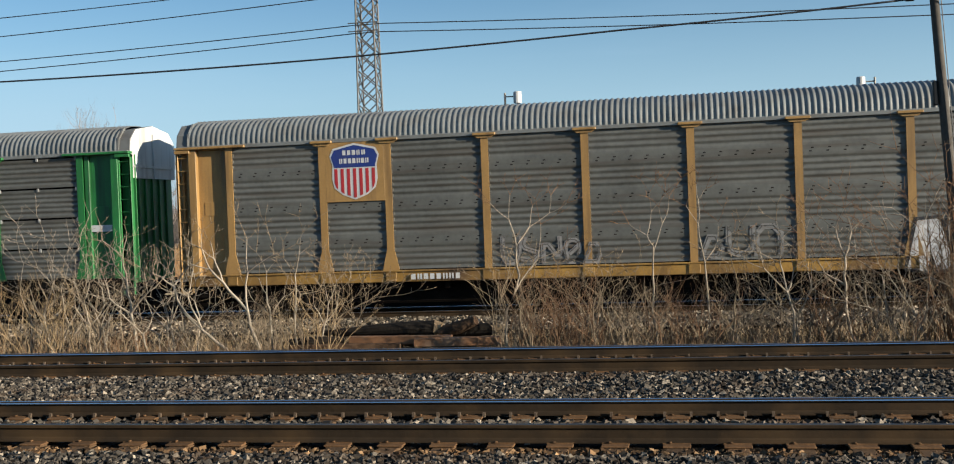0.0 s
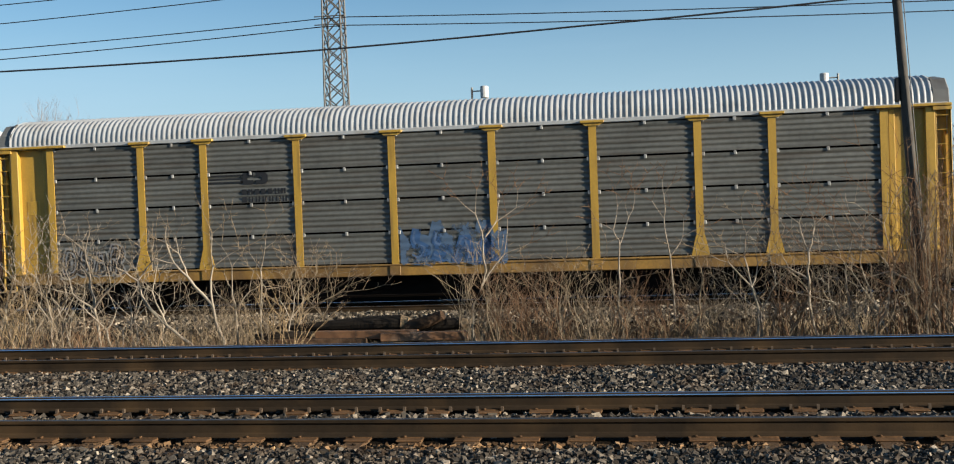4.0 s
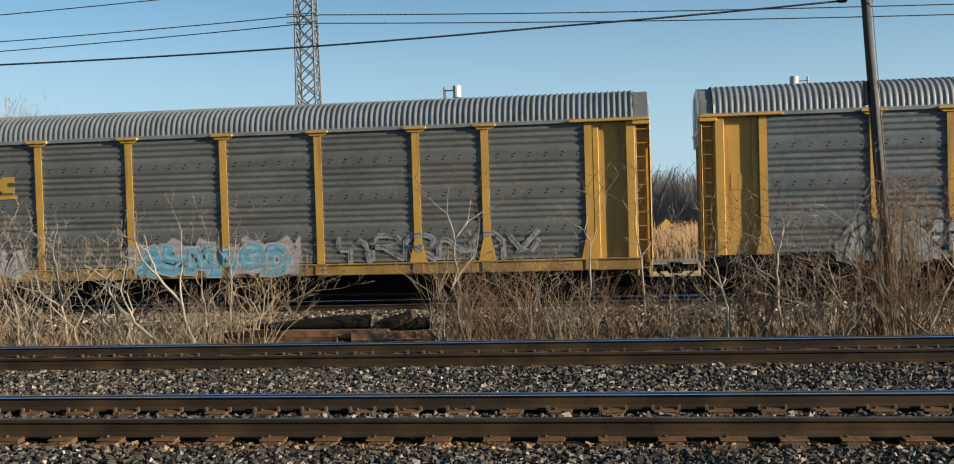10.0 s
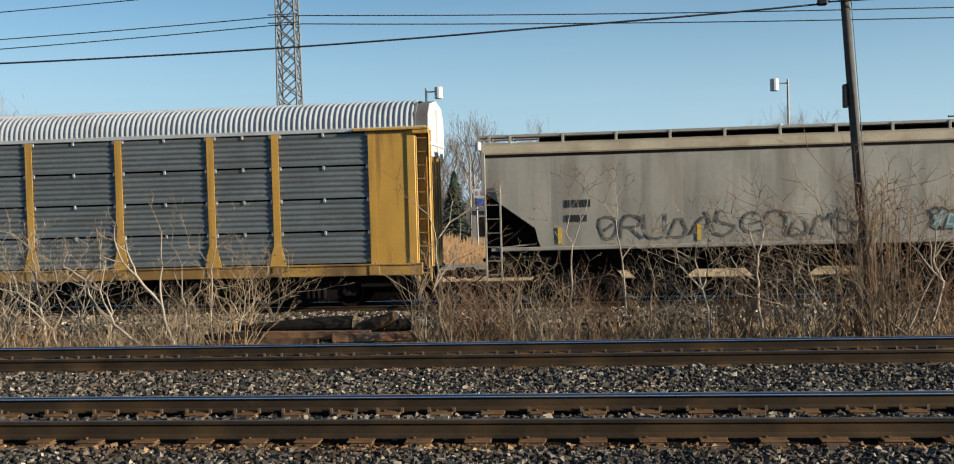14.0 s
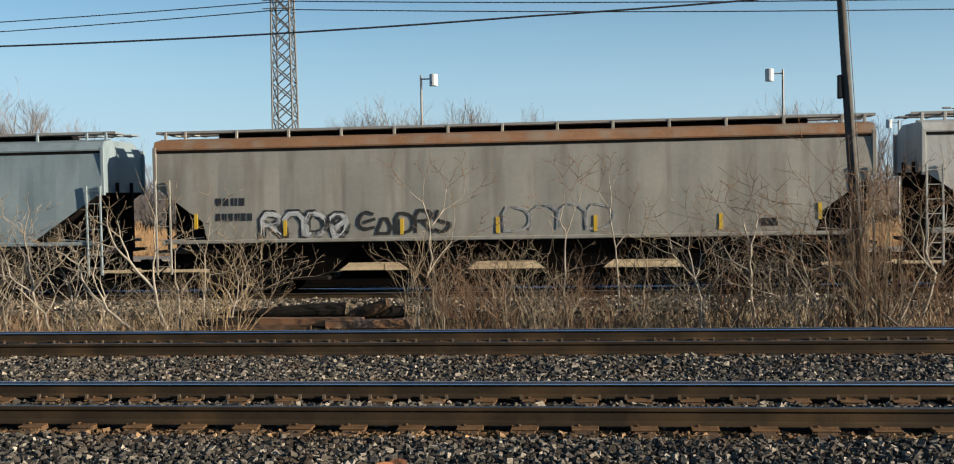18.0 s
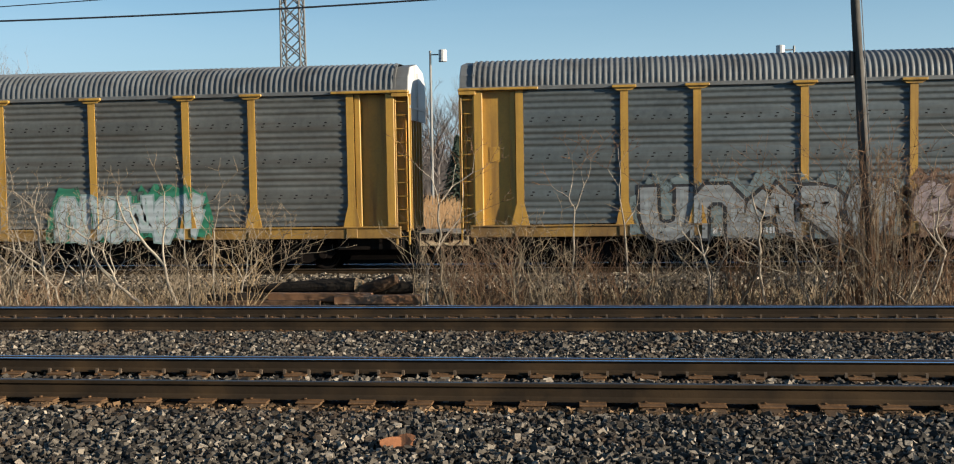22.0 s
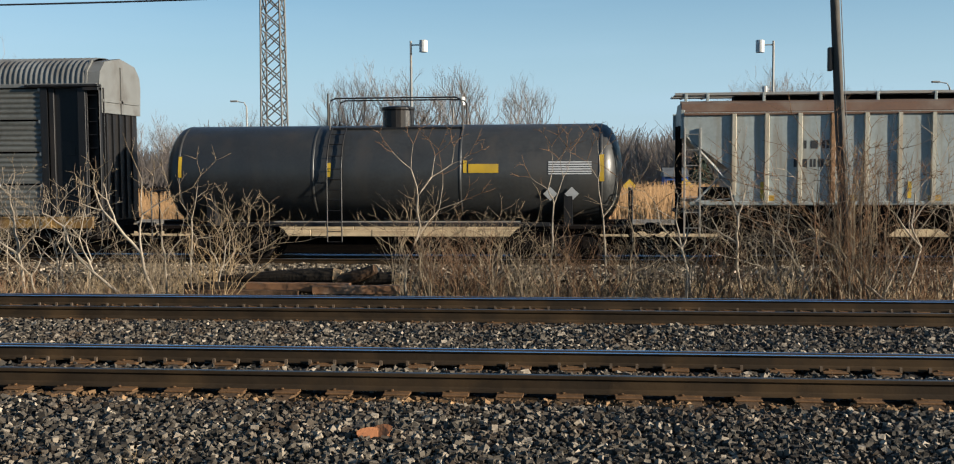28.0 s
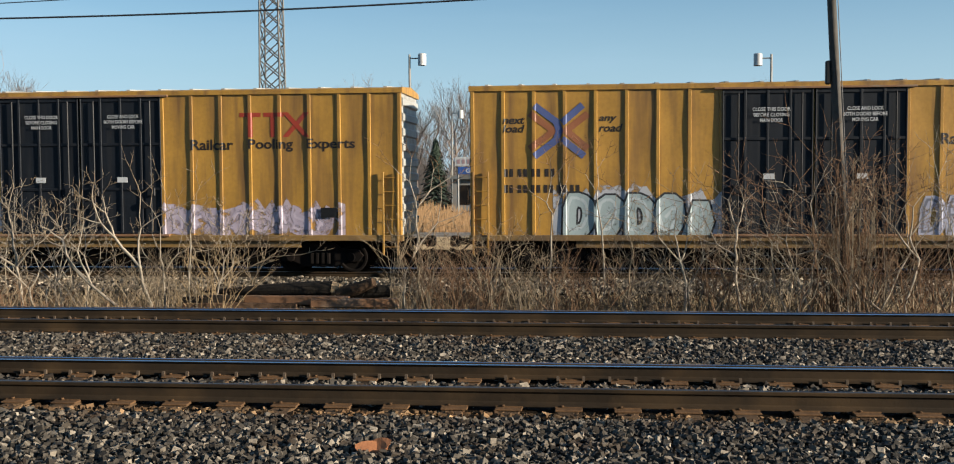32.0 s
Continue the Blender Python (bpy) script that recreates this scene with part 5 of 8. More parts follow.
    for s in (0, 1):
        x0 = 0.12 if s == 0 else L - 0.12
        for y in (-1.3, -0.7, 0.7, 1.3):
            end.tube([(x0, y, 0.55), (x0, y, 2.0)], 0.025, 6)
        end.tube([(x0, -1.3, 2.0), (x0, 1.3, 2.0)], 0.025, 6)
        for z in (0.6, 0.9):
            end.tube([(x0, -1.3, z), (x0, -0.7, z)], 0.02, 6)
        coupler(root, x0, 1 if s else -1)
    part("end_rail", end, M["black"], root)
    trucks(root, (2.3, L - 2.3))
    return root


def on_tank(u, z, zc, r, out=0.006):
    """How far towards the camera the shell stands at a height."""
    return -math.sqrt(max(0.0, r * r - (z - zc) ** 2)) - out


def curved_mark(u0, u1, z0, z1, zc, r, out=0.012):
    """A painted patch that follows the shell."""
    n = 6
    return Geo().sheet([[(u, on_tank(u, z0 + (z1 - z0) * k / n, zc, r, out), z0 + (z1 - z0) * k / n) for k in range(n + 1)] for u in (u0, u1)])


# ================= train: box wagons =================


def boxcar(s0, L, label, mark):
    root = wagon("box_wagon", label, s0, L, "box wagon")
    z0, z1, w = 1.0, 5.30, 1.52
    d0, d1 = 6.95, 11.9
    ye = M["box_yellow"]
    part("body", Geo().box(0.1, L - 0.1, -1.40, 1.45, z0, z1 - 0.08), ye, root)
    part("roof", Geo().extrude([(-1.53, z1 - 0.16), (-1.53, z1 - 0.04), (-1.40, z1), (0, z1 + 0.09), (1.40, z1), (1.53, z1 - 0.04), (1.53, z1 - 0.16)], 0, L),
         ye, root, "yellow steel roof")
    for i in range(20):
        part("roof_rib", once("roof_rib", lambda: Geo().extrude([(-1.42, z1 - 0.005), (0, z1 + 0.085), (1.42, z1 - 0.005), (1.42, z1 + 0.03), (0, z1 + 0.12),
                                                                 (-1.42, z1 + 0.03)], -0.05, 0.05)), M["hop_grey"], root, m=pose(0.5 + i * (L - 1.0) / 19, 0, 0))

    def bay_sheet(wd, seed):
        rows = []
        for a in range(7):
            rows.append([(wd * a / 6, -1.486 + 0.014 * math.sin(math.pi * a / 6) * (1 + 0.6 * math.sin(1.1 * b + seed)), z0 + 0.1 + (z1 - 0.26 - z0) * b / 10) for b in range(11)])
        return Geo().sheet(rows)
    ribs = [a + (b - a) * i / 8 for a, b in ((0.1, d0), (d1, L - 0.1)) for i in range(9)]

    def depth(u, z):
        d = min(abs(u - r) for r in ribs)
        a, b = (0.1, d0) if u < d0 else (d1, L - 0.1)
        f = max(0.0, min(7.999, (u - a) / (b - a) * 8))
        sheet = -1.488 + 0.014 * math.sin(math.pi * (f % 1.0)) * (1 + 0.6 * math.sin(11 * (z - z0 - 0.1) / (z1 - 0.26 - z0) + int(f) % 3))
        return -1.516 if d < 0.041 else min(sheet, -1.516 + 0.03 * (d - 0.04) / 0.03) if d < 0.07 else sheet
    SKIN[root.name] = (depth, sorted([r + o for r in ribs for o in (-0.07, -0.04, 0.04, 0.07)] + [r + (d0 - 0.1) / 48 * k for r in ribs for k in (1, 2, 3, 4, 5)]), [1.1 + 0.4 * k for k in range(11)])
    for a, b in ((0.1, d0), (d1, L - 0.1)):
        n = 8
        wd = (b - a) / n
        for i in range(n):
            part("side_panel", once(("box_bay", round(wd, 3), i % 3), lambda: bay_sheet(wd, i % 3), True), ye, root, m=pose(a + i * wd, 0, 0))
        for i in range(n + 1):
            part("rib", once("box_rib", lambda: Geo().extrude([(-0.07, -1.44), (-0.04, -1.516), (0.04, -1.516), (0.07, -1.44)], 1.1, 5.14, axis=2)),
                 ye, root, m=pose(a + i * wd, 0, 0))
    part("side_sill", Geo().box(0, L, -1.54, -1.38, 0.95, 1.12, 0.015).box(3.0, L - 3.0, -1.42, -1.30, 0.76, 0.95), M["box_sill"], root)
    part("door_track", Geo().box(d0 - 0.2, d1 + 0.2, -1.60, -1.44, 1.08, 1.15, 0.01), M["hop_rust"], root)
    part("door_track", Geo().box(d0 - 0.2, d1 + 0.2, -1.58, -1.44, 5.10, 5.16, 0.01), M["hop_rust"], root)
    dark = M["door_blue"]
    for k in range(2):
        a = d0 + 0.03 + k * (d1 - d0) / 2
        b = a + (d1 - d0) / 2 - 0.06
        door = part("door", Geo().box(a, b, -1.50, -1.42, 1.15, 5.10, 0.01), dark, root, "dark blue steel plug door")
        for i in range(5):
            x = a + (b - a) * i / 4
            part("door_stile", Geo().box(max(a, x - 0.035), min(b, x + 0.035), -1.545, -1.49, 1.17, 5.08, 0.01), dark, door)
        for z in (1.2, 2.45, 3.75, 5.02):
            part("door_rail", Geo().box(a, b, -1.535, -1.49, z - 0.04, z + 0.04, 0.01), dark, door)
        lock = Geo()
        for x in (a + 0.42, b - 0.30):
            lock.tube([(x, -1.57, 1.25), (x, -1.57, 5.0)], 0.022, 6)
            lock.box(x - 0.12, x + 0.12, -1.60, -1.54, 2.25, 2.5, 0.02)
            lock.lathe([(-1.60, 0.10), (-1.57, 0.10)], (x - 0.2, 0, 2.0), 1, 12)
        part("lock_rod", lock, M["black"], door)
        tx = flat("paint_white", (0.75, 0.75, 0.74))
        lines = ("CLOSE THIS DOOR", "BEFORE CLOSING", "MAIN DOOR") if k == 0 else ("CLOSE AND LOCK", "BOTH DOORS BEFORE", "MOVING CAR")
        for i, ln in enumerate(lines):
            wd = 0.068 * len(ln)
            words("notice", door, ln, (a + b) / 2 - wd / 2 + 0.1, 4.50 - i * 0.15, 0.10, wd, -1.551, tx, "white stencilled notice", 0.01)
        part("placard", Geo().box(a + 1.1, a + 1.4, -1.556, -1.548, 2.65, 2.80), tx, door, "small white placard")
    for s in (0, 1):
        end = part("end_wall", Geo().box(0.06 if not s else L - 0.12, 0.12 if not s else L - 0.06, -1.42, 1.42, 1.1, 5.16, 0.01), M["hop_grey"], root, "pale ribbed steel end")
        for i in range(9):
            z = 1.3 + i * 0.43
            g = Geo().extrude([(0.10, z), (0.0, z + 0.07), (0.0, z + 0.25), (0.10, z + 0.32)], -1.38, 1.38, axis=1)
            if s:
                g.v = [(L - x, y, z) for x, y, z in g.v]
            part("end_rib", g, M["hop_grey"], end)
        lad = ladder_mesh(0.42, 0.55, 2.9, 6)
        x0 = 0.12 if s == 0 else L - 0.56
        part("ladder", Geo().add([(x + x0, y - 1.56, z) for x, y, z in lad.v], lad.f), ye, root)
        coupler(root, L if s else 0.0, 1 if s else -1)
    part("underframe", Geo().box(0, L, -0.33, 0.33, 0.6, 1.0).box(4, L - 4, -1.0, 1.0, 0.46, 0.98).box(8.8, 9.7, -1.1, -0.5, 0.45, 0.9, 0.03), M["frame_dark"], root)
    trucks(root, (2.5, L - 2.5))
    # writing and marks
    dk = flat("paint_brown", (0.022, 0.013, 0.008))
    y = -1.537
    rng = random.Random(int(s0))
    words("slogan", root, "next", 0.95, 4.22, 0.19, 0.62, y, dk, "dark painted slogan", 0.02, 0.25)
    words("slogan", root, "load", 0.95, 3.98, 0.22, 0.62, y, dk, "dark painted slogan", 0.02, 0.25)
    words("slogan", root, "any", 3.62, 4.22, 0.19, 0.5, y, dk, "dark painted slogan", 0.02, 0.25)
    words("slogan", root, "road", 3.62, 3.98, 0.22, 0.66, y, dk, "dark painted slogan", 0.02, 0.25)
    bars("number_bar", root, 1.0, 2.75, 1.5, 0.22, 4, y, dk, rng)
    bars("number_bar", root, 1.0, 2.30, 2.2, 0.22, 6, y, dk, rng)
    blue, red = flat("sign_blue" + mark, (0.04, 0.09, 0.35) if mark == "a" else (0.10, 0.13, 0.32)), flat("sign_red" + mark, (0.55, 0.04, 0.03) if mark == "a" else (0.36, 0.13, 0.05))
    cx, cz = 2.5, 4.02
    for name, paint, line, dy in (("red_chevron", red, ((-0.74, 0.45), (-0.12, 0.0), (-0.74, -0.45)), 0.0), ("red_chevron", red, ((0.76, 0.42), (0.22, 0.0), (0.76, -0.45)), 0.0),
                                  ("blue_arc", blue, ((-0.60, 0.66), (-0.05, 0.25), (0.03, 0.0), (-0.05, -0.25), (-0.60, -0.66)), -0.003),
                                  ("blue_arm", blue, ((0.62, 0.66), (0.16, 0.27)), -0.003), ("blue_arm", blue, ((0.16, -0.27), (0.66, -0.66)), -0.003)):
        part(name, drape(ribbon([(cx + a, cz + b) for a, b in line], 0.19, y + dy), root, y), paint, root, "painted crossing sign mark")
    lr = flat("logo_red", (0.42, 0.05, 0.02))
    u = 14.2
    logo = Geo().box(u, u + 0.62, y, y + 0.004, 4.50, 4.62).box(u + 0.25, u + 0.38, y, y + 0.004, 3.92, 4.5).box(u + 0.7, u + 1.3, y, y + 0.004, 4.50, 4.62)
    logo.box(u + 0.9, u + 1.03, y, y + 0.004, 3.92, 4.5)
    part("emblem", drape(logo, root, y), lr, root, "faded red painted emblem")
    part("emblem", drape(plate_poly([(u + 1.25, 3.92), (u + 1.42, 3.92), (u + 2.05, 4.62), (u + 1.88, 4.62)], y), root, y), lr, root)
    part("emblem", drape(plate_poly([(u + 1.88, 3.92), (u + 2.05, 3.92), (u + 1.42, 4.62), (u + 1.25, 4.62)], y - 0.003), root, y), lr, root)
    words("slogan", root, "Railcar", 12.75, 3.56, 0.31, 1.25, y, dk, "dark painted slogan", 0.022)
    words("slogan", root, "Pooling", 14.45, 3.50, 0.37, 1.3, y, dk, "dark painted slogan", 0.022)
    words("slogan", root, "Experts", 16.15, 3.50, 0.37, 1.4, y, dk, "dark painted slogan", 0.022)
    part("data_panel", Geo().box(16.55, 17.0, y, y + 0.004, 1.62, 1.9), M["black"], root, "black data stencil panel")
    return root

# ================= train: the wagons in order =================
WHITE, SILVER, INK = (0.72, 0.72, 0.72), (0.55, 0.56, 0.56), (0.02, 0.02, 0.022)
YB = -1.522


def shield_board(root, y=-1.52):
    """The tan board between two posts with a striped shield."""
    part("board", Geo().box(4.72, 6.50, y + 0.003, y + 0.03, 3.30, 5.03, 0.008), M["tan"], root, "tan painted metal board")

    def outline(k):
        cx, cz = 5.61, 4.17
        pts = [(-0.62, 0.66), (-0.36, 0.72), (0, 0.80), (0.36, 0.72), (0.62, 0.66), (0.72, 0.46), (0.64, 0.18), (0.66, -0.2), (0.60, -0.45), (0.36, -0.64), (0, -0.78),
               (-0.36, -0.64), (-0.60, -0.45), (-0.66, -0.2), (-0.64, 0.18), (-0.72, 0.46)]
        return [(cx + a * k, cz + b * k) for a, b in pts]
    sh = part("shield", plate_poly(outline(1.04), y - 0.004), flat("shield_white", (0.74, 0.74, 0.73)), root, "red, white and blue striped shield")
    top = [p for p in outline(0.97) if p[1] > 4.3]
    part("blue_field", plate_poly([(4.985, 4.30)] + [(6.235, 4.30)] + sorted([p for p in top if p[0] > 5.6], key=lambda p: p[1])
                                  + sorted([p for p in top if p[0] <= 5.6], key=lambda p: -p[1]), y - 0.009), flat("shield_blue", (0.02, 0.045, 0.25)), sh)
    red = flat("shield_red", (0.5, 0.03, 0.035))
    edge = [(-0.66, -0.2), (-0.60, -0.45), (-0.36, -0.64), (0, -0.78), (0.36, -0.64), (0.60, -0.45), (0.66, -0.2)]

    def rim(x):
        for (a, za), (b, zb) in zip(edge, edge[1:]):
            if a <= x <= b:
                return za + (zb - za) * (x - a) / (b - a)
        return -0.2
    for i in range(7):
        x = -0.6305 + i * 0.194
        foot = [(x + 0.0485 * j, rim(x + 0.0485 * j)) for j in range(3)]
        part("red_stripe", plate_poly([(5.61 + 0.97 * q, 4.17 + 0.97 * r) for q, r in [(x, 0.10)] + foot + [(x + 0.097, 0.10)]], y - 0.009), red, sh)
    rng = random.Random(3)
    wh = flat("shield_white", WHITE)
    bars("bar", sh, 5.26, 4.66, 0.72, 0.14, 5, y - 0.013, wh, rng)
    bars("bar", sh, 5.16, 4.42, 0.92, 0.14, 7, y - 0.013, wh, rng)


def letter_board(root, material, name, bars_at, n, under=True, y=-1.515, shear=False):
    """Emblem letters as plain shapes on a bay."""
    u, z, w, h = bars_at
    k = w / n
    for i in range(n):
        a, b = u + i * k, u + i * k + k * 0.80
        c = h * 0.22
        outline = [(a + c, z), (b, z), (b, z + h * 0.36), (a + k * 0.42, z + h * 0.36), (a + k * 0.42, z + h * 0.64), (b, z + h * 0.64), (b, z + h), (a + c, z + h), (a, z + h - c), (a, z + c)]
        if i % 2:
            outline = [(a + b - p, q) for p, q in outline]
        part("emblem", plate_poly(outline, y), material, root, name)
    if under:
        part("emblem", Geo().box(u, u + w * 0.98, y, y + 0.004, z - h * 0.38, z - h * 0.15), material, root)


def train():
    rng = random.Random(11)
    ink = flat("paint_black", INK)
    wht = flat("paint_white", (0.75, 0.75, 0.74))
    gold = M["gold"]
    ye, y2, tan = M["yellow"], M["yellow2"], M["tan"]

    c = autorack(-44.02, "grey autorack wagon with green corner posts and a white roof end", M["green"], M["galv_brown"], M["roof_grey"], M["frame_dark"], "stack")
    part("stencil_box", Geo().box(LEN - 1.5, LEN - 0.75, -1.432, -1.422, 2.7, 2.9), wht, c, "faded white stencil")

    c = autorack(-15.09, "brownish grey autorack wagon with tan posts and a striped shield", tan, M["galv_brown"], M["roof_grey"], tan)
    shield_board(c)
    bars("number_bar", c, 7.2, 1.0, 1.5, 0.16, 8, -1.572, wht, rng)
    graffiti(c, 20.7, 25.4, 0.86, 2.55, 5, (0.66, 0.65, 0.64), INK, None, 4, text="AGET!", fat=1.1, rim=0.18)
    graffiti(c, 9.8, 12.8, 1.3, 2.1, 5, (0.38, 0.36, 0.34), None, None, 5, wear=0.85)
    graffiti(c, 15.3, 17.6, 1.35, 2.2, 3, (0.36, 0.35, 0.33), None, None, 6, wear=0.9)

    c = autorack(13.71, "pale blue-grey autorack wagon with orange-red posts and graffiti", M["orange"], M["galv_blue"], M["roof_blue"], M["orange"], slots=False)
    graffiti(c, 2.2, 7.7, 0.78, 2.15, 5, (0.62, 0.62, 0.62), INK, None, 7, text="UIDER", fat=1.0, rim=0.2)
    graffiti(c, 10.2, 14.4, 0.95, 1.95, 5, (0.50, 0.48, 0.26), INK, (0.08, 0.33, 0.27), 8)
    graffiti(c, 18.5, 21.1, 1.1, 2.3, 2, (0.50, 0.51, 0.51), (0.22, 0.22, 0.20), (0.36, 0.36, 0.33), 9, wear=0.45, text="OR")
    graffiti(c, 21.0, 22.4, 1.0, 1.6, 2, (0.33, 0.33, 0.12), INK, None, 10, wear=0.3)
    part("emblem", plate_poly([(18.25, 3.74), (20.55, 3.80), (20.65, 3.96), (18.55, 3.90)], -1.50), M["orange"], c, "orange wing emblem")
    part("emblem", plate_poly([(18.2, 3.62), (20.3, 3.66), (20.35, 3.72), (18.3, 3.70)], -1.50), ink, c)
    bars("number_bar", c, 7.6, 1.0, 1.5, 0.14, 9, -1.592, ink, rng)

    c = autorack(42.50, "weathered grey autorack wagon with dull yellow posts", y2, M["galv_brown"], M["roof_white"], y2, "stack", feet=(1, 2, 7, 8))
    letter_board(c, ink, "black emblem with speed lines", (7.75, 3.72, 0.9, 0.34), 2, False, -1.482)
    part("speed_line", Geo().box(6.75, 7.8, -1.482, -1.478, 3.78, 3.82).box(6.75, 7.8, -1.482, -1.478, 3.88, 3.92).box(6.75, 7.8, -1.482, -1.478, 3.98, 4.02), ink, c)
    bars("emblem_bar", c, 7.75, 3.42, 1.4, 0.16, 7, -1.482, ink, rng)
    bars("emblem_bar", c, 7.75, 3.20, 1.65, 0.16, 8, -1.482, ink, rng)
    graffiti(c, 2.0, 4.0, 1.15, 2.0, 4, INK, (0.30, 0.30, 0.29), None, 12, wear=0.5)
    graffiti(c, 12.7, 15.3, 1.2, 2.2, 4, (0.05, 0.12, 0.28), None, (0.10, 0.16, 0.26), 13, wear=0.7)

    c = autorack(71.30, "grey autorack wagon with yellow posts and bright graffiti letters", y2, M["galv_dark"], M["roof_white"], y2, "stack", board=((2, 2), gold),
                 feet=())
    letter_board(c, ink, "black emblem on yellow panel", (7.2, 3.55, 1.65, 0.42), 3, True, -1.482)
    graffiti(c, 6.6, 12.0, 0.95, 2.2, 4, (0.045, 0.10, 0.42), (0.50, 0.56, 0.75), (0.05, 0.12, 0.42), 21, text="YORK", fat=0.9)
    graffiti(c, 12.6, 18.0, 0.9, 2.5, 4, (0.68, 0.68, 0.70), INK, (0.42, 0.06, 0.20), 22, text="DIAN", fat=0.9, rim=0.24)
    graffiti(c, 18.6, 24.0, 0.95, 2.2, 5, (0.16, 0.42, 0.26), (0.25, 0.015, 0.03), (0.70, 0.14, 0.03), 23)
    graffiti(c, 24.4, 25.8, 1.0, 1.7, 2, (0.10, 0.12, 0.38), None, (0.70, 0.14, 0.03), 24, wear=0.3)
    bars("number_bar", c, 5.3, 1.0, 1.9, 0.14, 9, -1.592, wht, rng)

    c = grey_autorack(100.18, "plain grey ribbed autorack wagon with louvred sides and graffiti")
    graffiti(c, 8.1, 11.2, 0.98, 2.15, 4, (0.31, 0.36, 0.35), (0.10, 0.11, 0.11), (0.24, 0.27, 0.26), 31, -1.537, 0.5, fat=1.2)
    graffiti(c, 12.2, 18.4, 0.98, 2.35, 6, (0.34, 0.20, 0.11), (0.42, 0.36, 0.28), (0.30, 0.19, 0.11), 32, -1.537, 0.5, fat=1.2)
    graffiti(c, 2.0, 4.4, 1.1, 1.8, 4, (0.36, 0.36, 0.35), None, None, 33, -1.537, 0.7)
    graffiti(c, 20.5, 24.0, 1.1, 1.7, 4, (0.12, 0.11, 0.10), None, None, 34, -1.537, 0.8)

    c = autorack(129.06, "grey autorack wagon with yellow posts and yellow emblem", ye, M["galv_brown"], M["roof_grey"], ye, top="white")
    letter_board(c, gold, "yellow emblem", (6.95, 3.6, 1.85, 0.48), 3, True, -1.492)
    part("stencil_patch", Geo().box(1.0, 1.5, -1.434, -1.424, 3.3, 3.9), gold, c, "yellow stencil patch")
    for a, b, n, sd in ((3.7, 5.6, 3, 41), (6.9, 9.0, 3, 42)):
        graffiti(c, a, b, 1.0, 1.9, n, (0.52, 0.50, 0.49), None, None, sd, wear=0.35)
    graffiti(c, 12.4, 17.2, 1.0, 1.9, 6, (0.16, 0.42, 0.55), (0.5, 0.5, 0.5), (0.42, 0.37, 0.36), 43, wear=0.3)
    graffiti(c, 18.5, 24.5, 1.25, 2.1, 6, (0.40, 0.39, 0.38), None, None, 44, wear=0.85)
    graffiti(c, 2.0, 3.4, 1.2, 2.1, 2, INK, None, None, 45, wear=0.6)

    c = autorack(157.85, "blue-grey autorack wagon with tan posts and faded pale graffiti", ye, M["galv_dark"], M["roof_grey"], M["frame_dark"], feet=(0,))
    letter_board(c, gold, "yellow emblem", (6.95, 3.6, 1.85, 0.48), 3, True, -1.492)
    graffiti(c, 3.8, 12.3, 0.98, 2.05, 8, (0.33, 0.335, 0.32), INK, (0.23, 0.24, 0.23), 51, wear=0.58)
    graffiti(c, 12.6, 15.0, 1.0, 2.0, 3, (0.40, 0.38, 0.36), None, None, 52, wear=0.7)
    graffiti(c, 15.4, 25.6, 0.98, 2.2, 8, (0.35, 0.36, 0.345), INK, (0.25, 0.26, 0.25), 53, wear=0.56)
    bars("number_bar", c, 7.3, 0.99, 1.9, 0.16, 9, -1.592, wht, rng)

    c = autorack(186.72, "dark grey autorack wagon with orange-yellow posts and board", ye, M["galv"], M["roof_white"], ye, "stack", board=((2, 2), ye), caps=False,
                 feet=(1, 2, 3, 4, 5, 6, 7, 8), flush=True, squeeze=0.977)
    for line in (((7.78, 3.96), (7.2, 3.96), (7.02, 3.84), (7.02, 3.56), (7.2, 3.44), (7.78, 3.44)),
                 ((7.92, 3.42), (7.92, 3.88), (8.02, 3.96), (8.14, 3.92), (8.46, 3.50), (8.58, 3.46), (8.66, 3.54), (8.66, 3.98))):
        part("emblem", ribbon(rounded([Vector(q) for q in line]), 0.10, -1.484), ink, c, "black bent-line emblem")
    bars("number_bar", c, 6.9, 1.0, 1.5, 0.14, 9, -1.592, ink, rng)
    graffiti(c, 3.6, 5.8, 1.35, 2.0, 3, (0.5, 0.52, 0.54), None, None, 61, wear=0.75)

    H = hopper(215.0, 16.65, "dusty tan covered hopper wagon with smooth curved sides", M["hop_tan"], M["roof_tan"], top=4.24, bays=3, sill_z=1.2)
    bars("number_bar", H, 2.35, 2.72, 0.75, 0.21, 4, -1.57, ink, rng)
    bars("number_bar", H, 2.35, 2.32, 0.65, 0.19, 4, -1.57, ink, rng)
    graffiti(H, 3.2, 10.5, 1.75, 2.5, 11, (0.20, 0.185, 0.16), None, None, 71, -1.57, 0.75, fat=0.55)
    graffiti(H, 12.1, 13.6, 1.9, 2.4, 4, (0.12, 0.25, 0.25), INK, None, 72, -1.57)

    H = hopper(232.66, 17.31, "silver ribbed covered hopper wagon with rusty roof edge", M["hop_silver"], M["rust_dark"], "rib", M["frame_dark"], top=4.12, rib=0.88, bays=3, sill_z=1.2, cut=1.25, zc=3.45, zk=2.5)
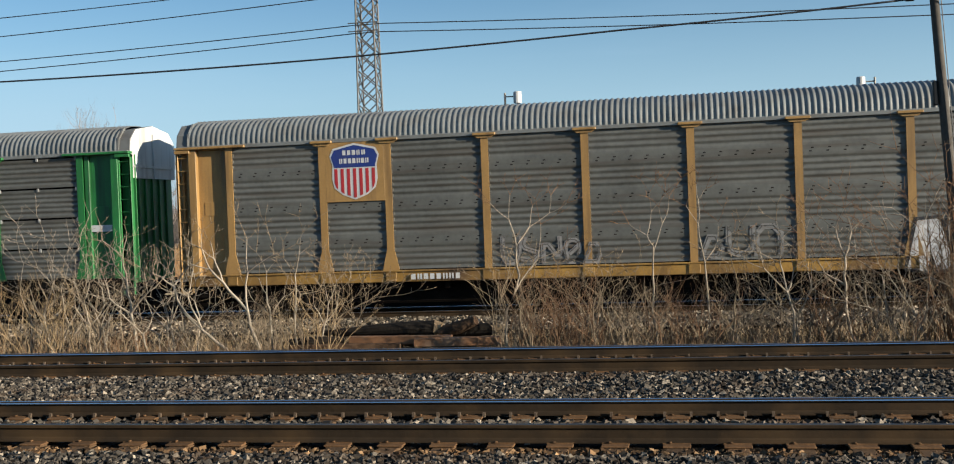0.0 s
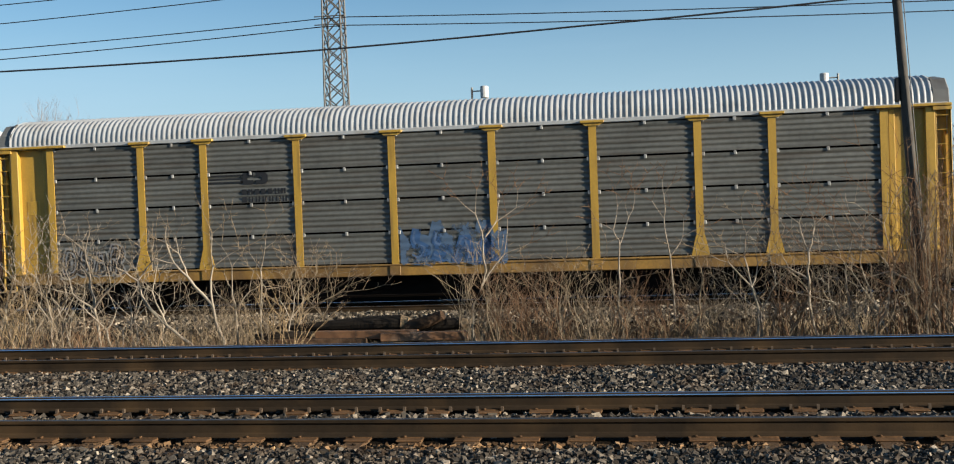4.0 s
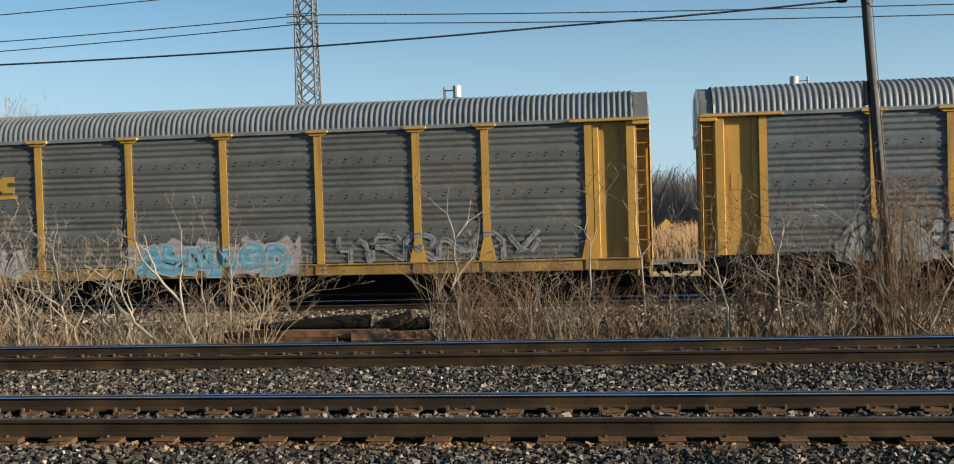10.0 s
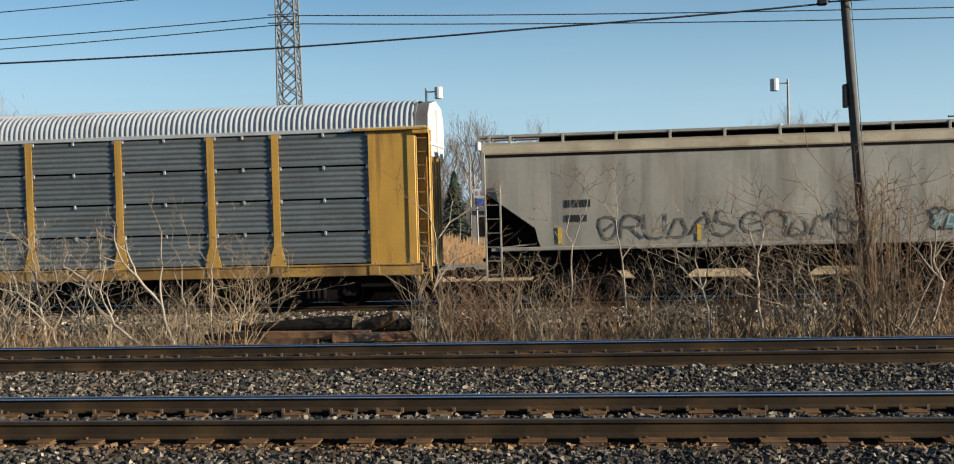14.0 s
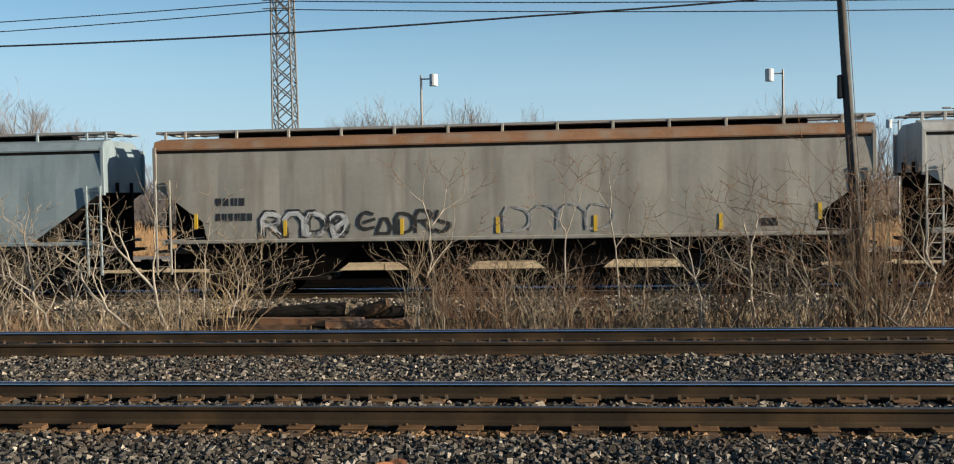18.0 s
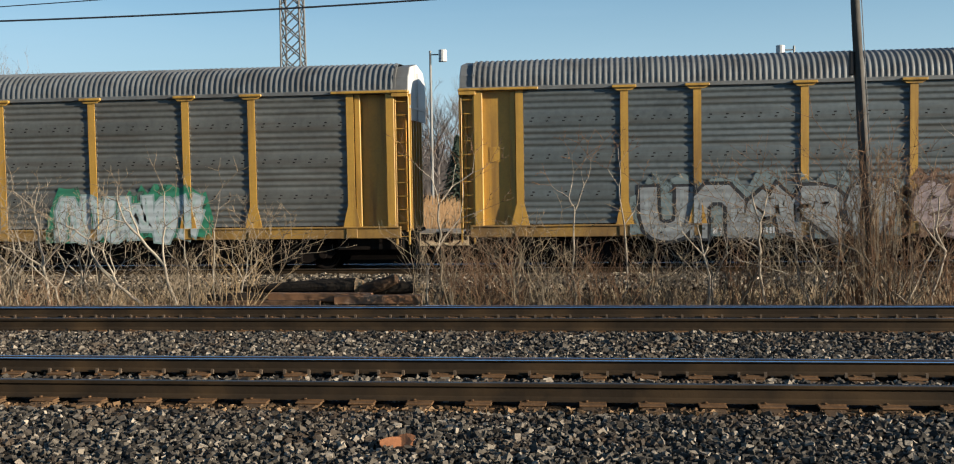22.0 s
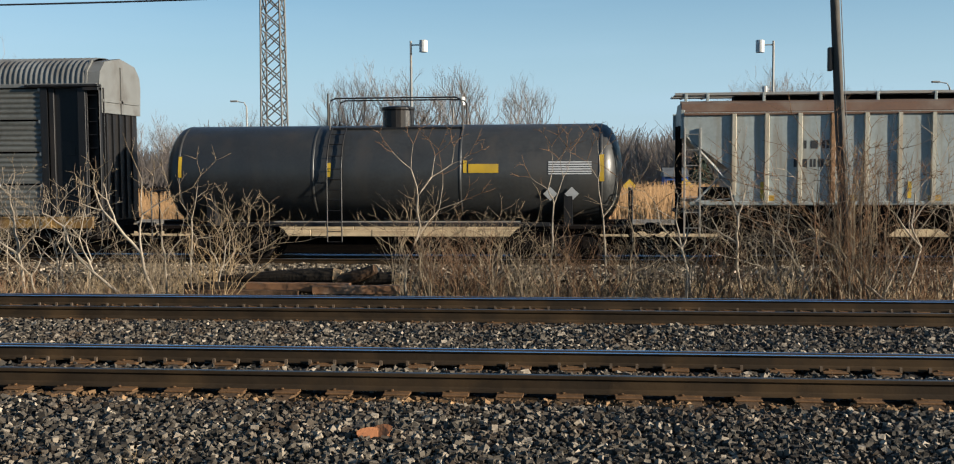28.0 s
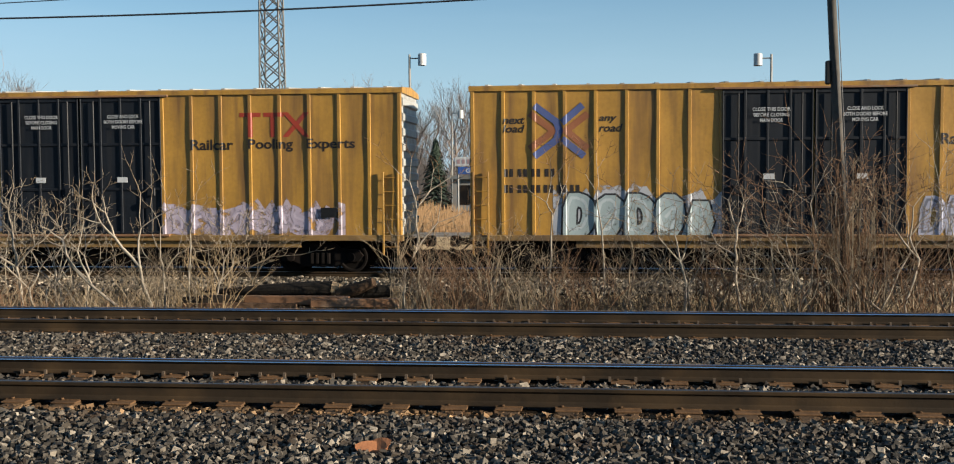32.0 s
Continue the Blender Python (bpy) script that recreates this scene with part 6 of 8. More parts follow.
    H = hopper(251.37, 15.6, "pale blue-grey covered hopper wagon with smooth sides", M["hop_blue"], M["hop_blue"], top=4.30, bays=3, cut=2.1, zc=3.08, zk=1.7, sill_z=1.2, low_marks=True)
    bars("number_bar", H, 1.85, 3.02, 0.85, 0.24, 4, -1.575, ink, rng)
    bars("number_bar", H, 1.85, 2.52, 1.4, 0.24, 6, -1.575, ink, rng)
    H = hopper(268.42, 20.4, "dusty grey-tan covered hopper wagon with a rusty roof edge", M["hop_tan"], M["hop_rust"], top=4.24, bays=4, sill_z=1.2)
    bars("number_bar", H, 1.9, 2.62, 0.95, 0.22, 4, -1.575, ink, rng)
    bars("number_bar", H, 1.9, 2.18, 1.15, 0.22, 6, -1.575, ink, rng)
    graffiti(H, 3.2, 5.9, 1.65, 2.4, 4, (0.52, 0.51, 0.49), INK, None, 81, -1.575, 0.72, fat=0.5)
    graffiti(H, 6.0, 8.9, 1.7, 2.4, 5, (0.04, 0.035, 0.03), None, None, 82, -1.575, 0.5, fat=0.38)
    graffiti(H, 10.2, 13.4, 1.75, 2.5, 4, (0.52, 0.51, 0.49), None, None, 83, -1.575, 0.8, fat=0.5)
    part("data_panel", Geo().box(17.3, 17.75, -1.52, -1.49, 1.8, 2.02), M["black"], H, "black data stencil panel")
    H = hopper(289.95, 20.15, "pale grey covered hopper wagon with a dark diamond leaf emblem", M["hop_grey"], M["hop_grey"], top=4.24, bays=4, sill_z=1.2)
    bars("number_bar", H, 1.7, 2.75, 0.9, 0.24, 4, -1.575, ink, rng)
    bars("number_bar", H, 1.7, 2.28, 0.9, 0.24, 5, -1.575, ink, rng)
    navy = flat("emblem_blue", (0.025, 0.035, 0.08))
    cx, cz = 10.02, 3.46
    d = part("emblem", drape(plate_poly([(cx + q * 0.66, cz + r * 0.52) for q, r in ((-1.0, -0.03), (-0.94, -0.14), (-0.1, -0.96), (0.06, -0.96), (0.95, -0.03), (0.95, 0.12), (0.1, 0.97), (-0.06, 0.97))], -1.56), H, -1.56), navy, H,
             "dark blue diamond emblem with leaf")
    leaf = [(0.17, 0.38), (-0.04, 0.32), (-0.22, 0.20), (-0.40, 0.04), (-0.51, -0.10), (-0.48, -0.26), (-0.40, -0.44), (-0.22, -0.53), (-0.03, -0.55), (0.10, -0.40),
            (0.20, -0.20), (0.23, 0.10)]
    part("leaf", drape(plate_poly([(cx + q, cz + r) for q, r in leaf], -1.568), H, -1.56), flat("paint_pale", (0.58, 0.58, 0.56)), d)
    for width, line in ((0.045, ((-0.38, -0.38), (-0.30, -0.20), (-0.14, -0.04), (0.03, 0.04))), (0.028, ((-0.45, -0.12), (-0.20, 0.12), (0.12, 0.29), (0.16, 0.06), (0.12, -0.22), (-0.02, -0.44)))):
        part("vein", drape(ribbon([(cx + q, cz + r) for q, r in line], width, -1.576), H, -1.56), navy, d)
    for k, line in enumerate((((0.0, 0.0), (0.19, 0.37), (0.38, 0.0)), ((0.46, 0.0), (0.46, 0.36), (0.72, 0.28), (0.74, 0.10), (0.46, 0.0)), ((0.86, 0.0), (0.89, 0.36), (1.10, 0.08), (1.31, 0.36), (1.35, 0.0)))):
        part("emblem", drape(ribbon([(9.35 + a, 2.47 + b) for a, b in line], 0.052, -1.56), H, -1.56), flat("emblem_grey", (0.10, 0.10, 0.11)), H, "dark grey emblem stroke")
    part("data_panel", Geo().box(17.3, 17.75, -1.52, -1.49, 1.8, 2.02), M["black"], H, "black data stencil panel")

    c = autorack(311.36, "brownish grey autorack wagon with yellow posts and a striped shield", ye, M["galv_brown"], M["roof_dark"], ye, recess=-1.24)
    shield_board(c)
    graffiti(c, 9.9, 13.6, 0.95, 2.2, 3, (0.36, 0.32, 0.31), None, None, 91, wear=0.74)
    graffiti(c, 13.8, 15.0, 1.5, 2.2, 3, (0.42, 0.38, 0.38), None, None, 92, wear=0.8)
    graffiti(c, 16.8, 21.4, 0.9, 2.2, 6, (0.60, 0.66, 0.66), (0.35, 0.45, 0.42), (0.05, 0.26, 0.14), 93, wear=0.45)

    c = autorack(340.25, "grey autorack wagon with yellow posts and pink and silver graffiti", ye, M["galv_dark"], M["roof_dark"], ye)
    graffiti(c, 5.0, 12.0, 0.85, 2.3, 5, (0.30, 0.315, 0.315), INK, (0.20, 0.25, 0.25), 101, wear=0.45, fat=0.9, rim=0.2)
    graffiti(c, 12.2, 18.0, 0.85, 2.35, 6, (0.38, 0.30, 0.29), (0.10, 0.06, 0.05), (0.22, 0.12, 0.07), 102, wear=0.5, fat=0.8, rim=0.16)
    graffiti(c, 17.8, 20.6, 0.9, 2.1, 3, (0.24, 0.13, 0.08), (0.40, 0.28, 0.27), (0.22, 0.11, 0.06), 103, wear=0.55)
    bars("number_bar", c, 7.0, 0.99, 1.7, 0.16, 9, -1.592, wht, rng)

    c = autorack(369.1, "grey autorack wagon with yellow posts and rounded graffiti", ye, M["galv_dark"], M["roof_dark"], ye)
    graffiti(c, 5.2, 7.2, 1.3, 2.1, 3, (0.10, 0.10, 0.10), None, None, 111, wear=0.75)
    graffiti(c, 7.4, 10.7, 1.25, 2.15, 4, (0.50, 0.50, 0.52), INK, None, 112, wear=0.15)
    graffiti(c, 11.2, 14.1, 1.25, 2.3, 4, (0.42, 0.33, 0.20), INK, (0.25, 0.38, 0.30), 113, wear=0.2)
    graffiti(c, 15.2, 18.9, 1.1, 2.3, 3, (0.50, 0.50, 0.50), INK, None, 114, wear=0.2)
    graffiti(c, 21.2, 25.2, 1.25, 2.3, 3, (0.16, 0.38, 0.52), None, (0.20, 0.36, 0.48), 115, wear=0.3)
    graffiti(c, 24.9, 26.3, 1.1, 1.9, 2, (0.50, 0.07, 0.10), None, None, 116, wear=0.3)

    red = flat("board_red", (0.40, 0.045, 0.03))
    c = autorack(397.87, "brownish grey autorack wagon with black posts and a red board", M["black"], M["galv_brown"], M["roof_dark"], y2, "stack", corner=M["black"],
                 board=((2, 2), red), feet=(), top="roof_dark")
    letter_board(c, wht, "white emblem on red board", (7.15, 3.48, 1.75, 0.32), 6, False, -1.482)
    graffiti(c, 1.2, 6.8, 0.95, 2.35, 5, (0.40, 0.34, 0.60), (0.05, 0.03, 0.10), (0.14, 0.22, 0.28), 121, wear=0.1)
    graffiti(c, 6.9, 9.3, 1.0, 2.4, 3, (0.03, 0.03, 0.035), None, None, 122, wear=0.1)
    graffiti(c, 9.7, 18.2, 1.0, 2.1, 8, (0.25, 0.235, 0.22), INK, (0.20, 0.185, 0.17), 123, wear=0.62)
    graffiti(c, 19.4, 22.8, 0.95, 2.1, 4, (0.12, 0.25, 0.55), (0.45, 0.05, 0.15), (0.30, 0.08, 0.30), 124, wear=0.15)
    bars("number_bar", c, 7.6, 0.98, 1.4, 0.16, 7, -1.592, wht, rng)

    T = tank_wagon(426.62, 14.15, "glossy black tank wagon with a valve dome and yellow marks", 1.42, 2.48, 7.23, (5.3, 9.2))
    for a, b, z0, z1 in ((9.45, 10.3, 2.5, 2.75), (13.12, 13.25, 2.25, 3.0), (9.3, 9.4, 2.5, 2.85), (5.4, 5.5, 2.4, 2.8), (1.0, 1.1, 2.4, 3.0)):
        part("yellow_mark", curved_mark(a, b, z0, z1, 2.48, 1.42), flat("reflect_yellow", (0.7, 0.45, 0.02)), T, "yellow painted mark")
    for k in range(6):
        part("data_bar", curved_mark(11.7, 12.9, 2.45 + k * 0.065, 2.485 + k * 0.065, 2.48, 1.42), wht, T, "white stencilled data")
    for x in (11.75, 12.35):
        part("placard", Geo().add([(x - 0.2, on_tank(0, 1.9, 2.48, 1.42, 0.03), 1.9), (x, on_tank(0, 1.7, 2.48, 1.42, 0.05), 1.7), (x + 0.2, on_tank(0, 1.9, 2.48, 1.42, 0.03), 1.9),
                                   (x, on_tank(0, 2.1, 2.48, 1.42, 0.03), 2.1)], [(0, 1, 2, 3)]), wht, T, "white diamond placard")

    H = hopper(441.94, 16.95, "silver ribbed covered hopper wagon with rusty ribs and roof edge", M["hop_pale"], M["rust_dark"], "rib", M["hop_pale"], top=4.10, rib=0.83, bays=3, sill_z=1.25, cut=1.25, zc=3.5, zk=2.55,
               rib_mat=(M["rib_cream"], M["rib_rust"]))
    for i in range(7):
        part("yellow_patch", Geo().box(2.2 + i * 2.2, 2.55 + i * 2.2, -1.512, -1.500, 1.70, 1.85), M["gold"], H, "worn yellow paint patch")
    bars("number_bar", H, 3.2, 3.12, 0.9, 0.22, 3, -1.63, ink, rng)
    bars("number_bar", H, 3.05, 2.62, 1.3, 0.22, 6, -1.63, ink, rng)
    T = tank_wagon(460.18, 17.4, "matt black tank wagon with a top platform and white numbers", 1.47, 2.62, 9.43, (8.38, 10.13), 0.40, (7.1, 7.85))
    for x in (0.93, 3.95, 13.06, 16.35):
        part("yellow_mark", curved_mark(x, x + 0.10, 2.30, 2.85, 2.62, 1.47), flat("reflect_yellow", (0.7, 0.45, 0.02)), T, "yellow painted mark")
    for k in range(11):
        if k != 4:
            part("number_bar", curved_mark(1.17 + k * 0.245, 1.33 + k * 0.245, 2.46, 2.70, 2.62, 1.47), flat("paint_dull", (0.5, 0.5, 0.48)), T, "white stencilled number")
    for k in range(6):
        part("data_bar", curved_mark(14.55, 15.75, 2.62 + k * 0.075, 2.66 + k * 0.075, 2.62, 1.47), flat("paint_faded", (0.35, 0.35, 0.35)), T, "faded stencilled data")
    g = Geo()
    pts = [(4.9 + 0.055 * k, 2.38 + 0.15 * math.sin(k * 0.45) * math.cos(k * 0.13)) for k in range(42)]
    g.tube([(a, on_tank(0, b, 2.62, 1.47, 0.0), b) for a, b in pts], 0.011, 5)
    part("graffiti_line", g, flat("paint_faded", (0.35, 0.35, 0.35)), T, "thin grey spray lines")

    B = boxcar(478.92, 18.92, "yellow ribbed box wagon with dark blue doors and graffiti", "a")
    graffiti(B, 2.2, 6.9, 1.15, 2.2, 12, (0.50, 0.10, 0.08), INK, (0.33, 0.42, 0.50), 131, -1.54, more=((0.12, 0.30, 0.18), (0.62, 0.30, 0.06), (0.5, 0.2, 0.25)), fat=0.8, rim=0.06)
    graffiti(B, 11.95, 17.0, 1.1, 1.95, 8, (0.56, 0.47, 0.56), None, (0.50, 0.41, 0.46), 132, -1.54, 0.72, fat=1.1)
    B = boxcar(499.72, 18.92, "yellow ribbed box wagon with dark doors and a faded emblem", "b")
    graffiti(B, 2.6, 6.9, 1.0, 2.2, 5, (0.42, 0.50, 0.50), INK, (0.55, 0.55, 0.58), 133, -1.54)
    graffiti(B, 12.2, 15.0, 1.0, 2.1, 4, (0.5, 0.5, 0.62), None, None, 134, -1.54, 0.3)


train()

# ================= station platform beyond the train =================


def build_platform():
    root = tagged(new("platform"), "low station platform with a pale timber edge beyond the train", "platform", kind="structure")
    part("slab", Geo().box(-60, 50, 42.12, 45.2, -0.70, -0.20), M["slab"], root, "worn pale platform surface")
    # near-black filler added below the slab, in place of shaded ground
    part("support", Geo().box(-60, 50, 42.4, 45.0, -1.35, -0.70), M["dark"], root, "near-black block under the slab, shade put into its colour")
    board = once("edge_board", lambda: Geo().box(-1.205, 1.205, -0.06, 0.06, -0.122, 0.122, 0.015))
    rng = random.Random(8)
    for k in range(45):
        for z in (-0.575, -0.325):
            part("edge_board", board, M["plank"], root, m=pose(-59 + 2.43 * k + (0.7 if z < -0.5 else 0), 42.05 + rng.uniform(-0.012, 0.012), z + rng.uniform(-0.01, 0.01)))


build_platform()

# ================= poles, wires and masts =================


def build_pole():
    root = tagged(new("utility_pole"), "weathered grey wooden utility pole leaning slightly", "utility pole")
    pts = [(5.42, 23.5, -0.95), (5.29, 23.5, 1.5), (5.15, 23.5, 3.9), (5.03, 23.5, 6.0), (4.90, 23.5, 8.2)]
    part("shaft", Geo().tube(pts, [0.115, 0.108, 0.10, 0.09, 0.085], 14), M["wood_grey"], root, smooth=True)
    part("junction_box", Geo().box(4.93, 5.03, 23.42, 23.55, 4.06, 4.55, 0.02).box(5.0, 5.08, 23.46, 23.54, 4.2, 4.3), M["black"], root, "small black box")
    part("bracket", Geo().tube([(5.0, 23.40, 6.3), (4.72, 23.3, 6.36), (4.55, 23.3, 6.24)], 0.05, 6).box(4.42, 4.62, 23.22, 23.38, 6.17, 6.31, 0.03), M["black"], root)
    z = 6.29
    part("insulator", Geo().lathe([(z, 0.03), (z + 0.03, 0.07), (z + 0.07, 0.035), (z + 0.10, 0.06), (z + 0.14, 0.02)], (4.46, 23.3, 0), 2, 10), M["dark"], root)
    part("ground_wire", Geo().tube([(p[0] + 0.10, p[1] - 0.13, p[2]) for p in pts], 0.010, 5), M["wire"], root)


build_pole()


def cable(name, pts, r, label):
    """A hanging line through the given points, with a gentle sag between them."""
    full = []
    for a, b in zip(pts, pts[1:]):
        a, b = Vector(a), Vector(b)
        n = 14
        sag = 0.006 * (b - a).length
        for i in range(n):
            t = i / n
            p = a.lerp(b, t)
            p.z -= sag * 4 * t * (1 - t) * 0.5
            full.append(p)
    full.append(Vector(pts[-1]))
    tagged(part(name, Geo().tube(full, r, 5), M["wire"], smooth=True), label, "cable")


cable("overhead_cable", [(-70, 23.4, 8.0), (-15.8, 23.3, 5.77), (-8.2, 23.3, 5.79), (-1.42, 23.3, 5.98), (4.46, 23.3, 6.2)], 0.021, "thick black overhead cable tied to the wooden pole")
cable("overhead_cable", [(4.62, 23.3, 6.24), (12, 23.3, 6.4), (60, 23.4, 8.0)], 0.018, "black overhead cable leading off the wooden pole")
TY = 90.0
for (a, b, c) in ((17.74, 18.69, 16.9), (16.86, 17.99, 16.1), (20.02, 21.3, 20.9), (21.7, 22.8, 22.5)):
    cable("power_line", [(-150, TY - 4, a - 1.4), (-60.8, TY, a), (-27.5, TY, b), (-25.1, TY, b), (19.5, TY, c + 0.1), (110, TY + 4, c - 0.6)], 0.045, "thin dark power line hung on the lattice tower")


def build_tower():
    root = tagged(new("lattice_tower"), "slender grey steel lattice tower with crossed braces", "tower")
    cx, z0, z1 = -26.4, -1.3, 23.5

    def half(z):
        return 0.95 - 0.22 * (z - z0) / (z1 - z0)
    corners = ((-1, -1), (1, -1), (1, 1), (-1, 1))
    for sx, sy in corners:
        part("leg", Geo().tube([(cx + sx * half(z0), TY + sy * half(z0), z0), (cx + sx * half(z1), TY + sy * half(z1), z1)], 0.085, 6), M["tower"], root)
    n = 17
    for i in range(n):
        za, zb = z0 + (z1 - z0) * i / n, z0 + (z1 - z0) * (i + 1) / n
        for k in range(4):
            (ax, ay), (bx, by) = corners[k], corners[(k + 1) % 4]
            for u, v in (((ax, ay), (bx, by)), ((bx, by), (ax, ay))):
                part("brace", Geo().tube([(cx + u[0] * half(za), TY + u[1] * half(za), za), (cx + v[0] * half(zb), TY + v[1] * half(zb), zb)], 0.055, 4), M["tower"], root)
    part("top_frame", Geo().box(cx - 0.9, cx + 0.9, TY - 0.9, TY + 0.9, 21.3, 21.45).box(cx - 0.7, cx + 0.7, TY - 0.7, TY + 0.7, 22.2, 22.9, 0.1), M["tower"], root)
    for z in (18.69, 17.99):
        part("arm", Geo().tube([(cx - 1.4, TY - 1.0, z), (cx + 1.2, TY - 1.0, z)], 0.05, 5), M["tower"], root)


build_tower()


def lamp_mast(x, y, top, side, small=False, label="grey steel lamp mast with a white drum floodlight"):
    root = tagged(new("lamp_mast"), label, "lamp mast", "yard lamps")
    part("mast", Geo().tube([(x, y, -1.3), (x, y, top)], [0.11, 0.07], 8), M["steel"], root)
    part("arm", Geo().tube([(x, y, top - 0.25), (x + side * 0.7, y, top - 0.25)], 0.045, 6), M["steel"], root)
    c = (x + side * 0.82, y, 0)
    part("floodlight", Geo().lathe([(top - 0.72, 0.22), (top - 0.70, 0.27), (top + 0.02, 0.27), (top + 0.06, 0.20)], c, 2, 14), M["white"], root, "white drum floodlight")
    if small:
        part("lower_floodlight", Geo().lathe([(top - 3.2, 0.15), (top - 2.8, 0.15)], (x + side * 0.5, y, 0), 2, 10).tube([(x, y, top - 3), (x + side * 0.45, y, top - 3)], 0.04, 5),
             M["white"], root, "small white floodlight")


lamp_mast(-11.45, 70, 9.95, 1)
lamp_mast(11.4, 70, 9.6, -1, True)
lamp_mast(-12.6, 101, 8.1, 1, False, "grey far lamp mast with a small white floodlight")
lamp_mast(26.2, 100, 8.0, -1, False, "grey far lamp mast with a small white floodlight")


def street_lamp(x, y, top, side):
    root = tagged(new("street_lamp"), "far grey street lamp with a curved arm", "street lamp", "far street lamps")
    part("pole", Geo().tube([(x, y, -1.3), (x, y, top - 0.6), (x + side * 0.25, y, top - 0.15), (x + side * 1.0, y, top)], [0.11, 0.08, 0.06, 0.05], 6), M["steel"], root)
    part("lamp_head", Geo().box(x + side * 1.3 - 0.4, x + side * 1.3 + 0.4, y - 0.15, y + 0.15, top - 0.08, top + 0.1, 0.05), M["steel"], root, "flat grey lamp head")


street_lamp(-35.2, 110, 8.5, -1)
street_lamp(34.6, 110, 9.6, -1)
for k, top in ((-0.242, 9.2), (0.211, 8.8)):
    tagged(part("far_pole", Geo().tube([(k * 110, 110, -1.3), (k * 110, 110, top)], [0.14, 0.10], 7), M["wood_grey"]), "far wooden pole beyond the reeds", "pole", "far poles")


# ================= plants =================


def limb(g, p, d, length, r, depth, rng, bend=0.35, up=0.25, spread=0.75, kids=(2, 3), shrink=0.66, sides=5, kink=0.0):
    """A bent limb that forks."""
    n = 4
    pts, radii = [Vector(p)], [r]
    q, dr = Vector(p), Vector(d).normalized()
    side = Vector((rng.uniform(-1, 1), rng.uniform(-1, 1), rng.uniform(-0.3, 0.3))) * bend
    for i in range(n):
        dr = (dr + side / n + Vector((0, 0, up / n))).normalized()
        if kink:
            dr = (dr + Vector((rng.gauss(0, kink), rng.gauss(0, kink * 0.6), 0))).normalized()
        q = q + dr * (length / n)
        pts.append(q.copy())
        radii.append(r * (1 - 0.38 * (i + 1) / n) if depth else r * (1 - 0.7 * (i + 1) / n))
    g.tube(pts, radii, sides if depth else max(3, sides - 1), cap=depth == 0)
    if depth <= 0:
        return
    k = rng.randint(*kids)
    for i in range(k):
        a = rng.uniform(0, 6.283)
        off = Vector((math.cos(a), math.sin(a) * 0.8, rng.uniform(-0.1, 0.3))) * spread * rng.uniform(0.6, 1.15)
        limb(g, pts[-1] if i < 2 else pts[-2], (dr + off), length * shrink * rng.uniform(0.75, 1.2), radii[-1] * 0.85, depth - 1, rng, bend, up, spread, kids, shrink, sides, kink)


def knotty(g, p, tilt, length, r, depth, rng, tips=None):
    """A stem that kinks at its knots, puts out short spurs and forks wide, as sumac does."""
    n = 3
    a, side = math.radians(tilt), rng.gauss(0, 0.22)
    q = Vector(p)
    pts, radii = [q.copy()], [r]
    mesh = tips if tips and depth < 2 else g
    for i in range(n):
        a = a * 0.95 + rng.gauss(0, 0.12)
        q = q + Vector((math.sin(a), side + rng.gauss(0, 0.06), math.cos(a))) * (length / n)
        pts.append(q.copy())
        radii.append(r * (1 - 0.28 * (i + 1) / n) if depth else r * (1 - 0.6 * (i + 1) / n))
        if rng.random() < (0.30 if depth else 0.45) and i < 2:
            b = a + rng.choice((-1, 1)) * rng.uniform(0.5, 1.0)
            e = length * rng.uniform(0.15, 0.42)
            mid = q + Vector((math.sin(b), rng.gauss(0, 0.3), math.cos(b))) * e * 0.5
            b -= 0.4 * (1 if b > 0 else -1)
            (tips or g).tube([q, mid, mid + Vector((math.sin(b), 0, math.cos(b))) * e * 0.5], [max(0.005, r * 0.42), max(0.004, r * 0.32), 0.003], 4, cap=False)
    mesh.tube(pts, radii, 6 if depth > 2 else 5 if depth else 4, cap=depth == 0)
    if depth <= 0:
        return
    s = rng.choice((-1, 1))
    t = math.degrees(a)
    for turn, lo, hi in ((s * rng.uniform(12, 36), 0.62, 1.0), (-s * rng.uniform(30, 60), 0.5, 0.9)):
        knotty(g, pts[-1], max(-78, min(78, t + turn)), length * rng.uniform(lo, hi), max(0.006, radii[-1] * rng.uniform(0.62, 0.82)), depth - 1, rng, tips)


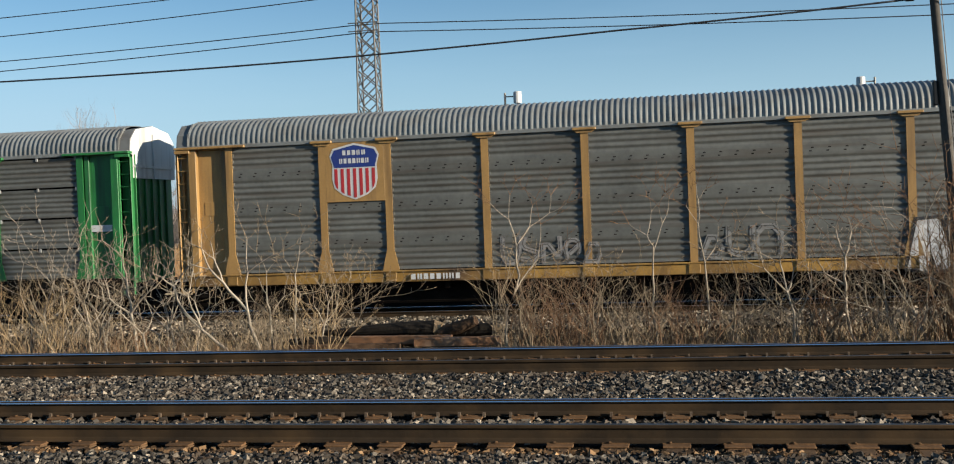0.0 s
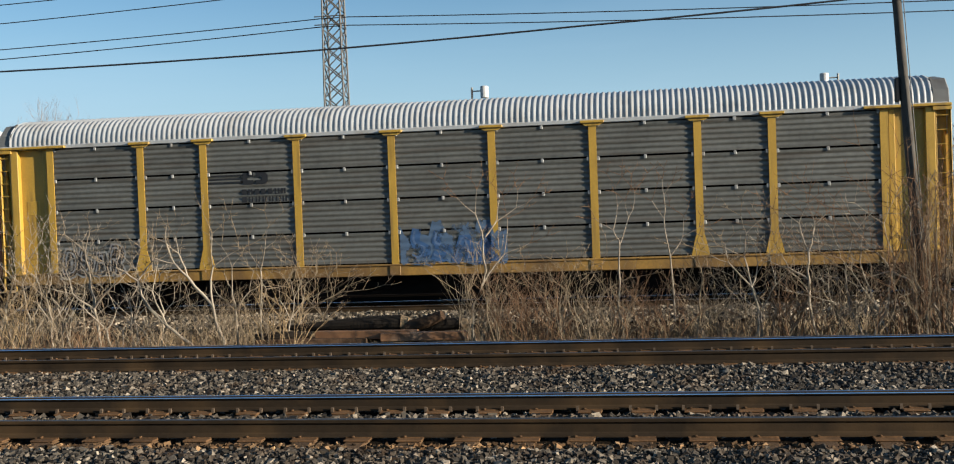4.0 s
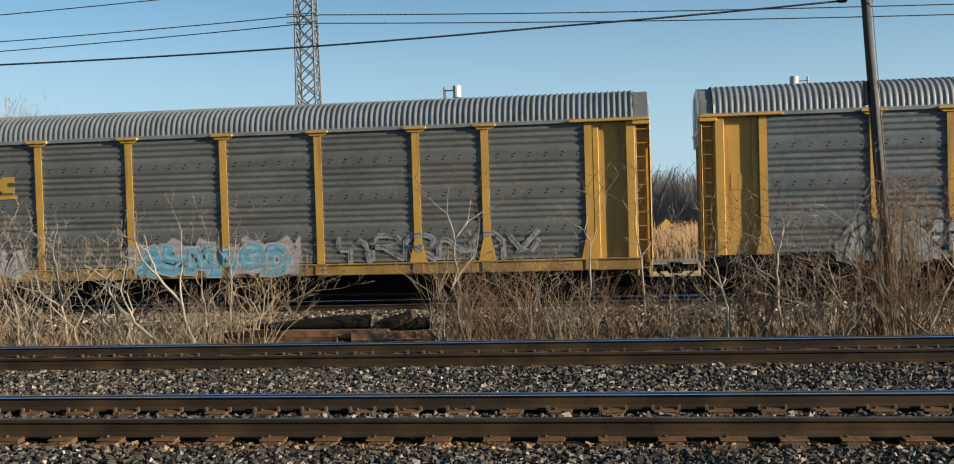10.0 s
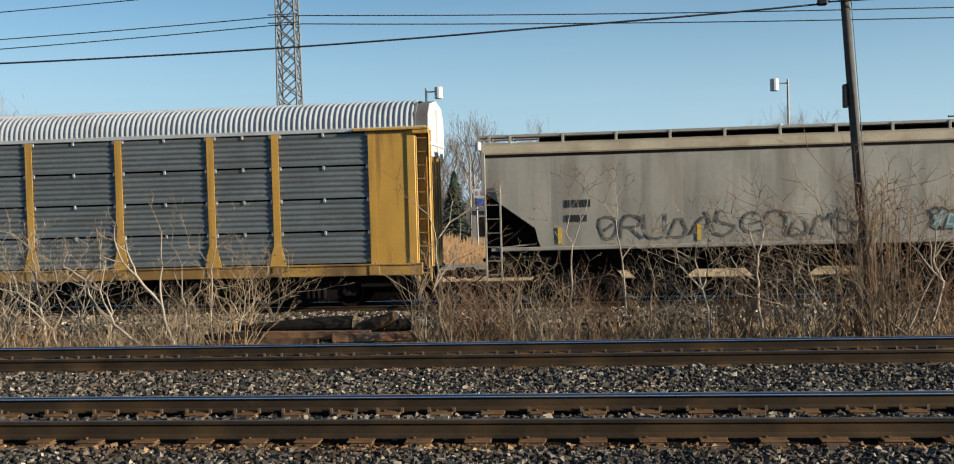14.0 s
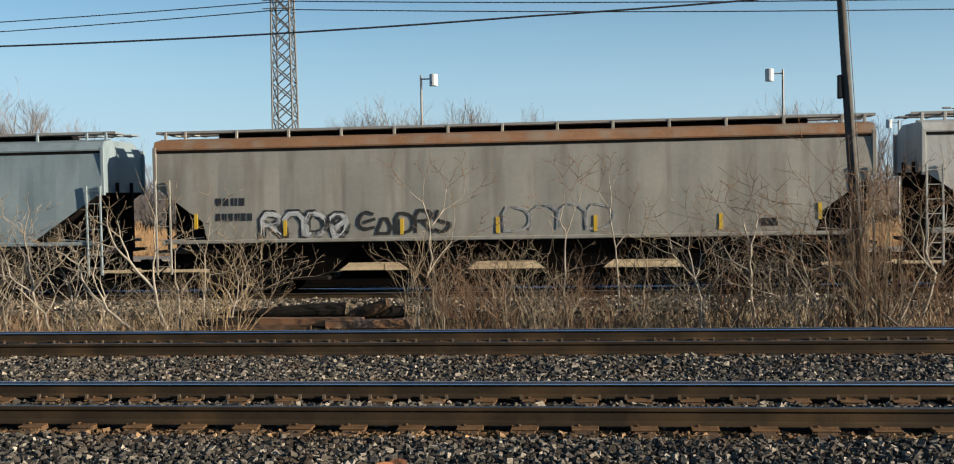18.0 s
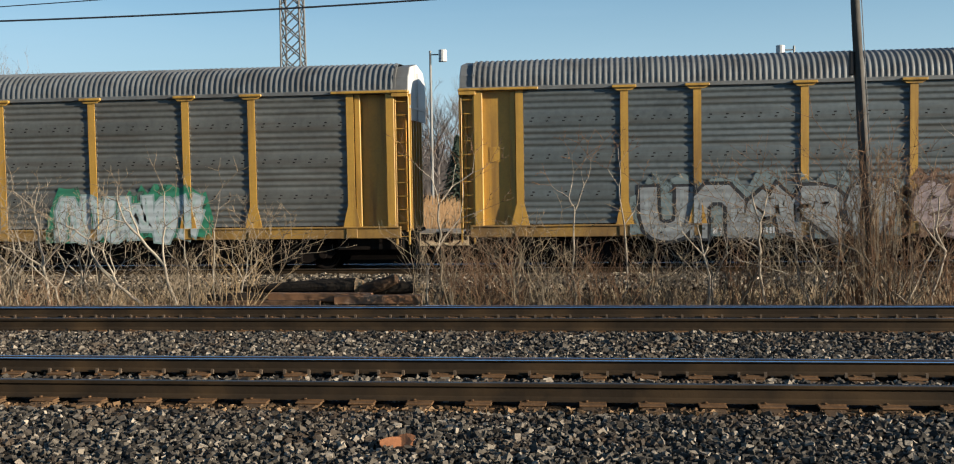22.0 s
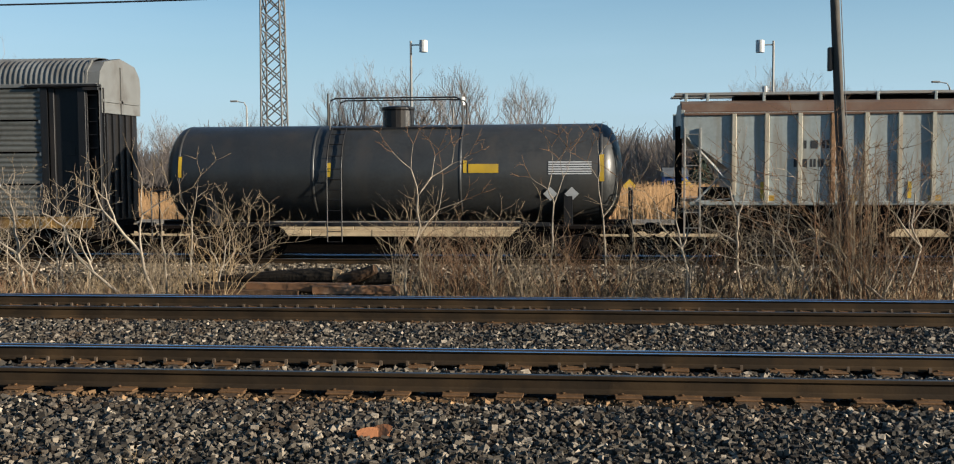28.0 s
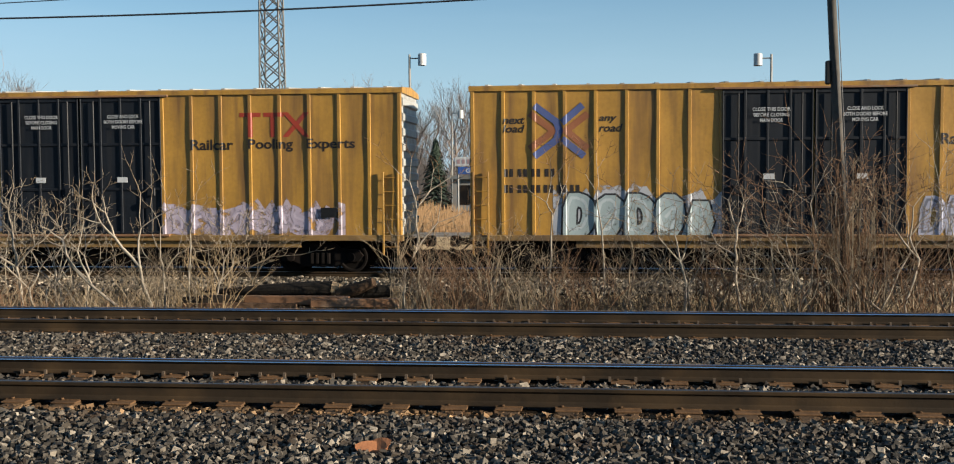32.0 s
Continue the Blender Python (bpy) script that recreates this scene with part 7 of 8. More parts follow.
def sumac(k, y, r, trunk, forks, seed, dark):
    """One shrub: its trunk as tilts and lengths, and the limbs that leave it at the knots between."""
    rng = random.Random(seed)
    root = tagged(new("shrub"), "bare sumac shrub with a kinked pale stem", "shrub", "bare shrubs along the track")
    root.location = (k * y, y, ground_z(y) - 0.03)
    g, tips = Geo(), Geo()
    q = Vector((0, 0, 0))
    knots = [q.copy()]
    pts, radii = [q.copy()], [r]
    for i, (tilt, length) in enumerate(trunk):
        for h in (1, 2, 3):
            a = math.radians(tilt + rng.gauss(0, 9))
            q = q + Vector((math.sin(a), rng.gauss(0, 0.08), math.cos(a))) * length / 3
            pts.append(q.copy())
            radii.append(r * (1 - 0.45 * (i + h / 3) / len(trunk)))
        knots.append(q.copy())
    g.tube(pts, radii, 7)
    last = len(trunk)
    for j, tilt, length in forks:
        knotty(g, knots[j], tilt, length, r * (0.72 - 0.22 * j / last), 3, rng, tips)
    if all(j < last for j, _, _ in forks):
        t = trunk[-1][0]
        knotty(g, knots[-1], t + 24, 0.5, radii[-1] * 0.85, 3, rng, tips)
        knotty(g, knots[-1], t - 38, 0.45, radii[-1] * 0.7, 2, rng, tips)
    part("stem", g, M["stem"], root, smooth=True)
    part("twig_tip", tips, M["twig"] if dark else M["brush"], root, "dark fine twigs" if dark else "greyish fine twigs", smooth=True)["kind"] = "stuff"


# x as a share of the distance, distance, thickness, trunk (tilt, length), limbs (knot, tilt, length), dark twigs
SUMACS = [(-0.546, 22.6, 0.042, ((-2, 1.15), (-8, 0.70)), ((1, 48, 0.70), (1, -62, 0.60), (2, -45, 0.5), (2, 14, 0.6)), False),
          (-0.443, 22.5, 0.040, ((-20, 0.35), (-46, 0.70), (-38, 0.85), (-18, 0.35)), ((2, -15, 0.8), (4, 22, 0.55), (4, -58, 0.55)), False),
          (-0.414, 22.4, 0.040, ((-20, 1.2), (-34, 0.85), (-46, 0.4)), ((1, 8, 0.85), (2, -4, 0.55)), False),
          (-0.379, 22.7, 0.027, ((-4, 1.0), (0, 0.9)), ((1, 24, 0.5),), False),
          (-0.170, 22.8, 0.028, ((4, 1.5), (14, 0.95), (42, 0.5)), ((1, 35, 0.8), (2, -12, 0.6)), True),
          (-0.032, 23.0, 0.022, ((3, 1.4), (-5, 0.8), (-15, 0.35)), ((2, 28, 0.6),), True),
          (0.002, 22.9, 0.022, ((-2, 2.0), (-5, 0.8)), ((1, 45, 0.5),), True),
          (0.089, 22.6, 0.026, ((-2, 1.3), (-16, 0.6)), ((1, -55, 0.7), (1, 30, 0.5)), False),
          (0.144, 22.5, 0.036, ((-11, 1.45), (-6, 0.57)), ((2, -42, 0.60), (2, 22, 0.55), (1, -58, 0.45)), True),
          (0.260, 22.6, 0.034, ((-2, 0.3), (-28, 1.3), (-60, 0.5)), ((1, 28, 1.3), (2, 5, 0.6)), False),
          (-0.595, 22.5, 0.030, ((6, 0.9), (-12, 0.5)), ((1, -52, 0.5), (1, 46, 0.55)), False),
          (-0.505, 22.8, 0.028, ((-8, 0.8), (6, 0.5)), ((1, 44, 0.5), (1, -48, 0.5)), False),
          (-0.478, 22.6, 0.024, ((10, 0.9), (-4, 0.5)), ((1, -50, 0.5), (1, 40, 0.4)), False),
          (-0.405, 22.9, 0.026, ((4, 1.0), (-10, 0.5)), ((1, 38, 0.55), (1, -40, 0.5)), False),
          (-0.355, 23.0, 0.022, ((6, 0.8), (14, 0.5)), ((1, -30, 0.45), (1, 42, 0.5)), False),
          (-0.640, 22.7, 0.034, ((-6, 1.0), (8, 0.5)), ((1, 50, 0.6), (1, -45, 0.5)), False),
          (0.282, 22.5, 0.034, ((3, 1.4), (-18, 0.5)), ((2, 32, 0.60), (2, -6, 0.60), (1, -40, 0.8)), True)]


def wand(g, x, y, h, rng):
    """An upright whip with short buds along it."""
    lean = rng.gauss(0, 0.07)
    p = Vector((x, y, ground_z(y) - 0.03))
    pts = [p + Vector((lean * h * f + rng.gauss(0, 0.02), rng.gauss(0, 0.02), h * f)) for f in (0, 0.25, 0.5, 0.75, 1.0)]
    g.tube(pts, [0.016, 0.014, 0.012, 0.009, 0.004], 4, cap=False)
    for _ in range(int(h * 5)):
        f = rng.uniform(0.25, 0.98) * 4
        i = min(3, int(f))
        q = pts[i].lerp(pts[i + 1], f - i)
        d = Vector((rng.choice((-1, 1)) * rng.uniform(0.3, 0.9), rng.gauss(0, 0.3), 1)).normalized()
        g.tube([q, q + d * rng.uniform(0.05, 0.34)], [0.0065, 0.0035], 3, cap=False)


def shrub(x, y, height, stems, seed, material, lean=0.0, depth=4, thick=0.030, label="bare leafless sumac shrub with pale forked stems"):
    rng = random.Random(seed)
    root = tagged(new("shrub"), label, "shrub", "bare shrubs along the track")
    root.location = (x, y, ground_z(y) - 0.03)
    for i in range(stems):
        g = Geo()
        tilt = rng.gauss(0, 14) + math.degrees(math.atan(lean * 1.1))
        knotty(g, (rng.uniform(-0.15, 0.15) * stems * 0.6, rng.uniform(-0.15, 0.15), 0), tilt, height * rng.uniform(0.30, 0.40), thick * rng.uniform(0.8, 1.2), depth, rng)
        part("stem", g, material, root, smooth=True)


# x as a share of the distance, distance, height, stems, lean, thickness
SHRUBS = [(-0.475, 23.2, 2.5, 2, -0.25, 0.026), (-0.505, 23.0, 2.6, 2, 0.2, 0.026), (-0.59, 22.8, 2.6, 2, 0.1, 0.030), (-0.63, 22.5, 2.8, 2, 0.0, 0.032), (-0.67, 23.0, 2.6, 2, 0.1, 0.030),
          (-0.345, 23.4, 2.6, 3, 0.12, 0.022), (-0.31, 23.9, 2.0, 3, 0.25, 0.018), (-0.150, 23.5, 2.3, 3, 0.1, 0.020),
          (0.085, 22.8, 2.5, 2, 0.0, 0.030), (0.062, 23.4, 2.1, 2, -0.3, 0.022), (0.170, 23.4, 2.4, 3, 0.1, 0.022), (0.215, 23.0, 3.2, 4, 0.0, 0.022),
          (0.232, 22.7, 3.3, 4, 0.0, 0.022), (0.246, 23.1, 3.0, 4, 0.05, 0.020), (0.30, 23.2, 2.7, 3, 0.1, 0.024),
          (0.335, 22.9, 2.8, 3, 0.0, 0.028), (0.365, 23.4, 2.6, 3, 0.0, 0.026), (-0.57, 23.0, 2.3, 2, 0.1, 0.026), (-0.525, 22.4, 2.0, 2, -0.2, 0.026),
          (-0.10, 22.9, 2.0, 3, 0.1, 0.026), (-0.07, 22.6, 2.2, 2, -0.1, 0.026), (0.03, 22.7, 2.0, 2, 0.15, 0.026), (0.11, 22.9, 2.2, 3, 0.1, 0.026),
          (0.125, 23.1, 2.0, 2, -0.2, 0.026), (0.19, 22.6, 2.6, 3, 0.0, 0.028)]
# from and to (shares of the distance), height, stems, material
CLUMPS = [(-0.72, -0.60, 2.3, 120, "straw"), (-0.65, -0.555, 2.2, 130, "brush"), (-0.60, -0.50, 1.1, 80, "twig"), (-0.53, -0.46, 1.2, 70, "brush"), (-0.47, -0.40, 1.7, 75, "brush"),
          (-0.42, -0.36, 2.0, 80, "brush"), (-0.385, -0.33, 2.0, 60, "straw"), (-0.195, -0.145, 2.8, 50, "brush"), (-0.165, -0.10, 2.1, 90, "twig"), (-0.13, -0.08, 1.9, 90, "twig"),
          (-0.09, -0.035, 2.0, 100, "brush"), (-0.04, 0.03, 2.1, 95, "twig"), (0.02, 0.09, 2.0, 90, "brush"), (0.08, 0.15, 2.1, 85, "twig"), (0.14, 0.20, 2.4, 85, "brush"),
          (0.185, 0.235, 2.4, 60, "twig"), (0.215, 0.265, 2.4, 60, "brush"), (0.25, 0.32, 2.5, 90, "twig"), (0.31, 0.39, 2.3, 90, "twig")]


def brush_clump(k0, k1, height, count, material, seed):
    """A stand of thin stems that fan out and fork near their tips."""
    rng = random.Random(seed)
    g = Geo()
    for _ in range(int(count * 0.48)):
        y = rng.uniform(21.7, 24.0)
        f = rng.betavariate(1.6, 1.6)
        x = (k0 + (k1 - k0) * f) * y
        h = height * rng.uniform(0.45, 1.05)
        limb(g, (x, y, ground_z(y) - 0.03), (rng.gauss(0, 0.24) + (f - 0.5) * 0.5, rng.gauss(0, 0.15), 1), h * 0.50, 0.0122, rng.choice((1, 2, 2, 3)), rng, 0.42, 0.15, 0.75, (2, 3), 0.62, 4, 0.17)
    tagged(part("brush", g, M[material]), {"straw": "stand of pale dry straw stems", "brush": "greyish tan leafless brush with fine tips",
                                           "twig": "reddish brown leafless brush with fine tips"}[material], "brush", "leafless brush beside the track", kind="stuff")


def build_plants():
    for i, (k, y, h, stems, lean, thick) in enumerate(SHRUBS):
        dense = 0.2 < k < 0.25
        shrub(k * y, y, h, stems, 300 + i, M["twig"] if dense else M["brush"] if thick < 0.025 or (0.02 < k < 0.135 and thick < 0.028) or -0.11 < k < -0.06 else M["stem"], lean, 5 if thick > 0.03 else 4, thick,
              "dense brown leafless shrub around the pole" if dense else "bare leafless sumac shrub with pale forked stems" if thick > 0.025 else "slender grey leafless shrub")
    for i, row in enumerate(SUMACS):
        sumac(*row[:5], 900 + i, row[5])
    for i, c in enumerate(CLUMPS):
        brush_clump(*c, 700 + i)
    rng = random.Random(78)
    # the pale half carries the look of sunlit whips in its colour
    for material, label in (("twig", "brown upright whips with buds around the pole"), ("brush", "pale tan upright whips around the pole")):
        g = Geo()
        for _ in range(30):
            y = rng.uniform(22.2, 24.2)
            wand(g, y * rng.gauss(0.234, 0.012), y, rng.uniform(1.8, 3.5), rng)
        tagged(part("whips", g, M[material]), label, "brush", "leafless brush beside the track", kind="stuff")
    # the thicket of dry stalks between the tracks
    rng = random.Random(77)
    for name, material, count, hmin, hmax, r, label in (
            ("dry_stalks", M["twig"], 1100, 0.15, 0.62, 0.006, "thicket of reddish brown dry stalks"),
            ("dry_stalks", M["straw"], 700, 0.15, 0.62, 0.0062, "pale straw-coloured dry weeds"),
            ("dry_stalks", M["brush"], 240, 0.3, 1.1, 0.008, "greyish dry brush stems")):
        g = Geo()
        made = 0
        while made < count:
            y = rng.uniform(20.5, 23.6)
            k = rng.uniform(-0.74, 0.41)
            x = k * y
            # thin where the logs lie, thick in clumps
            if noise.noise((x * 0.45, y * 0.4, count * 0.01)) < rng.uniform(-0.5, 0.35):
                continue
            if -0.40 < k < -0.17 and (y < 25.5 or rng.random() < 0.75):
                if rng.random() < 0.93:
                    continue
            if material is M["straw"] and (k > 0.20 or k < -0.50) and rng.random() < 0.7:
                made += 1
                continue
            h = (hmin + (hmax - hmin) * rng.random() ** 1.7) * (1.35 if k < -0.55 else 0.62 if -0.42 < k < -0.15 else 1.0)
            p = Vector((x, y, ground_z(y) - 0.03))
            d = Vector((rng.gauss(0, 0.28), rng.gauss(0, 0.2), 1)).normalized()
            b = Vector((rng.gauss(0, 0.45), rng.gauss(0, 0.3), rng.uniform(-0.2, 0.1)))
            pts = [p, p + d * h * 0.5 + b * h * 0.1, p + d * h + b * h * 0.6]
            g.tube(pts, [r, r * 0.8, r * 0.35], 3, cap=False)
            if rng.random() < 0.6:
                for _ in range(rng.randint(1, 4)):
                    t = rng.uniform(0.3, 0.9)
                    s = pts[0].lerp(pts[2], t)
                    e = Vector((rng.gauss(0, 0.6), rng.gauss(0, 0.4), rng.uniform(0.2, 0.9))).normalized() * h * rng.uniform(0.15, 0.4)
                    g.tube([s, s + e], [r * 0.6, r * 0.25], 3, cap=False)
            made += 1
        ob = tagged(part(name, g, material), label, "dry weeds", kind="stuff")
    # low matted grass
    r2 = np.random.default_rng(9)
    for n, y0, y1, hmax, material, label in ((15000, 19.7, 25.5, 0.34, "straw", "short matted dry grass"), (9000, 19.6, 23.5, 0.20, "twig", "short brown dead weeds"),
                                            (6000, 20.4, 28.2, 0.30, "brush", "thin greyish dead grass")):
        y = y0 + (y1 - y0) * r2.random(n) ** 1.3
        k = r2.uniform(-0.74, 0.41, n)
        x = k * y
        z = np.array([ground_z(v) for v in y]) - 0.01
        h = r2.uniform(0.05, hmax, n) * (np.where((k > 0.19) | (k < -0.50), 0.45, 1.0) if material == "straw" else 1.0)
        lx, ly = r2.normal(0, 0.7, n) * h, r2.normal(0, 0.4, n) * h
        w = r2.uniform(0.005, 0.013, n)
        base = np.stack([x, y, z], 1)
        tip = np.stack([x + lx, y + ly, z + h], 1)
        wv = np.stack([w, w * 0.4, np.zeros(n)], 1)
        v = np.stack([base - wv, base + wv, tip + wv * 0.2, tip - wv * 0.2], 1).reshape(-1, 3)
        tagged(part("dry_grass", fast_mesh("dry_grass", v, np.arange(n * 4).reshape(-1, 4)), M[material]), label, "grass", kind="stuff")
    # reeds beyond the train
    n = 26000
    y = r2.uniform(49, 68, n)
    x = r2.uniform(-0.80, 0.55, n) * y
    z = np.array([ground_z(v) for v in y])
    h = r2.uniform(1.2, 1.95, n) * (0.9 + 0.25 * np.sin(x * 0.35))
    lx, ly = r2.normal(0, 0.12, n) * h, r2.normal(0, 0.1, n) * h
    w = r2.uniform(0.008, 0.028, n)
    base = np.stack([x, y, z - 0.05], 1)
    mid = np.stack([x + lx * 0.4, y + ly * 0.4, z + h * 0.6], 1)
    tip = np.stack([x + lx, y + ly, z + h], 1)
    wv = np.stack([w, w * 0.3, np.zeros(n)], 1)
    v = np.stack([base - wv, base + wv, mid + wv * 1.3, mid - wv * 1.3, tip + wv * 0.5, tip - wv * 0.5], 1).reshape(-1, 3)
    i6 = 6 * np.arange(n)[:, None]
    q = np.concatenate([i6 + np.array([[0, 1, 2, 3]]), i6 + np.array([[3, 2, 4, 5]])])
    tagged(part("reeds", fast_mesh("reeds", v, q), M["reed"]), "tall orange-brown dry reeds beyond the train", "reeds", kind="stuff")


build_plants()


def build_far_woods():
    """A low grey band of bare woods along the horizon."""
    r2 = np.random.default_rng(19)
    n = 42000
    y = r2.uniform(135, 210, n)
    x = r2.uniform(-0.85, 0.6, n) * y
    h = r2.uniform(2.5, 7.2, n) * (0.9 + 0.28 * np.sin(x * 0.11) + 0.18 * np.sin(x * 0.37 + 1))
    lx = r2.normal(0, 0.36, n) * h
    w = r2.uniform(0.03, 0.11, n)
    z = np.full(n, -1.25)
    low = r2.uniform(0, 0.35, n) * h
    v = np.stack([np.stack([x - w, y, z + low], 1), np.stack([x + w, y, z + low], 1), np.stack([x + lx + w * 0.3, y, z + h], 1), np.stack([x + lx - w * 0.3, y, z + h], 1)], 1).reshape(-1, 3)
    tagged(part("far_woods", fast_mesh("far_woods", v, np.arange(n * 4).reshape(-1, 4)), M["far_twig"]), "grey band of leafless woods on the horizon", "woods", kind="stuff")


build_far_woods()


def tree_meshes():
    out = []
    for k in range(5):
        rng = random.Random(500 + k)
        trunk, crown = Geo(), Geo()
        h = 1.0
        trunk.tube([(0, 0, -0.02), (0.01, 0, 0.18), (0.0, 0.01, 0.42), (0.02, 0, 0.62)], [0.022, 0.018, 0.013, 0.008], 7)
        for i in range(22):
            z = 0.16 + 0.46 * i / 21
            a = i * 2.4 + rng.uniform(-0.4, 0.4)
            d = Vector((math.cos(a) * 0.9, math.sin(a) * 0.9, 0.75 + 0.4 * z))
            limb(crown, (0, 0, z), d, 0.22 * rng.uniform(0.7, 1.2), 0.0062, 4, rng, 0.5, 0.45, 0.8, (2, 4), 0.66, 3)
        out.append((trunk.mesh("trunk"), crown.mesh("crown")))
    return out


def build_trees():
    meshes = tree_meshes()
    rng = random.Random(5)

    def tree(x, y, h, k):
        root = tagged(new("bare_tree"), "leafless deciduous tree with a fine twiggy crown", "tree", "far bare trees")
        root.matrix_basis = pose(x, y, -1.2, 0, 0, rng.uniform(0, 360)) @ Matrix.Diagonal((h, h, h, 1))
        part("trunk", meshes[k][0], M["far_twig"], root)
        part("crown", meshes[k][1], M["far_twig"], root)
    x = -150.0
    i = 0
    while x < 110:
        y = rng.uniform(140, 190)
        k = x / y
        h = rng.uniform(6.5, 9.5) * (1.35 if k < -0.52 else 1.0) * (0.75 if -0.10 < k < 0.09 else 1.0)
        tree(x, y, h, i % 5)
        x += rng.uniform(2.6, 5.0)
        i += 1
    for k, y, h in ((-0.60, 110, 14.5), (-0.57, 112, 13), (-0.545, 120, 14), (-0.51, 118, 11.5), (-0.47, 125, 11), (-0.63, 118, 13),
                    (-0.236, 142, 12.9), (-0.214, 140, 13.7), (-0.198, 144, 12.8), (-0.181, 140, 13.8), (-0.158, 143, 13.2), (-0.142, 146, 12.6), (-0.122, 140, 14.3), (-0.104, 148, 12.6),
                    (-0.066, 150, 13.0), (-0.05, 155, 12.6), (0.128, 135, 11.0), (0.146, 132, 11.2), (0.163, 130, 11.9), (0.180, 134, 12.4), (0.197, 130, 11.4), (0.217, 133, 10.6),
                    (0.235, 130, 10.5), (0.252, 132, 9.5)):
        tree(k * y, y, h, int(h * 7) % 5)
    for x, y, h in ((9.9, 100, 4.9), (-14.0, 100, 6.0)):
        root = tagged(new("spruce_tree"), "dark green conical spruce tree", "tree")
        g = Geo()
        r3 = random.Random(int(x))
        for j in range(260):
            q = (j / 260) ** 0.8
            a = j * 2.4
            rad = (1 - q) ** 0.8 * h * 0.30 * r3.uniform(0.6, 1.1)
            zz = -0.6 + q * h
            c, s = math.cos(a), math.sin(a)
            g.add([(x + c * 0.05, y + s * 0.05, zz + 0.25), (x + c * rad - s * 0.25, y + s * rad + c * 0.25, zz - 0.1), (x + c * rad * 1.15, y + s * rad * 1.15, zz - 0.25),
                   (x + c * rad + s * 0.25, y + s * rad - c * 0.25, zz - 0.1)], [(0, 1, 2, 3)])
        part("crown", g, M["evergreen"], root)
        part("trunk", Geo().tube([(x, y, -1.3), (x, y, h - 0.8)], [0.14, 0.03], 6), M["wood_grey"], root)


build_trees()


# ================= small things =================


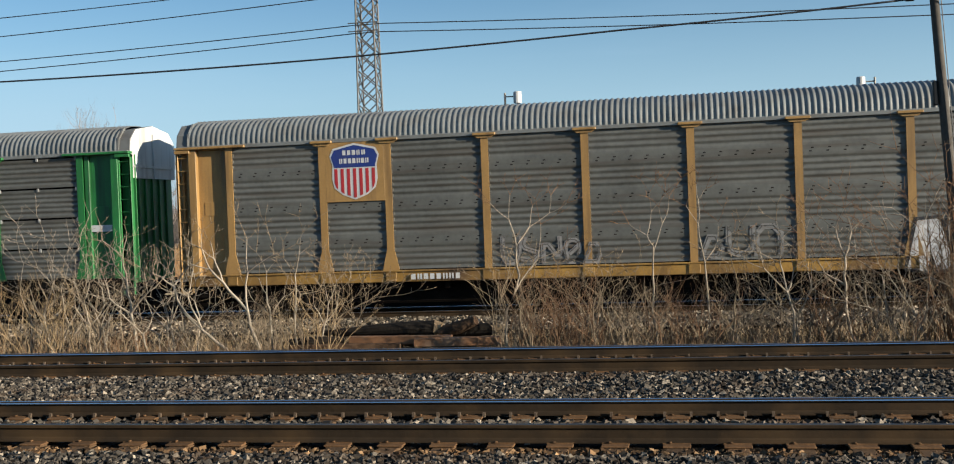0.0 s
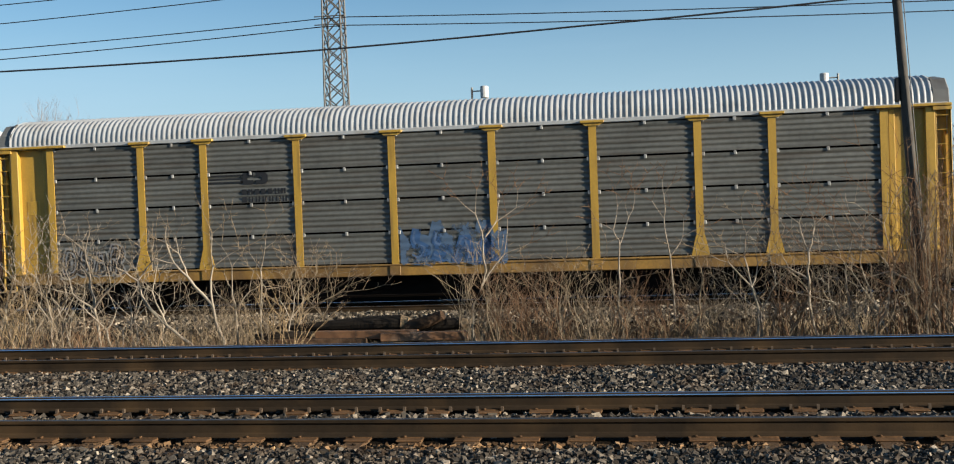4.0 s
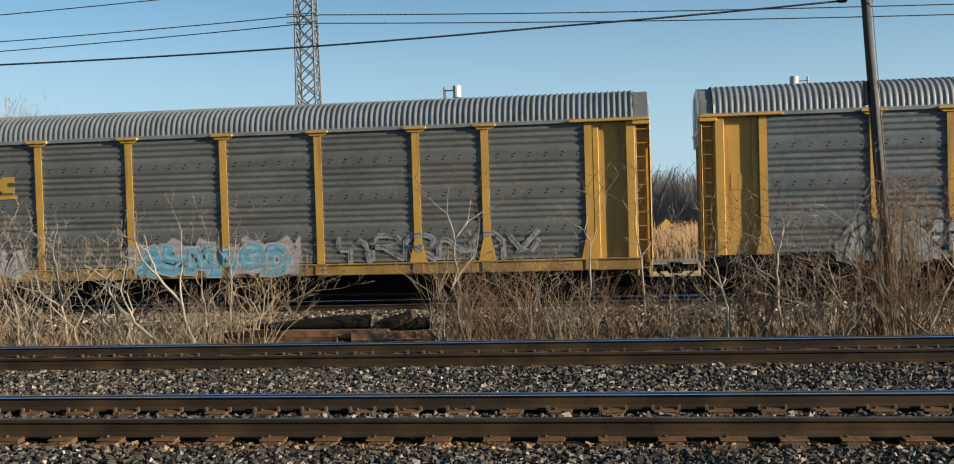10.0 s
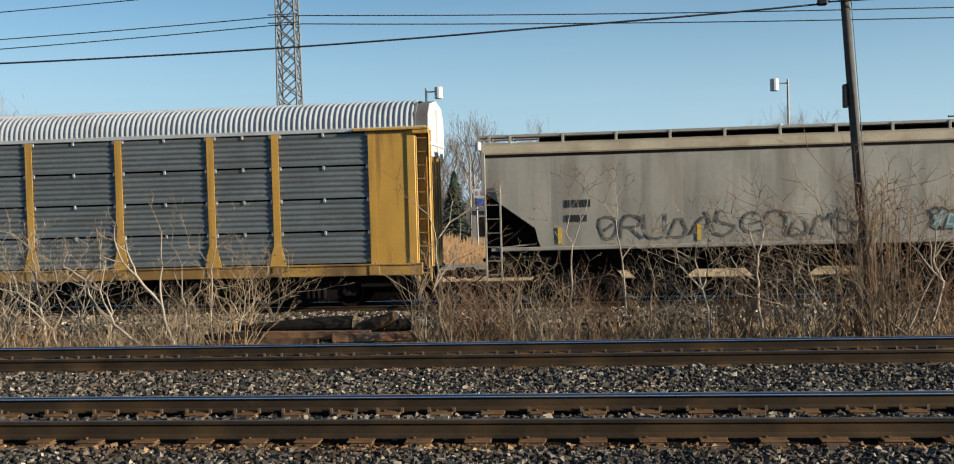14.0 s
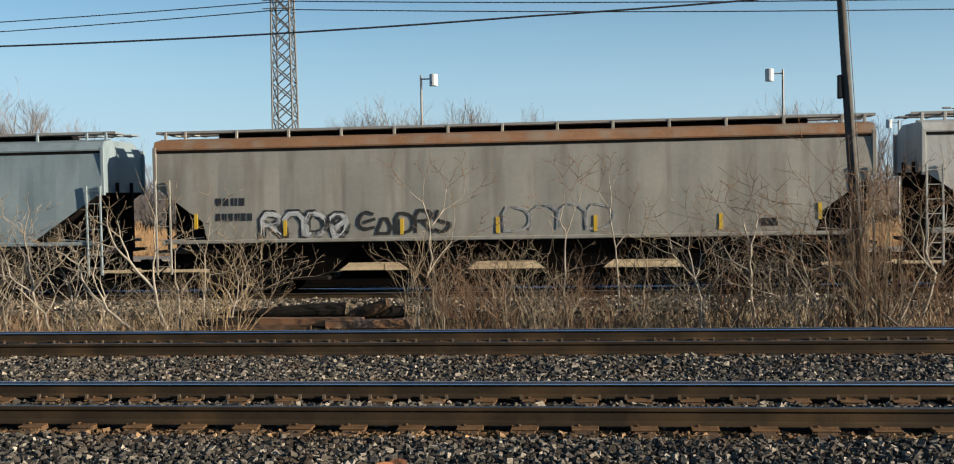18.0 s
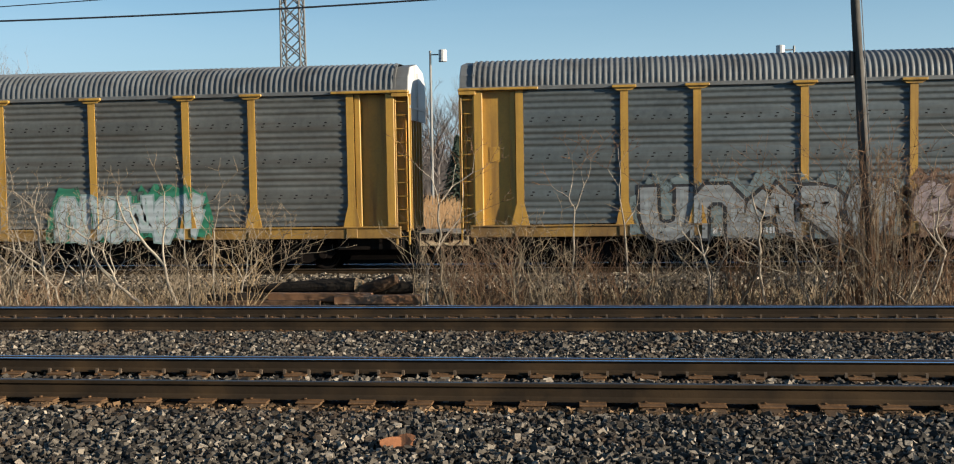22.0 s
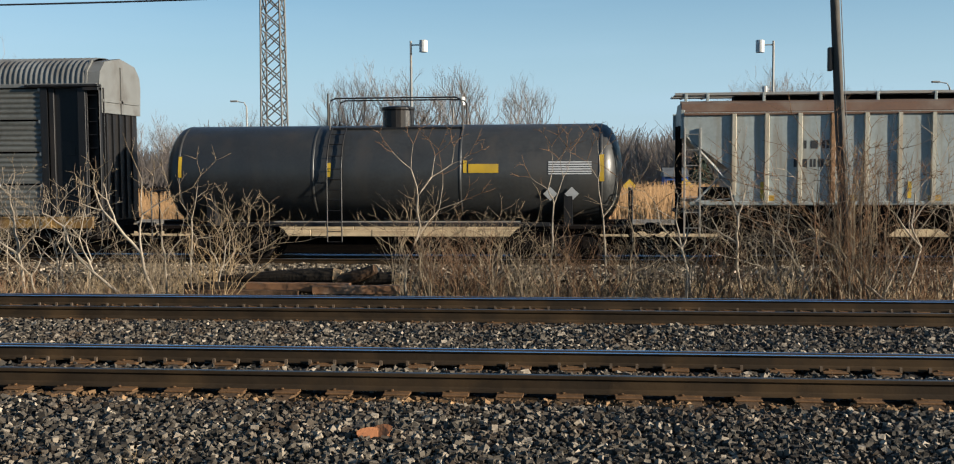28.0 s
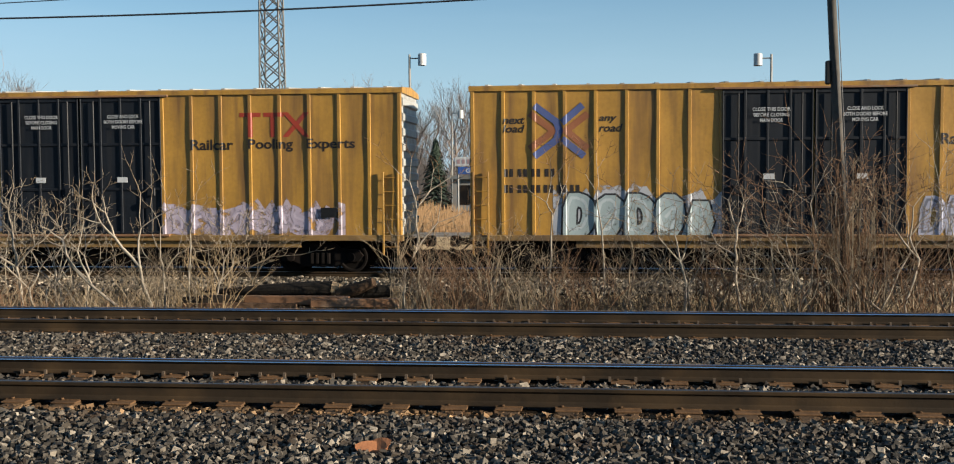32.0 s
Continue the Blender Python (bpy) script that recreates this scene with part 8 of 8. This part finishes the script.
def build_logs():
    rng = random.Random(31)

    def log(pts, radii, label, mt="log"):
        g = Geo().tube(pts, radii, 12)
        g.v = [(x + 0.025 * noise.noise((x * 4, y * 4, z * 4)), y + 0.02 * noise.noise((x * 5, z * 5, 1)), z + 0.03 * noise.noise((y * 4, x * 3, z * 5))) for x, y, z in g.v]
        ob = part("log", g, M[mt], smooth=False)
        tagged(ob, label, "log", "pile of old timber")
    z = -0.86
    log([(-8.55, 23.4, -0.33), (-7.9, 23.38, -0.335), (-7.0, 23.35, -0.29), (-6.2, 23.3, -0.26), (-5.58, 23.3, -0.245)], [0.02, 0.085, 0.135, 0.165, 0.17], "near-black timber tapering to a point", "log_dark")
    log([(-5.56, 23.3, -0.245), (-5.40, 23.3, -0.25)], [0.165, 0.12], "pale broken end of a near-black timber", "end_grain")
    log([(-5.45, 23.25, -0.36), (-5.0, 23.25, -0.24), (-4.62, 23.2, -0.10)], [0.13, 0.15, 0.11], "broken brown log end on top of the pile")
    log([(-5.35, 23.45, -0.36), (-4.8, 23.45, -0.33), (-4.22, 23.45, -0.31)], [0.15, 0.155, 0.13], "short dark log with a split end", "log_dark")
    log([(-4.22, 23.44, -0.31), (-4.12, 23.44, -0.31)], [0.125, 0.11], "pale cut end of a short log", "end_grain")
    log([(-8.75, 22.8, -0.50), (-8.2, 22.85, -0.48), (-7.55, 22.9, -0.42)], [0.10, 0.12, 0.08], "dark rotting log lying on the ground", "log_dark")
    for i, (x0, x1, y, zz, a) in enumerate(((-8.7, -6.2, 22.75, -0.60, 2), (-7.4, -5.1, 22.9, -0.46, -2), (-5.9, -4.0, 22.8, -0.50, 3))):
        g = Geo().box(-(x1 - x0) / 2, (x1 - x0) / 2, -0.12, 0.12, -0.09, 0.09, 0.015)
        ob = part("old_tie", g, M["hop_rust" if i else "log"], m=pose((x0 + x1) / 2, y, zz, 0, 0, a))
        tagged(ob, "old reddish brown railway tie lying in the weeds", "railway tie", "pile of old timber")
    g = Geo()
    rows = []
    for i in range(15):
        a = i / 14
        rows.append([(-9.3 + 5.6 * a, 22.3 + 2.0 * b / 6, z - 0.06 + 0.42 * math.sin(math.pi * a) ** 0.6 * math.sin(math.pi * b / 6) ** 0.7
                      + 0.05 * noise.noise((a * 9, b, 0))) for b in range(7)])
    g.sheet(rows)
    tagged(part("earth_mound", g, M["red_soil"], smooth=True), "low mound of reddish brown soil under the logs", "mound", kind="structure")
    for i, (x, y) in enumerate(((-3.62, 8.35), (-3.42, 8.42), (-3.78, 8.55))):
        g = Geo()
        for _ in range(7):
            d = Vector((rng.gauss(0, 0.4), rng.gauss(0, 0.3), 1)).normalized()
            h = rng.uniform(0.10, 0.26)
            p = Vector((x + rng.uniform(-0.04, 0.04), y + rng.uniform(-0.03, 0.03), -0.30))
            g.tube([p, p + d * h * 0.6, p + d * h + Vector((rng.uniform(-0.08, 0.08), 0, -0.02))], [0.003, 0.0025, 0.001], 4, cap=False)
        tagged(part("grass_tuft", g, M["straw"]), "small dry straw tuft growing in the ballast", "grass tuft", kind="stuff")
    # a loose plate on the stones
    g = Geo()
    for cx, cz, rx, rz, tilt in ((-0.01, 0.0, 0.145, 0.09, 0.1), (0.05, 0.035, 0.11, 0.085, -0.35)):
        ring = [(cx + rx * math.cos(a) * (1 + 0.12 * math.sin(3 * a)), tilt * rx * math.cos(a) + 0.03 * math.sin(2 * a) * rz, cz + rz * math.sin(a)) for a in (6.283 * k / 14 for k in range(14))]
        g.add([(x, y + d, z) for d in (0.0, 0.008) for x, y, z in ring], [tuple(range(14)), tuple(range(14, 28))[::-1]] + [(k, (k + 1) % 14, 14 + (k + 1) % 14, 14 + k) for k in range(14)])
    ob = part("loose_scrap_plate", g, M["scrap"], m=pose(-1.90, 9.40, -0.19, -52, 0, 8))
    tagged(ob, "bent orange rusty scrap plate lying on the ballast", "scrap plate")
    for i in range(7):
        x, y = -0.40 * 22.5 + rng.uniform(-1.2, 1.2), 21.6 + rng.uniform(-0.2, 0.3)
        g = Geo().box(-0.12, 0.12, -0.08, 0.08, 0, 0.10, 0.03)
        tagged(part("pale_rock", g, M["white"], m=pose(x, y, ground_z(y) - 0.02, rng.uniform(-15, 15), rng.uniform(-15, 15), rng.uniform(0, 90))),
               "small pale rock in the weeds", "rock", "pale rocks")


build_logs()


def build_far_signs():
    y = 75
    for x, h in ((2.72, 0.46), (6.5, 0.52)):
        root = tagged(new("warning_sign"), "yellow diamond warning sign on a grey post", "road sign", "yellow signs")
        part("post", Geo().tube([(x, y, -1.3), (x, y, 0.4)], 0.04, 6), M["steel"], root)
        part("panel", plate_poly([(x - h, 0.47), (x, 0.47 - h), (x + h, 0.47), (x, 0.47 + h)], y - 0.08, 0.03), flat("sign_yellow", (0.85, 0.55, 0.03)), root)
    root = tagged(new("site_cabin"), "blue painted site cabin far beyond the train", "cabin")
    bl = flat("cabin_blue", (0.04, 0.12, 0.42))
    x = 6.9
    part("wall", Geo().box(x - 0.9, x + 0.9, 88, 92, -1.3, 0.9, 0.03), bl, root)
    part("roof", Geo().extrude([(87.8, 0.9), (92.2, 0.9), (90, 1.6)], x - 1.0, x + 1.0), M["roof_dark"], root)
    part("window", Geo().box(x - 0.7, x - 0.2, 87.96, 88.0, -0.1, 0.6), M["dark"], root)
    part("window", Geo().box(x + 0.2, x + 0.7, 87.96, 88.0, -0.1, 0.6), M["dark"], root)
    root = tagged(new("station_sign"), "blue station sign under a pale panel on two posts", "sign")
    for x in (-8.35, -6.4):
        part("post", Geo().tube([(x, 70.1, -1.3), (x, 70.1, 3.3)], 0.06, 6), M["steel"], root)
    part("pale_panel", Geo().box(-8.55, -6.18, 70.0, 70.05, 2.76, 3.32, 0.01), M["white"], root, "pale panel with faded stripes")
    for k in range(7):
        part("stripe", Geo().box(-8.40 + k * 0.32, -8.22 + k * 0.32, 69.985, 69.998, 2.90, 3.18), flat("stripe_rose", (0.45, 0.30, 0.30)), root)
    part("blue_panel", Geo().box(-8.35, -6.38, 70.0, 70.05, 2.22, 2.69, 0.01), bl, root, "blue panel with white word")
    words("lettering", root, "Gare", -7.85, 2.32, 0.27, 0.95, 69.99, flat("paint_white", (0.75, 0.75, 0.74)), "white word", 0.02)
    root = tagged(new("shelter"), "low grey platform shelter beyond the reeds", "shelter")
    part("wall", Geo().box(-8.9, -5.9, 71.5, 74, -1.3, 1.9, 0.03), M["steel"], root)
    part("roof", Geo().extrude([(71.2, 1.9), (74.3, 1.9), (74.3, 2.05), (71.2, 2.15)], -9.2, -5.6), M["roof_grey"], root)
    part("window", Geo().box(-8.4, -6.4, 71.46, 71.5, 0.2, 1.5), M["dark"], root)
    root = tagged(new("notice_board"), "white notice board on two posts", "sign")
    x, y = 0.205 * 95, 95
    for d in (-0.4, 0.4):
        part("post", Geo().tube([(x + d, y, -1.3), (x + d, y, 4.1)], 0.05, 6), M["steel"], root)
    part("panel", Geo().box(x - 0.75, x + 0.75, y - 0.1, y - 0.05, 3.5, 4.2, 0.01), M["white"], root)


build_far_signs()


# ================= what moves =================


def motions():
    for root, s0, length in CARS:
        walk(root, [(float(t), pose(s0 - gone(t), TRAIN_Y, TRAIN_Z)) for t in range(0, 33, 2)])
    starts = {root: s0 for root, s0, length in CARS}
    step = 1 / 26
    for wheel, root, u in WHEELS:
        base = wheel.matrix_basis.translation
        # the wheel rolls while its place lies along the stretch of track before the camera
        t0 = max(0.0, (starts[root] + u - 13.0) / 15.7)
        t1 = min(32.0, (starts[root] + u + 24.0) / 15.55)
        rows = [(0.0, pose(*base))] if t0 > 0 or t1 <= t0 else []
        n = max(0, int((t1 - t0) / step))
        turn = [-math.degrees((gone(t0 + i * step) - gone(t0)) / 0.43) for i in range(n + 1)]
        if t1 > t0:
            rows += [(t0 + i * step, pose(*base, 0, turn[i], 0)) for i in range(n + 1)]
        if rows[-1][0] < 32.0 - 1 / 30:
            rows.append((32.0, pose(*base, 0, turn[-1], 0)))
        walk(wheel, rows)


motions()
